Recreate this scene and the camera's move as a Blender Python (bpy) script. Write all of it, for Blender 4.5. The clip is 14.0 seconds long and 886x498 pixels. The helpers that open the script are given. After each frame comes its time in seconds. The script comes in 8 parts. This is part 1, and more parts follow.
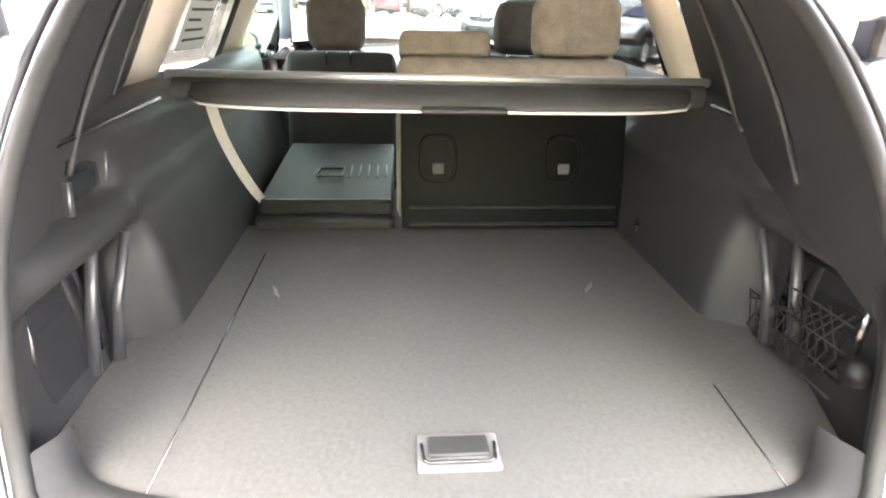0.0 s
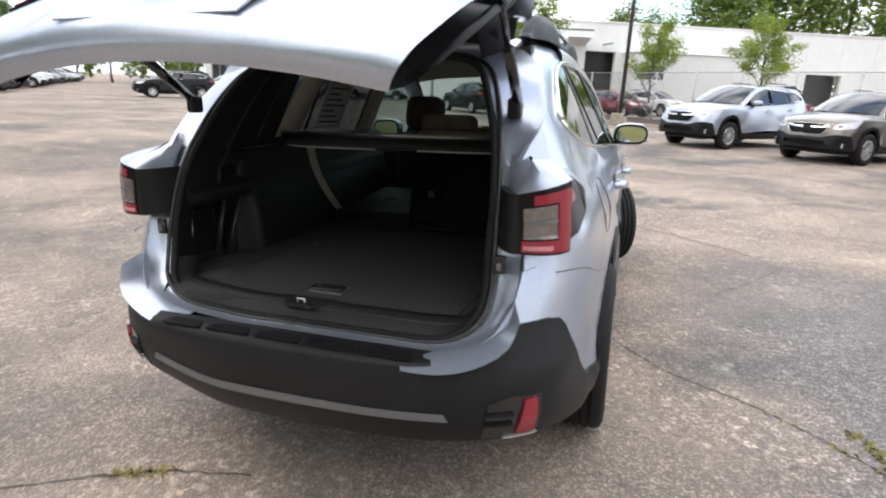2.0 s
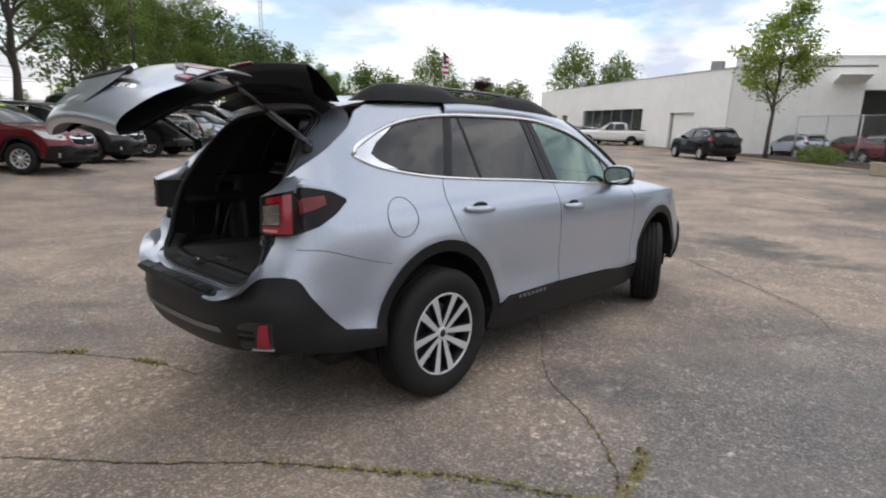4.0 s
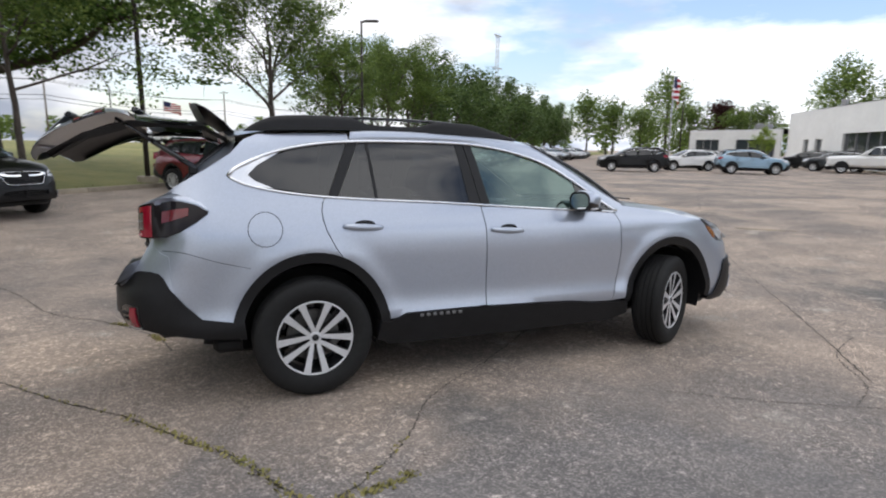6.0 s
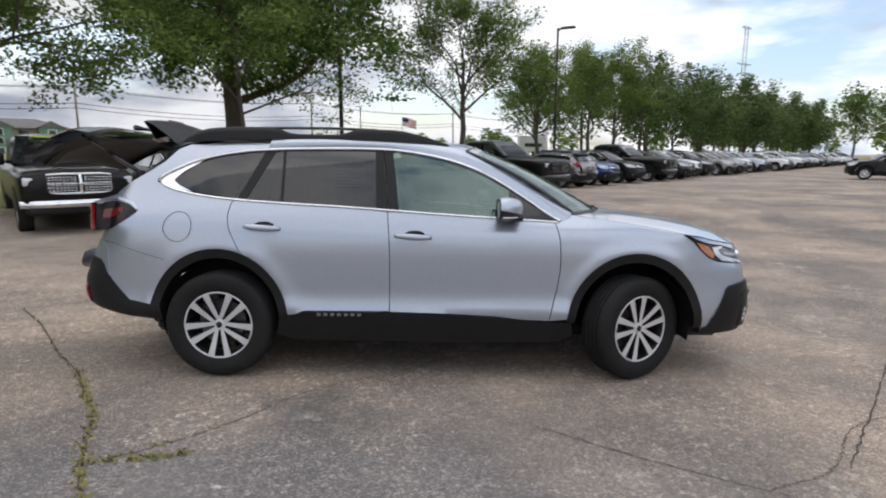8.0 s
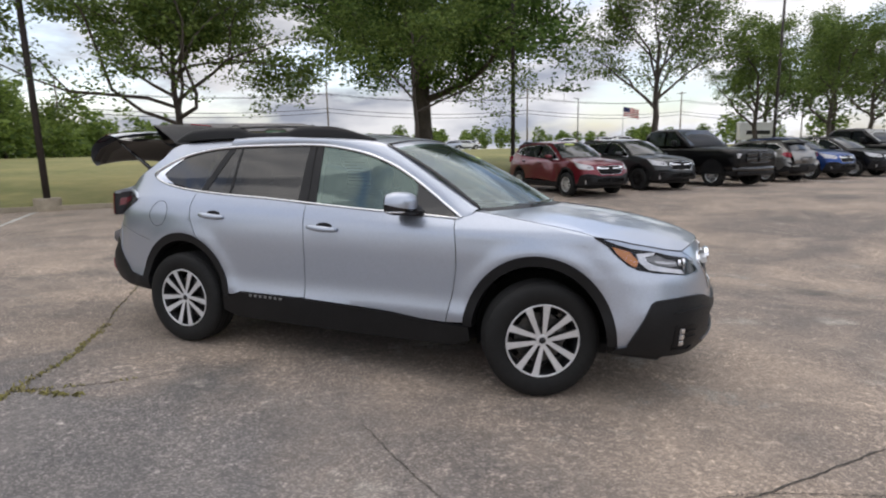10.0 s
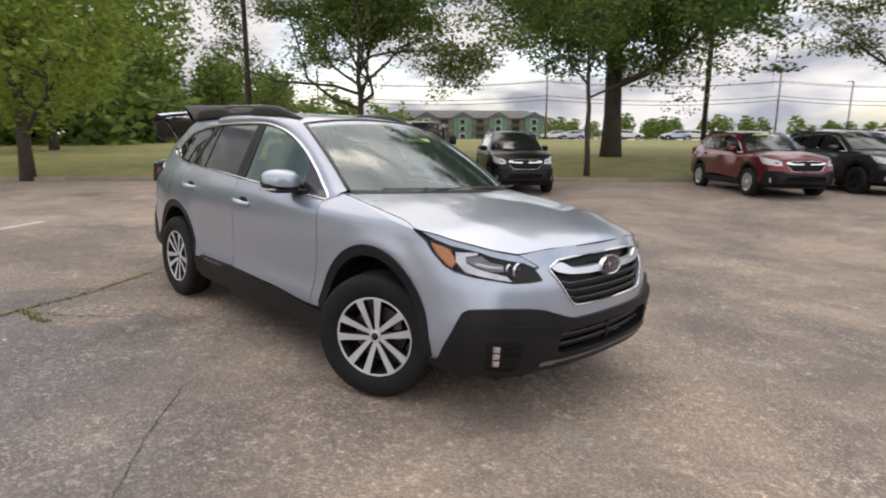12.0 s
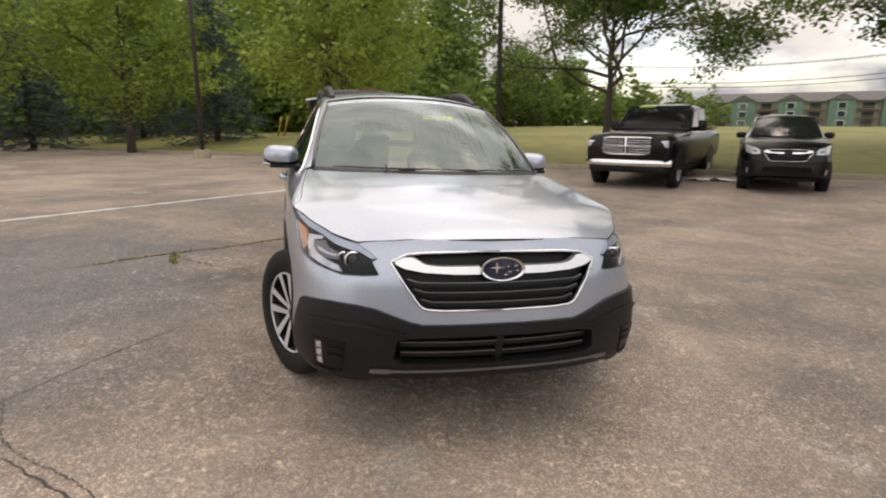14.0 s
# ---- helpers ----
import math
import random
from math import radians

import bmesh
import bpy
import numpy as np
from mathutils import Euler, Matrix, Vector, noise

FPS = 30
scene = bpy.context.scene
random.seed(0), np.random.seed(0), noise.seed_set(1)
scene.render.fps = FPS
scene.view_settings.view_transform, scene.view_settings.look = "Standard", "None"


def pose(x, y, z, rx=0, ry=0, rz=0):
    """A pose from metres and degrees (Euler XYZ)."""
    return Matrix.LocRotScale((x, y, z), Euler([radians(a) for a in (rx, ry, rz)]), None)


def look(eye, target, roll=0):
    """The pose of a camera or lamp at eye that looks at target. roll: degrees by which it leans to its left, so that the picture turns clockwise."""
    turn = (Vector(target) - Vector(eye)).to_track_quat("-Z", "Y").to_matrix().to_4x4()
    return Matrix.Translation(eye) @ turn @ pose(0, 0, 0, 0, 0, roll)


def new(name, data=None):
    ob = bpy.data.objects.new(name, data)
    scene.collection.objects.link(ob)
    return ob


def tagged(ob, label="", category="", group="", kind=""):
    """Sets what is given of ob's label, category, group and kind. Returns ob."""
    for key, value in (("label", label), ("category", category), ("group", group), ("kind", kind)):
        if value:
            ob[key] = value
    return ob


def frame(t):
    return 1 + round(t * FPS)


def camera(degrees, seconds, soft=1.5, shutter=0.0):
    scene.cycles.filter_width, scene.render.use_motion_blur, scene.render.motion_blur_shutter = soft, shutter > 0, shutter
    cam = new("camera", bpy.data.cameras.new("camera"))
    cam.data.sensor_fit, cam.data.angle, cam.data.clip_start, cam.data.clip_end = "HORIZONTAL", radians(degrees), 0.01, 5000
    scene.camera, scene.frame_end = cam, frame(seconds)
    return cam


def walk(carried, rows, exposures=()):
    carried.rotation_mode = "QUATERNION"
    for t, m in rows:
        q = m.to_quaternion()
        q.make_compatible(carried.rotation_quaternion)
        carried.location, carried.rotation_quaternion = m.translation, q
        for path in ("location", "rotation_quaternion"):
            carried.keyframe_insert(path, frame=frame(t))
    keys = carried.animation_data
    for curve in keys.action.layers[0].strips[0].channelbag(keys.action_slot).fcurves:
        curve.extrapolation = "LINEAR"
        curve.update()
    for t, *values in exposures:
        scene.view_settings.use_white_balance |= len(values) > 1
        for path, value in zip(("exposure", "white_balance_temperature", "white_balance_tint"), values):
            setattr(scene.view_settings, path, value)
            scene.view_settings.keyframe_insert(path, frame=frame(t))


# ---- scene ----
# ---- camera and its walk ----
cam = camera(77.0, 14.0, soft=2.0, shutter=0.3)
PATH = [
    (0.0, -1.362, 0.129, 1.370, 65.56, -3.67, -94.41),
    (0.5, -1.549, 0.033, 1.347, 68.66, -4.22, -90.23),
    (1.0, -1.825, -0.153, 1.361, 70.86, -3.56, -83.29),
    (1.5, -2.095, -0.439, 1.379, 72.52, -3.08, -78.55),
    (2.0, -2.269, -0.854, 1.406, 73.78, -2.30, -71.77),
    (2.5, -2.382, -1.282, 1.429, 74.67, -2.84, -66.12),
    (3.0, -2.374, -1.754, 1.465, 74.80, -3.09, -60.04),
    (3.2, -2.350, -1.985, 1.473, 75.26, -2.87, -56.98),
    (5.3, -1.182, -3.631, 1.480, 79.20, -0.97, -32.49),
    (5.5, -1.029, -3.749, 1.491, 79.23, -0.99, -29.97),
    (6.0, -0.570, -4.018, 1.494, 79.70, -0.87, -23.53),
    (6.5, -0.112, -4.244, 1.481, 80.03, -0.61, -17.28),
    (7.0, 0.387, -4.376, 1.476, 80.30, -0.48, -11.44),
    (7.2, 0.585, -4.418, 1.471, 80.52, -0.47, -9.36),
    (9.3, 2.792, -4.295, 1.521, 79.77, 1.29, 14.20),
    (9.5, 2.970, -4.226, 1.514, 79.55, 1.36, 16.44),
    (10.0, 3.439, -3.992, 1.465, 79.98, 1.18, 21.90),
    (10.5, 3.890, -3.702, 1.462, 79.22, 0.20, 27.03),
    (11.0, 4.322, -3.371, 1.439, 79.31, -0.00, 32.73),
    (11.5, 4.729, -3.018, 1.421, 78.98, 0.12, 38.70),
    (12.0, 5.095, -2.650, 1.399, 78.98, -0.17, 44.80),
    (12.5, 5.391, -2.229, 1.369, 78.71, -0.26, 51.41),
    (13.0, 5.623, -1.790, 1.345, 78.85, -0.75, 58.85),
    (13.5, 5.755, -1.298, 1.337, 78.20, -0.5, 66.70),
    (14.0, 5.815, -0.807, 1.336, 77.70, -0.2, 74.88),
]
LIGHT = [(0.0, 6.05, 7150, 13), (0.5, 5.8, 6950, 12), (1.0, 4.2, 6800, 11), (1.5, 2.35, 6650, 11), (2.0, 1.25, 6550, 10), (2.5, 0.5, 6650, 10), (3.0, 0.42, 6800, 10), (5.5, 0.52, 6450, 10), (7.0, 0.5, 6500, 10), (9.5, 0.44, 6550, 11),
         (11.0, 0.47, 6750, 12), (12.5, 0.6, 7150, 13), (14.0, 0.57, 7550, 13)]
walk(cam, [(t, pose(*p)) for t, *p in PATH], LIGHT)

# ---- world, sun ----
world = bpy.data.worlds.new("sky")
scene.world = world
world.use_nodes = True
wt = world.node_tree
wt.nodes.clear()
w_out = wt.nodes.new("ShaderNodeOutputWorld")
w_bg = wt.nodes.new("ShaderNodeBackground")
w_sky = wt.nodes.new("ShaderNodeTexSky")
w_sky.sky_type = "NISHITA"
w_sky.sun_disc = False
w_sky.sun_elevation = radians(60)
w_sky.sun_rotation = radians(-55)
w_sky.dust_density = 2.0
w_co = wt.nodes.new("ShaderNodeTexCoord")
w_map = wt.nodes.new("ShaderNodeMapping")
w_map.inputs["Scale"].default_value = (1.0, 1.0, 3.2)
w_n = wt.nodes.new("ShaderNodeTexNoise")
w_n.inputs["Scale"].default_value = 2.6
w_n.inputs["Detail"].default_value = 7.0
w_n.inputs["Roughness"].default_value = 0.55
w_r = wt.nodes.new("ShaderNodeValToRGB")
w_r.color_ramp.elements[0].position = 0.37
w_r.color_ramp.elements[0].color = (0, 0, 0, 1)
w_r.color_ramp.elements[1].position = 0.50
w_r.color_ramp.elements[1].color = (1, 1, 1, 1)
w_n2 = wt.nodes.new("ShaderNodeTexNoise")
w_n2.inputs["Scale"].default_value = 4.5
w_n2.inputs["Detail"].default_value = 5.0
w_r2 = wt.nodes.new("ShaderNodeValToRGB")
w_r2.color_ramp.elements[0].position = 0.35
w_r2.color_ramp.elements[0].color = (0.45, 0.495, 0.60, 1)
w_r2.color_ramp.elements[1].position = 0.56
w_r2.color_ramp.elements[1].color = (1.03, 1.04, 1.08, 1)
w_dot = wt.nodes.new("ShaderNodeVectorMath")
w_dot.operation = "DOT_PRODUCT"
w_dot.inputs[1].default_value = (0.92, -0.30, 0.0)
w_thin = wt.nodes.new("ShaderNodeMapRange")
w_thin.inputs["From Min"].default_value, w_thin.inputs["From Max"].default_value = -0.8, 0.9
w_thin.inputs["To Min"].default_value, w_thin.inputs["To Max"].default_value = 0.57, 1.20
w_cloud = wt.nodes.new("ShaderNodeVectorMath")
w_cloud.operation = "SCALE"
w_gain = wt.nodes.new("ShaderNodeMix")
w_gain.data_type = "RGBA"
w_gain.blend_type = "MULTIPLY"
w_gain.inputs["Factor"].default_value = 1.0
w_gain.inputs["B"].default_value = (0.16, 0.16, 0.16, 1)
w_mix = wt.nodes.new("ShaderNodeMix")
w_mix.data_type = "RGBA"
for a, b in ((w_co.outputs["Generated"], w_map.inputs["Vector"]), (w_map.outputs[0], w_n.inputs["Vector"]), (w_map.outputs[0], w_n2.inputs["Vector"]),
             (w_n.outputs["Fac"], w_r.inputs[0]), (w_n2.outputs["Fac"], w_r2.inputs[0]), (w_sky.outputs[0], w_gain.inputs["A"]),
             (w_r.outputs[0], w_mix.inputs["Factor"]), (w_gain.outputs["Result"], w_mix.inputs["A"]), (w_co.outputs["Generated"], w_dot.inputs[0]), (w_dot.outputs["Value"], w_thin.inputs["Value"]),
             (w_r2.outputs[0], w_cloud.inputs[0]), (w_thin.outputs[0], w_cloud.inputs["Scale"]), (w_cloud.outputs[0], w_mix.inputs["B"]),
             (w_mix.outputs["Result"], w_bg.inputs["Color"]), (w_bg.outputs[0], w_out.inputs["Surface"])):
    wt.links.new(a, b)
w_bg.inputs["Strength"].default_value = 0.99

sun_data = bpy.data.lights.new("sun", "SUN")
sun_data.energy = 1.0
sun_data.angle = radians(95)
sun_data.color = (1.0, 0.96, 0.90)
sun = new("sun", sun_data)
sun.matrix_world = look((0, 0, 30), (0.410 * 20, -0.287 * 20, 30 - 0.866 * 20))


# ---- materials ----
def mat(name, color=(0.5, 0.5, 0.5), rough=0.5, metal=0.0, var=0.0, scale=20.0, bump=0.0, bscale=80.0, coat=0.0, spec=0.5, color2=None, wear=0.0, obj_random=0.0):
    """A procedural surface: two scales of colour variation, fine relief, gloss."""
    m = bpy.data.materials.new(name)
    m.use_nodes = True
    t = m.node_tree
    p = t.nodes["Principled BSDF"]
    p.inputs["Base Color"].default_value = (*color, 1)
    p.inputs["Roughness"].default_value = rough
    p.inputs["Metallic"].default_value = metal
    p.inputs["Coat Weight"].default_value = coat
    p.inputs["Coat Roughness"].default_value = 0.04
    p.inputs["Specular IOR Level"].default_value = spec
    co = t.nodes.new("ShaderNodeTexCoord")
    if var > 0 or color2:
        n = t.nodes.new("ShaderNodeTexNoise")
        n.inputs["Scale"].default_value = scale
        n.inputs["Detail"].default_value = 6.0
        n.inputs["Roughness"].default_value = 0.65
        t.links.new(co.outputs["Object"], n.inputs["Vector"])
        n2 = t.nodes.new("ShaderNodeTexNoise")
        n2.inputs["Scale"].default_value = scale * 0.13
        n2.inputs["Detail"].default_value = 3.0
        t.links.new(co.outputs["Object"], n2.inputs["Vector"])
        add = t.nodes.new("ShaderNodeMath")
        add.operation = "ADD"
        t.links.new(n.outputs["Fac"], add.inputs[0])
        t.links.new(n2.outputs["Fac"], add.inputs[1])
        r = t.nodes.new("ShaderNodeMapRange")
        r.inputs["From Min"].default_value, r.inputs["From Max"].default_value = 0.7, 1.3
        t.links.new(add.outputs[0], r.inputs["Value"])
        mx = t.nodes.new("ShaderNodeMix")
        mx.data_type = "RGBA"
        c2 = color2 or tuple(min(1, c * (1 + var)) for c in color)
        c1 = color if color2 else tuple(c * (1 - var) for c in color)
        mx.inputs["A"].default_value = (*c1, 1)
        mx.inputs["B"].default_value = (*c2, 1)
        t.links.new(r.outputs[0], mx.inputs["Factor"])
        last = mx.outputs["Result"]
        if obj_random > 0:
            oi = t.nodes.new("ShaderNodeObjectInfo")
            hs = t.nodes.new("ShaderNodeHueSaturation")
            rr = t.nodes.new("ShaderNodeMapRange")
            rr.inputs["To Min"].default_value, rr.inputs["To Max"].default_value = 1 - obj_random, 1 + obj_random
            t.links.new(oi.outputs["Random"], rr.inputs["Value"])
            t.links.new(rr.outputs[0], hs.inputs["Value"])
            t.links.new(last, hs.inputs["Color"])
            last = hs.outputs[0]
        t.links.new(last, p.inputs["Base Color"])
        if wear > 0:
            rg = t.nodes.new("ShaderNodeMapRange")
            rg.inputs["To Min"].default_value, rg.inputs["To Max"].default_value = max(0.02, rough - wear), min(1, rough + wear)
            t.links.new(n2.outputs["Fac"], rg.inputs["Value"])
            t.links.new(rg.outputs[0], p.inputs["Roughness"])
    if bump > 0:
        nb = t.nodes.new("ShaderNodeTexNoise")
        nb.inputs["Scale"].default_value = bscale
        nb.inputs["Detail"].default_value = 4.0
        t.links.new(co.outputs["Object"], nb.inputs["Vector"])
        bn = t.nodes.new("ShaderNodeBump")
        bn.inputs["Strength"].default_value = min(1.0, bump)
        bn.inputs["Distance"].default_value = 0.5 / bscale
        t.links.new(nb.outputs["Fac"], bn.inputs["Height"])
        t.links.new(bn.outputs[0], p.inputs["Normal"])
    return m


def paint(name, color, flake=0.75):
    """Metallic car paint under a clear coat, with fine flakes."""
    return mat(name, color, 0.31, flake, 0.08, 900.0, coat=0.8, wear=0.03)


def glass(name, tint, opacity, rough=0.02, ior=1.75, haze=(0.012, 0.013, 0.014), sheen=(0.9, 0.9, 0.9)):
    """A thin pane: tinted see-through sheet with a mirror-like surface."""
    m = bpy.data.materials.new(name)
    m.use_nodes = True
    t = m.node_tree
    t.nodes.clear()
    out = t.nodes.new("ShaderNodeOutputMaterial")
    tr = t.nodes.new("ShaderNodeBsdfTransparent")
    tr.inputs["Color"].default_value = (*tint, 1)
    gl = t.nodes.new("ShaderNodeBsdfGlossy")
    gl.inputs["Roughness"].default_value = rough
    gl.inputs["Color"].default_value = (*sheen, 1)
    df = t.nodes.new("ShaderNodeBsdfDiffuse")
    df.inputs["Color"].default_value = (*haze, 1)
    lw = t.nodes.new("ShaderNodeLayerWeight")
    lw.inputs["Blend"].default_value = 0.5
    pw = t.nodes.new("ShaderNodeMath")
    pw.operation = "POWER"
    pw.inputs[1].default_value = 5.0
    t.links.new(lw.outputs["Facing"], pw.inputs[0])
    f0 = ((ior - 1) / (ior + 1)) ** 2
    fr = t.nodes.new("ShaderNodeMapRange")
    fr.inputs["To Min"].default_value, fr.inputs["To Max"].default_value = f0, 1.0
    t.links.new(pw.outputs[0], fr.inputs["Value"])
    m1 = t.nodes.new("ShaderNodeMixShader")
    m1.inputs[0].default_value = opacity
    m2 = t.nodes.new("ShaderNodeMixShader")
    t.links.new(tr.outputs[0], m1.inputs[1])
    t.links.new(df.outputs[0], m1.inputs[2])
    t.links.new(fr.outputs[0], m2.inputs[0])
    t.links.new(m1.outputs[0], m2.inputs[1])
    t.links.new(gl.outputs[0], m2.inputs[2])
    t.links.new(m2.outputs[0], out.inputs["Surface"])
    return m


SILVER = paint("silver_paint", (0.425, 0.466, 0.545), 0.7)
CLAD = mat("grained_black_plastic", (0.011, 0.011, 0.012), 0.46, 0, 0.25, 60, 0.5, 900, wear=0.06, spec=0.26)
GLOSSBLACK = mat("gloss_black", (0.01, 0.01, 0.011), 0.12, 0, coat=0.5)
RUBBER = mat("tyre_rubber", (0.010, 0.010, 0.010), 0.7, 0, 0.3, 30, 0.25, 300, spec=0.3)
CHROME = mat("chrome", (0.80, 0.81, 0.83), 0.10, 1.0)
SATIN = mat("satin_alloy", (0.80, 0.81, 0.83), 0.34, 0.85, 0.05, 80)
DARKALLOY = mat("dark_alloy", (0.02, 0.02, 0.022), 0.4, 0.4)
STEEL = mat("dull_steel", (0.13, 0.125, 0.12), 0.5, 0.9, 0.3, 50)
LAMPBLACK = mat("black_lamp_housing", (0.006, 0.006, 0.007), 0.4, 0, 0.2, 60, spec=0.25)
LAMPGREY = mat("grey_lamp_reflector", (0.42, 0.42, 0.43), 0.22, 0.8, 0.5, 70, 0.4, 90)
GREYTRIM = mat("grey_lamp_trim", (0.18, 0.18, 0.185), 0.35, 0.5, 0.1, 40)
GREYLENS = mat("grey_reflector", (0.19, 0.165, 0.158), 0.2, 0.4, 0.4, 60, coat=0.5)
TINT = glass("privacy_glass", (0.06, 0.067, 0.07), 0.12, ior=1.8)
# haze: bright sky mirrored in windscreen and front doors, mixed in as diffuse colour
CLEAR = glass("windscreen_glass", (0.58, 0.70, 0.65), 0.30, 0.07, ior=2.45, haze=(0.075, 0.093, 0.09), sheen=(0.68, 0.77, 0.78))
SIDEGLASS = glass("door_glass", (0.27, 0.36, 0.33), 0.14, ior=2.6, haze=(0.04, 0.056, 0.052), sheen=(0.60, 0.77, 0.72))
LENS = glass("lamp_lens", (0.90, 0.91, 0.93), 0.0, ior=1.25)
REDLENS = mat("red_lens", (0.25, 0.006, 0.022), 0.12, 0, 0.15, 120, coat=0.8)
SMOKE = mat("smoked_lens", (0.008, 0.005, 0.006), 0.2, 0, coat=0.04, spec=0.22)
DEEPRED = mat("deep_red_lens", (0.13, 0.005, 0.009), 0.15, 0, 0.15, 120, coat=0.2)
ALLOY = mat("machined_alloy", (0.64, 0.645, 0.66), 0.30, 0.4, 0.08, 80)
PINKLENS = mat("pale_red_lens", (0.55, 0.22, 0.23), 0.15, 0, 0.2, 90, coat=0.8)
WHITELENS = mat("clear_reflector", (0.60, 0.60, 0.62), 0.22, 0.35, 0.2, 90, coat=0.8)
AMBER = mat("amber_lens", (0.50, 0.17, 0.035), 0.15, 0, coat=0.8)
CARPET = mat("charcoal_carpet", (0.041, 0.0408, 0.0388), 0.95, 0, 0.24, 900, 1.0, 600)
TRIM = mat("dark_grey_trim", (0.017, 0.017, 0.0175), 0.5, 0, 0.2, 30, 0.35, 700, wear=0.1, spec=0.32)
TRIMGLOSS = mat("satin_dark_trim", (0.03, 0.03, 0.032), 0.28, 0, 0.15, 40)
BEIGE = mat("beige_trim", (0.58, 0.52, 0.43), 0.75, 0, 0.08, 20, 0.2, 400)
SEATFAB = mat("warm_grey_cloth", (0.26, 0.235, 0.205), 0.92, 0, 0.25, 160, 0.6, 500)
SEATDARK = mat("dark_seat_cloth", (0.022, 0.021, 0.021), 0.9, 0, 0.25, 160, 0.6, 500)
SEATGREY = mat("dark_taupe_cloth", (0.115, 0.105, 0.094), 0.92, 0, 0.25, 160, 0.6, 500)
BELT = mat("beige_belt_webbing", (0.50, 0.46, 0.40), 0.85, 0, 0.1, 300)
BACKPLASTIC = mat("black_seat_back_plastic", (0.0035, 0.004, 0.004), 0.55, 0, 0.3, 40, 0.3, 500, spec=0.12)
PAPER = mat("window_sticker_paper", (0.78, 0.78, 0.76), 0.7, 0, 0.05, 30)
MIRROR = mat("mirror_glass", (0.85, 0.86, 0.88), 0.02, 1.0)
BLUEENAMEL = mat("dark_blue_enamel", (0.007, 0.009, 0.035), 0.15, 0, coat=0.8)
YELLOWTAG = mat("yellow_windscreen_tag", (0.50, 0.60, 0.12), 0.6, 0, 0.1, 40)


# ---- mesh tools ----
def part(name, bm, material, parent=None, label="", smooth=True, angle=40.0):
    """Links a bmesh as one mesh object under a thing or a part."""
    me = bpy.data.meshes.new(name)
    if smooth:
        lim = radians(angle)
        for e in bm.edges:
            if len(e.link_faces) == 2 and e.calc_face_angle(0) > lim:
                e.smooth = False
        for f in bm.faces:
            f.smooth = True
    bm.to_mesh(me)
    bm.free()
    for m in material if isinstance(material, (list, tuple)) else [material]:
        me.materials.append(m)
    ob = new(name, me)
    if parent is not None:
        ob.parent = parent
    if label:
        ob["label"] = label
    return ob


def thing(name, m, label, category, group="", kind=""):
    ob = new(name)
    ob.empty_display_size = 0.2
    ob.matrix_world = m
    return tagged(ob, label, category, group, kind)


def box(bm, c, s, bevel=0.0, m=None, seg=1, mi=0):
    """A bevelled block at c of size s, turned by m."""
    r = bmesh.ops.create_cube(bm, size=1.0)
    vs = r["verts"]
    bmesh.ops.scale(bm, vec=s, verts=vs)
    fs = {f for v in vs for f in v.link_faces}
    if bevel > 0:
        es = {e for v in vs for e in v.link_edges}
        rb = bmesh.ops.bevel(bm, geom=list(es), offset=bevel, segments=seg, affect="EDGES", profile=0.6)
        fs = {f for f in rb["faces"]} | {f for f in fs if f.is_valid}
        vs = list({v for f in fs for v in f.verts})
    if m is not None:
        bmesh.ops.transform(bm, matrix=m, verts=vs)
    bmesh.ops.translate(bm, vec=c, verts=vs)
    for f in fs:
        f.material_index = mi
    return vs


def sweep(bm, pts, radii, n=8, caps=True, squash=1.0, mi=0):
    """A tube along points, with a radius for each."""
    pts = [Vector(p) for p in pts]
    if not isinstance(radii, (list, tuple)):
        radii = [radii] * len(pts)
    rings = []
    up = None
    for i, p in enumerate(pts):
        d = (pts[min(i + 1, len(pts) - 1)] - pts[max(i - 1, 0)]).normalized()
        if up is None:
            up = Vector((0, 0, 1)) if abs(d.z) < 0.9 else Vector((1, 0, 0))
        a = d.cross(up)
        if a.length < 1e-6:
            a = d.orthogonal()
        a.normalize()
        b = a.cross(d).normalized()
        up = b
        rings.append([bm.verts.new(p + radii[i] * (math.cos(t) * a + squash * math.sin(t) * b)) for t in (2 * math.pi * k / n for k in range(n))])
    for r0, r1 in zip(rings, rings[1:]):
        for k in range(n):
            bm.faces.new((r0[k], r0[(k + 1) % n], r1[(k + 1) % n], r1[k])).material_index = mi
    if caps:
        bm.faces.new(rings[0][::-1]).material_index = mi
        bm.faces.new(rings[-1]).material_index = mi
    return rings


def lathe(bm, profile, n=48, axis="y", center=(0, 0, 0), mi=0):
    """Turns (radius, along) pairs about an axis."""
    rings = []
    for r, h in profile:
        ring = []
        for k in range(n):
            a = 2 * math.pi * k / n
            p = (r * math.cos(a), h, r * math.sin(a)) if axis == "y" else (r * math.cos(a), r * math.sin(a), h)
            ring.append(bm.verts.new(Vector(p) + Vector(center)))
        rings.append(ring)
    for r0, r1 in zip(rings, rings[1:]):
        for k in range(n):
            bm.faces.new((r0[k], r0[(k + 1) % n], r1[(k + 1) % n], r1[k])).material_index = mi
    return rings


def loft(bm, rows, closed=False, mi=0):
    """A skin over rows of points, all rows as long."""
    vr = [[bm.verts.new(p) for p in row] for row in rows]
    for a, b in zip(vr, vr[1:]):
        n = len(a)
        for k in range(n if closed else n - 1):
            bm.faces.new((a[k], a[(k + 1) % n], b[(k + 1) % n], b[k])).material_index = mi
    return vr


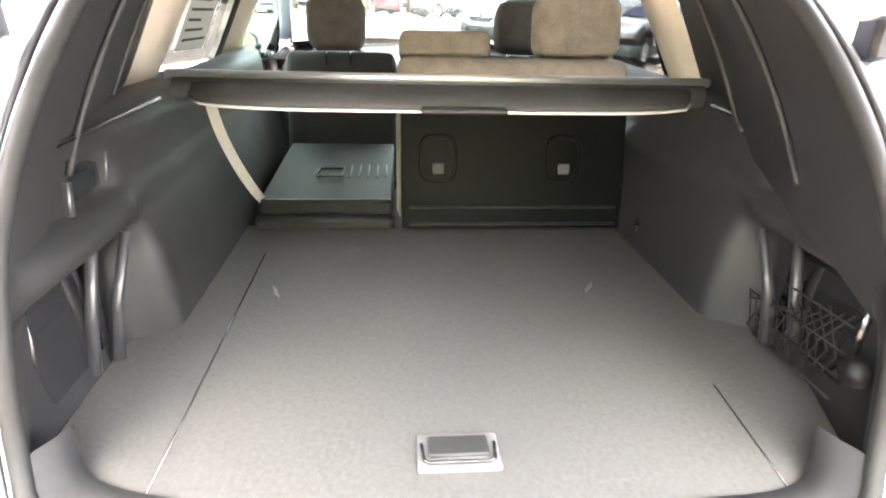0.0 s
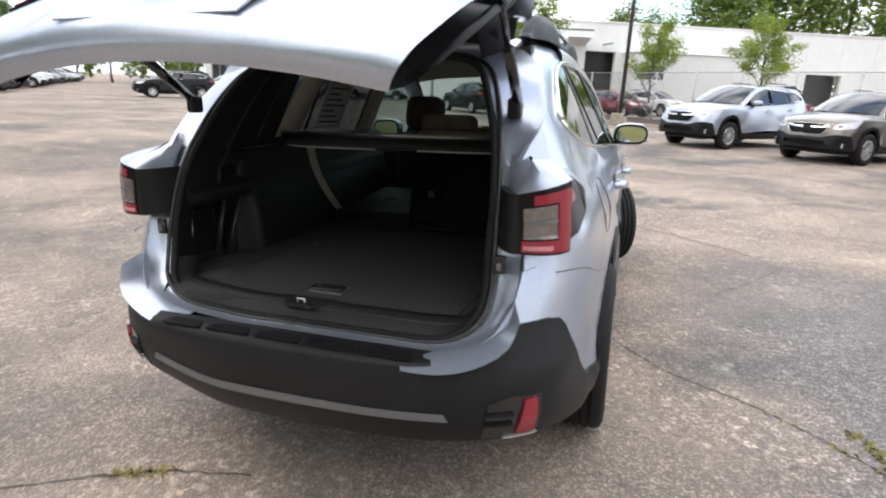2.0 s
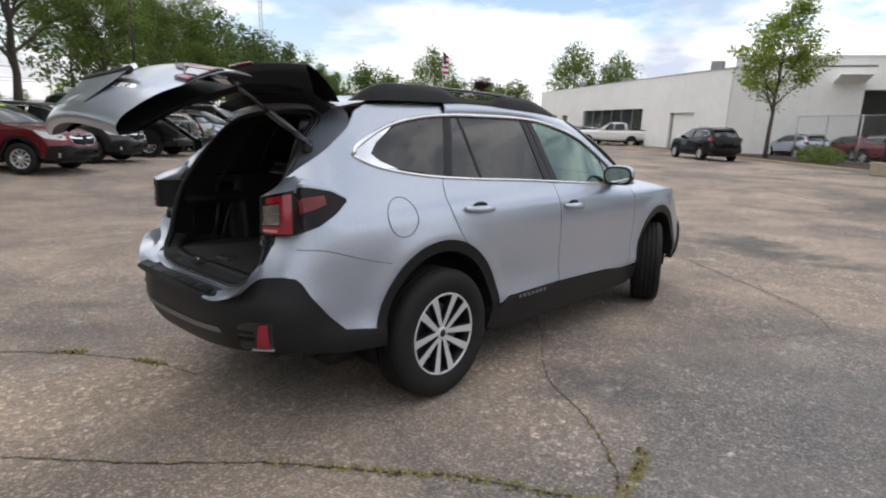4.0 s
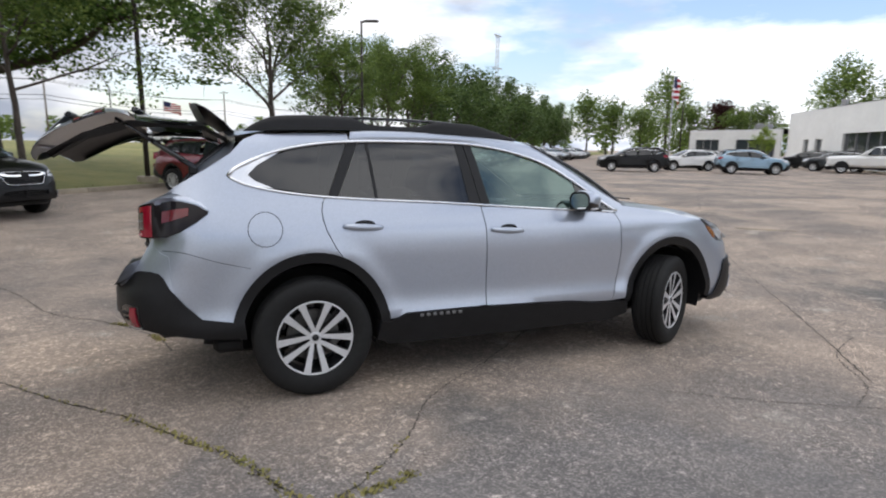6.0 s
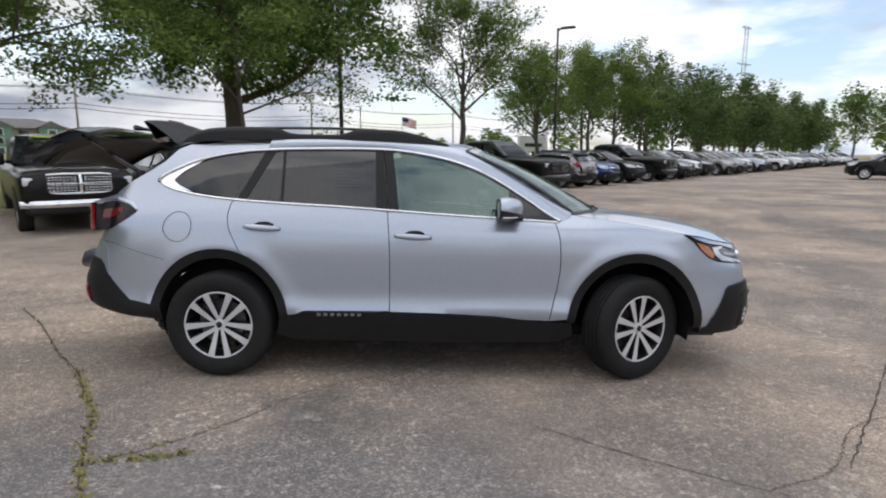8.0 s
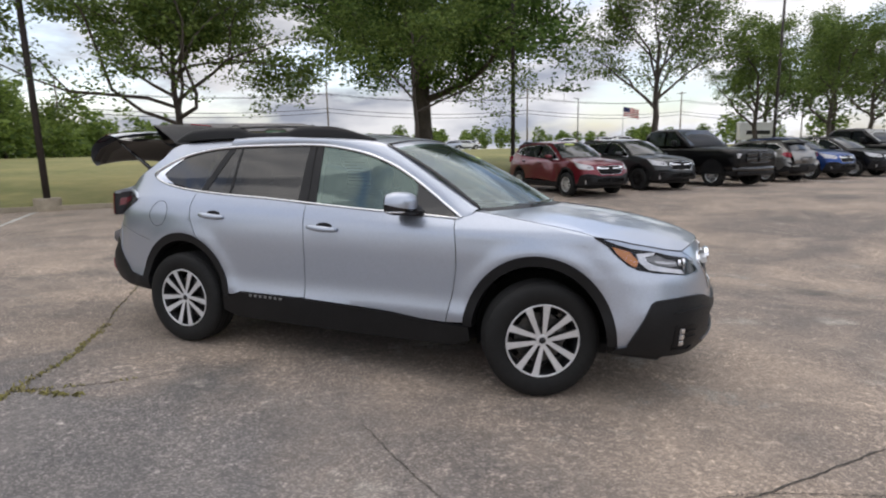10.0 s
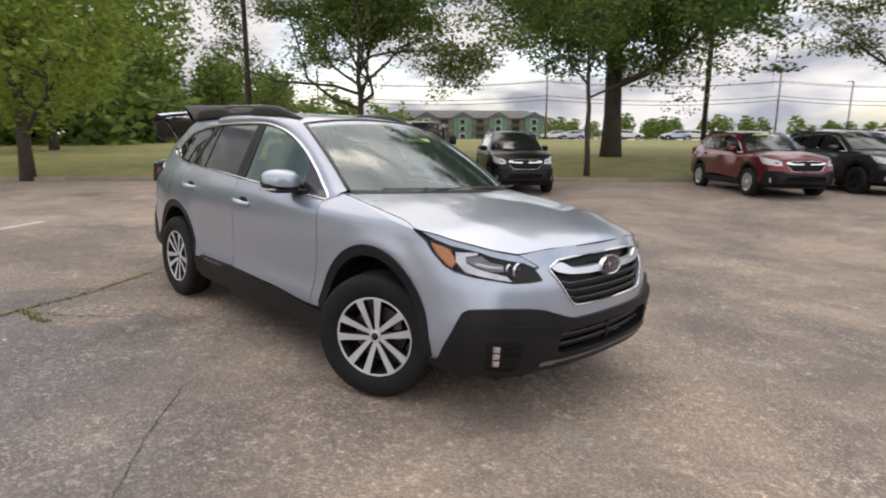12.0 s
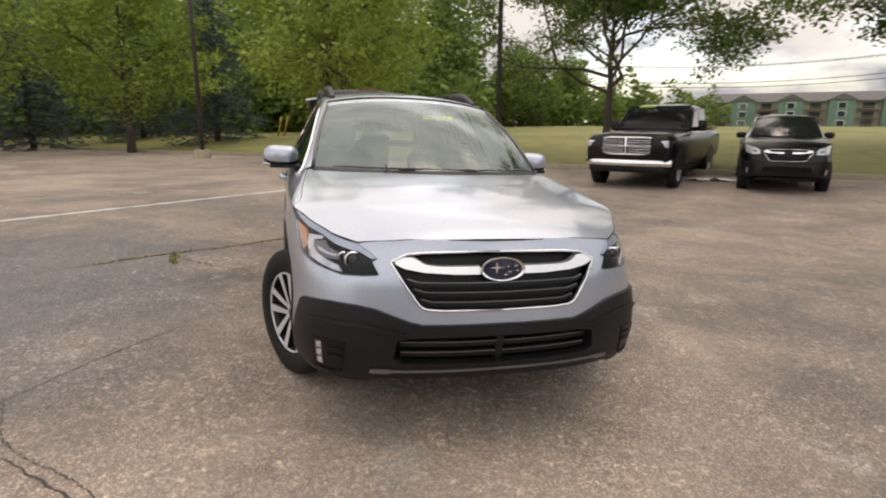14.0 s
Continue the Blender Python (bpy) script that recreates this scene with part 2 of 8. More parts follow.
def plate(bm, outline, thick, m=None, mi=0):
    """A flat piece from a 2D outline, of a given thickness, from z = 0 up."""
    lo = [bm.verts.new((x, y, 0)) for x, y in outline]
    hi = [bm.verts.new((x, y, thick)) for x, y in outline]
    fs = [bm.faces.new(lo[::-1]), bm.faces.new(hi)]
    n = len(lo)
    for k in range(n):
        fs.append(bm.faces.new((lo[k], lo[(k + 1) % n], hi[(k + 1) % n], hi[k])))
    for f in fs:
        f.material_index = mi
    if m is not None:
        bmesh.ops.transform(bm, matrix=m, verts=lo + hi)
    return fs


def spline(pts, n):
    """n points along a smooth curve through pts (any dimension)."""
    p = np.array(pts, float)
    d = np.r_[0, np.cumsum(np.linalg.norm(np.diff(p, axis=0), axis=1))]
    q = np.vstack([2 * p[0] - p[1], p, 2 * p[-1] - p[-2]])
    out = []
    for s in np.linspace(0, d[-1], n):
        i = int(min(np.searchsorted(d, s, "right") - 1, len(p) - 2))
        t = (s - d[i]) / max(1e-9, d[i + 1] - d[i])
        a, b, c, e = q[i], q[i + 1], q[i + 2], q[i + 3]
        out.append(0.5 * (2 * b + (c - a) * t + (2 * a - 5 * b + 4 * c - e) * t * t + (3 * b - a - 3 * c + e) * t ** 3))
    return np.array(out)


def sstep(a, b, x):
    t = min(1.0, max(0.0, (x - a) / (b - a)))
    return t * t * (3 - 2 * t)


def smooth_table(pairs, lo, hi, width, n=500):
    xs = np.linspace(lo, hi, n)
    ys = np.interp(xs, [p[0] for p in pairs], [p[1] for p in pairs])
    w = max(1, int(width / (hi - lo) * n))
    k = np.hanning(2 * w + 3)
    k /= k.sum()
    return xs, np.convolve(np.pad(ys, w + 1, mode="edge"), k, mode="valid")


# ---- the wagon: skin over a plan curve; S runs round it from rear centre to front centre, z up ----
CAR_TILT = Matrix.Rotation(radians(2.29), 4, Vector((-0.925, 0.38, 0)))
CAR = thing("station_wagon", CAR_TILT, "silver station wagon with black cladding and open tailgate, parked on asphalt", "car")

PLAN = spline([(-1.057, -0.3), (-1.065, 0), (-1.057, 0.3), (-1.032, 0.5), (-0.985, 0.635), (-0.915, 0.73), (-0.8, 0.79), (-0.55, 0.838), (-0.2, 0.865), (0.3, 0.88), (1.2, 0.886),
               (2.2, 0.882), (2.7, 0.872), (3.0, 0.858), (3.2, 0.85), (3.36, 0.824), (3.49, 0.768), (3.59, 0.662), (3.67, 0.47), (3.71, 0.24), (3.72, 0), (3.71, -0.24)], 900)
PS = np.r_[0, np.cumsum(np.linalg.norm(np.diff(PLAN, axis=0), axis=1))]
PS += 1.2 - np.interp(1.2, PLAN[60:840, 0], PS[60:840])
PT = np.gradient(PLAN, axis=0)
PT /= np.linalg.norm(PT, axis=1)[:, None]
PN = np.c_[-PT[:, 1], PT[:, 0]]
MID = slice(60, 860)
SIDE_D = smooth_table([(0.15, 0.07), (0.25, 0.03), (0.33, 0.012), (0.40, -0.002), (0.455, -0.014), (0.50, -0.004), (0.56, 0.004), (0.70, 0.001), (0.85, -0.003), (0.93, 0.002), (0.975, 0.004),
                       (1.02, 0.022), (1.07, 0.045), (1.12, 0.072), (1.2, 0.115), (1.3, 0.165), (1.4, 0.215), (1.5, 0.272), (1.58, 0.33)], 0.1, 1.7, 0.018)
FRONT_D = smooth_table([(0.2, 0.16), (0.27, 0.09), (0.33, 0.03), (0.4, 0.01), (0.5, 0), (0.56, 0.0), (0.62, 0.012), (0.75, 0.035), (0.85, 0.075), (0.9, 0.105), (0.95, 0.14), (1.0, 0.2), (1.1, 0.4)], 0.1, 1.7, 0.03)
REAR_D = smooth_table([(0.25, 0.2), (0.35, 0.10), (0.45, 0.03), (0.52, 0.0), (0.64, 0.0), (0.7, 0.03), (0.83, 0.07), (0.95, 0.12), (1.1, 0.16), (1.2, 0.22), (1.5, 0.5)], 0.1, 1.7, 0.03)


def at_x(x):
    return float(np.interp(x, PLAN[MID, 0], PS[MID]))


def at_front(q):
    i = slice(600, 870)
    return float(np.interp(-q, -PLAN[i, 1], PS[i]))


def at_rear(q):
    i = slice(40, 330)
    return float(np.interp(q, PLAN[i, 1], PS[i]))


def skin(S, z, d=0.0):
    """The point of the skin at (S, z), pressed in by d."""
    x, q = np.interp(S, PS, PLAN[:, 0]), np.interp(S, PS, PLAN[:, 1])
    nx, nq = np.interp(S, PS, PN[:, 0]), np.interp(S, PS, PN[:, 1])
    ds, df, dr = (np.interp(z, *tb) for tb in (SIDE_D, FRONT_D, REAR_D))
    ds += 0.055 * sstep(1.5, 2.35, x) * sstep(0.98, 1.10, z)
    wf, wr = sstep(3.0, 3.5, x), sstep(0.6, 1.0, -x)
    D = ds * (1 - wf) * (1 - wr) + df * wf + dr * wr + d
    if z > 0.40:
        for cx in (0.0, 2.745):
            r = math.hypot(x - cx, (z - 0.36) / 1.085)
            D -= 0.012 * math.exp(-((r - 0.475) / 0.045) ** 2) * (1 - wr) * (1 - sstep(2.95, 3.25, x))
    k = math.hypot(nx, nq)
    return Vector((x - nx / k * D, q - nq / k * D, z))


def X(*pts):
    return [(at_x(x), z) for x, z in pts]


def F(*pts):
    return [(at_front(q), z) for q, z in pts]


def RR(*pts):
    return [(at_rear(q), z) for q, z in pts]


def left_tail(p):
    """The left of the tail stands a little further forward."""
    return 0.055 * sstep(0.35, 0.7, -p[0]) * sstep(0.15, 0.55, p[1])


def panel(name, pts, material, sgn, parent=CAR, d=0.0, depth=0.014, res=0.05, label="", mid=None):
    """A piece of the skin with that outline, turned in round its edge. sgn: -1 the right side, +1 the left."""
    area = sum(a[0] * b[1] - b[0] * a[1] for a, b in zip(pts, pts[1:] + pts[:1]))
    if area < 0:
        pts = pts[::-1]
    bm = bmesh.new()
    bm.faces.new([bm.verts.new((s, z, 0)) for s, z in pts])
    for axis in (0, 1):
        lo, hi = min(p[axis] for p in pts), max(p[axis] for p in pts)
        no = (1, 0, 0) if axis == 0 else (0, 1, 0)
        for k in range(math.floor(lo / res) + 1, math.ceil(hi / res)):
            co = (k * res, 0, 0) if axis == 0 else (0, k * res, 0)
            bmesh.ops.bisect_plane(bm, geom=bm.verts[:] + bm.edges[:] + bm.faces[:], plane_co=co, plane_no=no, dist=1e-5)
    if depth > 0:
        rim = bmesh.ops.extrude_edge_only(bm, edges=[e for e in bm.edges if e.is_boundary])
        for v in rim["geom"]:
            if isinstance(v, bmesh.types.BMVert):
                v.co.z = depth
    for v in bm.verts:
        p = skin(v.co.x, v.co.y, d + v.co.z)
        v.co = (p.x + (left_tail(p) if sgn > 0 else 0.0), sgn * p.y, p.z)
    if sgn > 0:
        bmesh.ops.reverse_faces(bm, faces=bm.faces[:])
    return part(name, bm, material, parent, label, angle=35)


def line_on_skin(pts, n, sgn, d):
    return [(p.x, sgn * p.y, p.z) for p in (skin(s, z, d) for s, z in spline(pts, n))]


def arch(cx, r, a0, a1, n=20, cz=0.36):
    return [(cx + r * math.cos(radians(a)), cz + r * 1.085 * math.sin(radians(a))) for a in np.linspace(a0, a1, n)]


FX = 2.745
CHROME_TOP = [(-0.45, 1.29), (-0.42, 1.325), (-0.27, 1.40), (-0.14, 1.445), (0.0, 1.475), (0.14, 1.495), (0.27, 1.505), (0.43, 1.513), (0.81, 1.52), (1.04, 1.518), (1.2, 1.507), (1.4, 1.475),
              (1.56, 1.435), (1.72, 1.375), (1.87, 1.295), (2.02, 1.20), (2.13, 1.125), (2.24, 1.058)]
CHROME_LOW = [(-0.45, 1.285), (-0.38, 1.25), (-0.28, 1.222), (-0.13, 1.196), (0.08, 1.173), (0.43, 1.152), (0.75, 1.138), (1.09, 1.118), (1.55, 1.09), (1.96, 1.068), (2.23, 1.052)]


def ctop(x, dz=0.0):
    return float(np.interp(x, [p[0] for p in CHROME_TOP], [p[1] for p in CHROME_TOP])) + dz


def clow(x, dz=0.0):
    return float(np.interp(x, [p[0] for p in CHROME_LOW], [p[1] for p in CHROME_LOW])) + dz


ROOF_EDGE = spline([(2.33, 0.722, 1.115), (2.1, 0.68, 1.25), (1.85, 0.625, 1.40), (1.62, 0.585, 1.515), (1.40, 0.578, 1.552), (1.1, 0.577, 1.572), (0.6, 0.575, 1.582), (0.1, 0.565, 1.57), (-0.25, 0.55, 1.545), (-0.42, 0.535, 1.515)], 60)

for sg in (-1, 1):
    # panels below the windows
    seam_b = [(1.10, 1.105), (1.115, 0.95), (1.12, 0.81), (1.12, 0.46)]
    seam_r = [(0.085, 1.165), (0.07, 1.14), (0.06, 1.09), (0.062, 1.05), (0.08, 0.98), (0.13, 0.88), (0.185, 0.80)]
    seam_f = [(2.205, 1.045), (2.225, 0.95), (2.235, 0.84), (2.235, 0.74), (2.215, 0.60), (2.17, 0.405)]
    g = 0.003
    sill_z = [(0.56, 0.46), (1.0, 0.462), (1.12, 0.468), (1.8, 0.435), (2.01, 0.41), (2.17, 0.40)]

    def sz(x):
        return float(np.interp(x, [p[0] for p in sill_z], [p[1] for p in sill_z]))
    fd = panel("front_door", X(*[(x + g, z) for x, z in seam_b][::-1], *[(x, clow(x, -0.008)) for x in (1.2, 1.4, 1.6, 1.8, 2.0)], *[(x - g, z) for x, z in seam_f], (2.0, sz(2.0)), (1.8, sz(1.8)), (1.5, sz(1.5))), SILVER, sg, res=0.045)
    rd = panel("rear_door", X(*[(x + g, z) for x, z in seam_r][::-1], *[(x, clow(x, -0.008)) for x in (0.2, 0.4, 0.6, 0.8, 1.0)], *[(x - g, z) for x, z in seam_b], (1.0, sz(1.0)), (0.7, sz(0.7)), (0.56, sz(0.56)), (0.50, 0.435), (0.44, 0.43), *arch(0, 0.452, 10, 63, 10)[0:], (0.205, 0.775)), SILVER, sg, res=0.045)
    # quarter panel up to the roof rail, with the fuel flap cut by a groove
    qp = panel("rear_quarter_panel", X(*[(x - g, z) for x, z in seam_r], *arch(0, 0.452, 66, 166, 16), (-0.60, 0.505), (-0.68, 0.58), (-0.79, 0.72), (-0.85, 0.80)) +
               RR((0.745, 0.835), (0.70, 0.80), (0.65, 0.715), (0.62, 0.70), (0.64, 0.75), (0.70, 0.83), (0.735, 0.90), (0.745, 0.955)) + X((-0.78, 0.955), (-0.70, 0.985), (-0.62, 1.035), (-0.555, 1.09), (-0.59, 1.122), (-0.66, 1.145), (-0.84, 1.152),
               (-0.84, 1.165), (-0.75, 1.225), (-0.60, 1.31), (-0.44, 1.415), (-0.36, 1.50), (-0.28, 1.535), (0.1, 1.555), (0.27, 1.555), (0.27, ctop(0.27, 0.006)), (0.14, ctop(0.14, 0.006)), (0.0, ctop(0, 0.006)), (-0.14, ctop(-0.14, 0.006)),
               (-0.27, ctop(-0.27, 0.006)), (-0.42, ctop(-0.42, 0.006)), (-0.462, 1.288), (-0.38, 1.243), (-0.28, 1.215), (-0.13, 1.188)), SILVER, sg, res=0.045)
    bm = bmesh.new()
    ring = [(-0.26 + 0.092 * math.cos(a), 0.995 + 0.095 * math.sin(a)) for a in np.linspace(0, 2 * math.pi, 33)]
    if sg < 0:
        sweep(bm, line_on_skin(X(*ring), 64, sg, -0.0002), 0.0022, 6)
        part("fuel_flap_seam", bm, GLOSSBLACK, qp)
    # fender
    panel("front_fender", X(*[(x + g, z) for x, z in seam_f][::-1], (2.25, 1.06), (2.30, 1.085), (2.40, 1.075), (2.7, 1.035), (2.95, 0.995), (3.04, 0.982), (3.12, 0.933), (3.165, 0.885), (3.20, 0.858), (3.25, 0.82), (3.19, 0.80), (3.13, 0.77), (3.085, 0.745), *arch(FX, 0.452, 57, 173, 18)), SILVER, sg, res=0.03)
    # shoulder seam of the bumper behind the rear arch is a fine dark line
    bm = bmesh.new()
    sweep(bm, line_on_skin(X((-0.80, 0.886), (-0.694, 0.879), (-0.60, 0.853), (-0.52, 0.826), (-0.42, 0.800), (-0.345, 0.782)), 20, sg, 0.0), 0.0018, 6)
    part("bumper_seam", bm, GLOSSBLACK, qp)
    # roof rail of the body and A-pillar, one bent strip
    top = spline([(2.30, 1.075)] + [(x, ctop(x, 0.007)) for x in (2.24, 2.13, 2.02, 1.87, 1.72, 1.56, 1.4, 1.2, 1.04, 0.81, 0.43, 0.27)], 50)
    rows = []
    for i, (x, z) in enumerate(top):
        a = skin(at_x(x), z, -0.001)
        b = Vector(ROOF_EDGE[int(round(i * 44 / 49))])
        row = []
        for k in range(6):
            t = k / 5
            p = a.lerp(b, t)
            p.y += 0.012 * math.sin(math.pi * t)
            p.z += 0.006 * math.sin(math.pi * t)
            row.append((p.x, sg * p.y, p.z))
        rows.append(row)
    bm = bmesh.new()
    loft(bm, rows)
    part("cant_rail", bm, SILVER, CAR)
    # chrome line round the windows, broad at the rear tip
    bm = bmesh.new()
    up = spline([(x, z) for x, z in CHROME_TOP], 70)
    sweep(bm, [(p.x, sg * p.y, p.z) for p in (skin(at_x(x), z, -0.001) for x, z in up)], [0.011 if x > -0.3 else 0.013 for x, z in up], 8, squash=1.0)
    lw = spline([(x, z) for x, z in CHROME_LOW], 60)
    sweep(bm, [(p.x, sg * p.y, p.z) for p in (skin(at_x(x), z, -0.002) for x, z in lw)], 0.008, 8)
    part("window_trim", bm, CHROME, CAR, "bright chrome window surround")
    panel("window_trim_corner", X((-0.452, 1.288), (-0.41, 1.325), (-0.27, 1.39), (-0.16, 1.43), (-0.20, 1.405), (-0.29, 1.35), (-0.345, 1.295), (-0.30, 1.26), (-0.20, 1.22), (-0.30, 1.232), (-0.38, 1.255)), CHROME, sg, d=0.0, depth=0.01)
    # panes and pillars
    panel("quarter_window", X((-0.345, 1.295), (-0.29, 1.35), (-0.2, 1.40), (-0.1, 1.445), (0.05, 1.475), (0.255, 1.497), (0.105, 1.178), (-0.05, 1.20), (-0.2, 1.222), (-0.3, 1.26)), TINT, sg, d=0.006, depth=0, res=0.06)
    panel("pillar_trim", X((0.258, 1.497), (0.325, 1.502), (0.165, 1.175), (0.108, 1.178)), CLAD, sg, d=0.004, depth=0.01)
    panel("window", X((0.328, 1.502), (0.82, 1.512), (1.0, 1.51), (1.025, 1.13), (0.6, 1.15), (0.168, 1.175)), TINT, sg, rd, d=0.008, depth=0, res=0.06)
    panel("window_divider", X((0.375, 1.503), (0.392, 1.503), (0.412, 1.16), (0.392, 1.16)), CLAD, sg, rd, d=0.004, depth=0.006)
    panel("pillar_trim", X((1.0, 1.51), (1.055, 1.51), (1.105, 1.12), (1.025, 1.13)), CLAD, sg, rd, d=0.003, depth=0.01)
    panel("pillar_trim", X((1.062, 1.51), (1.12, 1.505), (1.175, 1.115), (1.11, 1.12)), CLAD, sg, fd, d=0.003, depth=0.01)
    panel("window", X((1.12, 1.505), (1.25, 1.49), (1.4, 1.46), (1.56, 1.42), (1.72, 1.36), (1.87, 1.28), (1.905, 1.255), (1.925, 1.075), (1.5, 1.098), (1.175, 1.115)), SIDEGLASS, sg, fd, d=0.008, depth=0, res=0.06)
    panel("sail_trim", X((1.905, 1.255), (2.02, 1.185), (2.2, 1.065), (1.925, 1.075)), GLOSSBLACK, sg, fd, d=0.004, depth=0.008)
    # dark shell behind the joints
    panel("inner_shell", X((0.36, 0.30), *arch(0, 0.44, 0, 172, 16), (-0.62, 0.45), (-0.75, 0.6), (-0.75, 1.10), (0.1, 1.14), (1.1, 1.09), (2.2, 1.03), (2.7, 0.98), (3.0, 0.93), (3.1, 0.75), *arch(FX, 0.44, 50, 180, 14), (2.2, 0.30)), GLOSSBLACK, sg, d=0.022, depth=0, res=0.1)
    # cladding: wheel arches, sill, bumpers
    for cx, a0, a1 in ((0, 6, 165), (FX, 0, 176)):
        panel("wheel_arch_cladding", X(*arch(cx, 0.461, a0, a1, 26), *arch(cx, 0.405, a1, a0, 26)), CLAD, sg, d=-0.006, depth=0.10, res=0.06)
        bm = bmesh.new()
        loft(bm, [[(cx + 0.40 * math.cos(t), sg * y, 0.36 + 0.41 * math.sin(t)) for t in np.linspace(-0.25, math.pi + 0.25, 22)] for y in (0.80, 0.64 if cx == 0 else 0.50)])
        f = [v for v in bm.verts if abs(v.co.y) < 0.65]
        bm.faces.new(sorted(f, key=lambda v: math.atan2(v.co.z - 0.36, v.co.x - cx)))
        part("wheel_housing", bm, CLAD, CAR)
    panel("sill_cladding", X((0.40, 0.415), (0.45, 0.415), (0.50, 0.43), (0.56, 0.455), (1.0, 0.456), (1.10, 0.466), (1.16, 0.452), (1.8, 0.43), (2.0, 0.405), (2.2, 0.392), (2.32, 0.39), (2.33, 0.30), (2.2, 0.255), (1.2, 0.25), (0.5, 0.26), (0.38, 0.30)), CLAD, sg, d=-0.012, depth=0.12, res=0.07)
    bm = bmesh.new()
    for k in range(7):
        q = skin(at_x(0.66 + 0.044 * k), 0.438, -0.014)
        box(bm, (q.x, sg * q.y, q.z), (0.026, 0.006, 0.020), 0.003)
    part("sill_badge", bm, GREYTRIM, CAR, "raised silver badge bars")
    # handles
    for hx, hz, dr in ((0.295, 1.005, rd), (1.27, 0.96, fd)):
        bm = bmesh.new()
        b0 = skin(at_x(hx), hz)
        pts = [(hx - 0.115 + 0.23 * t, sg * (b0.y + 0.002 + 0.036 * math.sin(math.pi * t) ** 0.5), hz - 0.012 * t) for t in np.linspace(0, 1, 13)]
        sweep(bm, pts, [0.013 + 0.008 * math.sin(math.pi * t) for t in np.linspace(0, 1, 13)], 8)
        part("handle", bm, SILVER, dr)
        # black oval: shade in the body-coloured recess, put into its colour
        bm = bmesh.new()
        sc = bmesh.ops.create_uvsphere(bm, u_segments=16, v_segments=8, radius=1.0)
        bmesh.ops.transform(bm, matrix=Matrix.Translation((hx + 0.012, sg * (b0.y - 0.004), hz + 0.006)) @ Matrix.Diagonal((0.066, 0.0055, 0.027, 1)), verts=sc["verts"])
        part("handle_recess", bm, LAMPBLACK, dr)
    # mirror
    bm = bmesh.new()
    prof = [(0.0, 0.108, 0.068), (0.25, 0.113, 0.075), (0.55, 0.102, 0.072), (0.85, 0.076, 0.058), (1.0, 0.03, 0.028)]
    rows = []
    for t, a, b in spline(prof, 9):
        cx, cy, cz = 1.82 + 0.15 * t, 0.915 - 0.015 * t, 1.14
        rows.append([(cx, sg * (cy + 1.02 * a * math.copysign(abs(math.cos(w)) ** 0.65, math.cos(w))), cz + b * math.copysign(abs(math.sin(w)) ** 0.75, math.sin(w))) for w in np.linspace(0, 2 * math.pi, 29)[:-1]])
    rr = loft(bm, rows, True)
    bm.faces.new(rr[-1])
    bl_ = bm.copy()
    bmesh.ops.bisect_plane(bm, geom=bm.verts[:] + bm.edges[:] + bm.faces[:], plane_co=(1.86, 0, 1.132), plane_no=(0.2, 0, 1), clear_inner=True)
    bmesh.ops.bisect_plane(bl_, geom=bl_.verts[:] + bl_.edges[:] + bl_.faces[:], plane_co=(1.86, 0, 1.130), plane_no=(0.2, 0, 1), clear_outer=True)
    mr = part("door_mirror", bm, SILVER, CAR, "silver door mirror with black lower shell")
    part("lower_shell", bl_, GLOSSBLACK, mr)
    bm = bmesh.new()
    loft(bm, [[(x, sg * (0.915 + k * 0.110 * math.copysign(abs(math.cos(w)) ** 0.65, math.cos(w))), 1.14 + k * b * math.copysign(abs(math.sin(w)) ** 0.75, math.sin(w))) for w in np.linspace(0, 2 * math.pi, 29)[:-1]] for x, k, b in ((1.82, 1.0, 0.068), (1.812, 0.98, 0.067), (1.815, 0.88, 0.060))], True)
    part("mirror_rim", bm, CLAD, mr)
    bm = bmesh.new()
    bm.faces.new([bm.verts.new((1.816, sg * (0.915 + 0.099 * math.copysign(abs(math.cos(w)) ** 0.65, math.cos(w))), 1.14 + 0.057 * math.copysign(abs(math.sin(w)) ** 0.75, math.sin(w)))) for w in np.linspace(0, 2 * math.pi, 29)[:-1]])
    part("mirror_glass", bm, MIRROR, mr)
    bm = bmesh.new()
    box(bm, (1.90, sg * 0.88, 1.083), (0.13, 0.20, 0.022), 0.008, seg=2)
    box(bm, (1.93, sg * 0.80, 1.075), (0.12, 0.06, 0.035), 0.01, seg=2)
    part("mirror_base", bm, CLAD, mr)
    bm = bmesh.new()
    sweep(bm, [(1.83 + 0.12 * math.sin(w) , sg * (0.905 + 0.125 * math.cos(w)), 1.092) for w in np.linspace(0.0, 1.9, 12)], 0.006, 6)
    part("turn_signal", bm, WHITELENS, mr)

# roof, hood, windscreen
bm = bmesh.new()
rows = []
for i in range(15, 60):
    e = ROOF_EDGE[i]
    cx = e[0] + 0.10 * sstep(1.0, 1.7, e[0]) - 0.03 * sstep(0.0, -0.42, e[0])
    cz = e[2] + 0.050
    rows.append([(e[0] + (cx - e[0]) * (1 - v * v), e[1] * v * s, cz + (e[2] - cz) * abs(v) ** 2.4) for v, s in [(abs(k) / 10, 1 if k >= 0 else -1) for k in range(-10, 11)]])
loft(bm, rows)
part("roof", bm, SILVER, CAR)

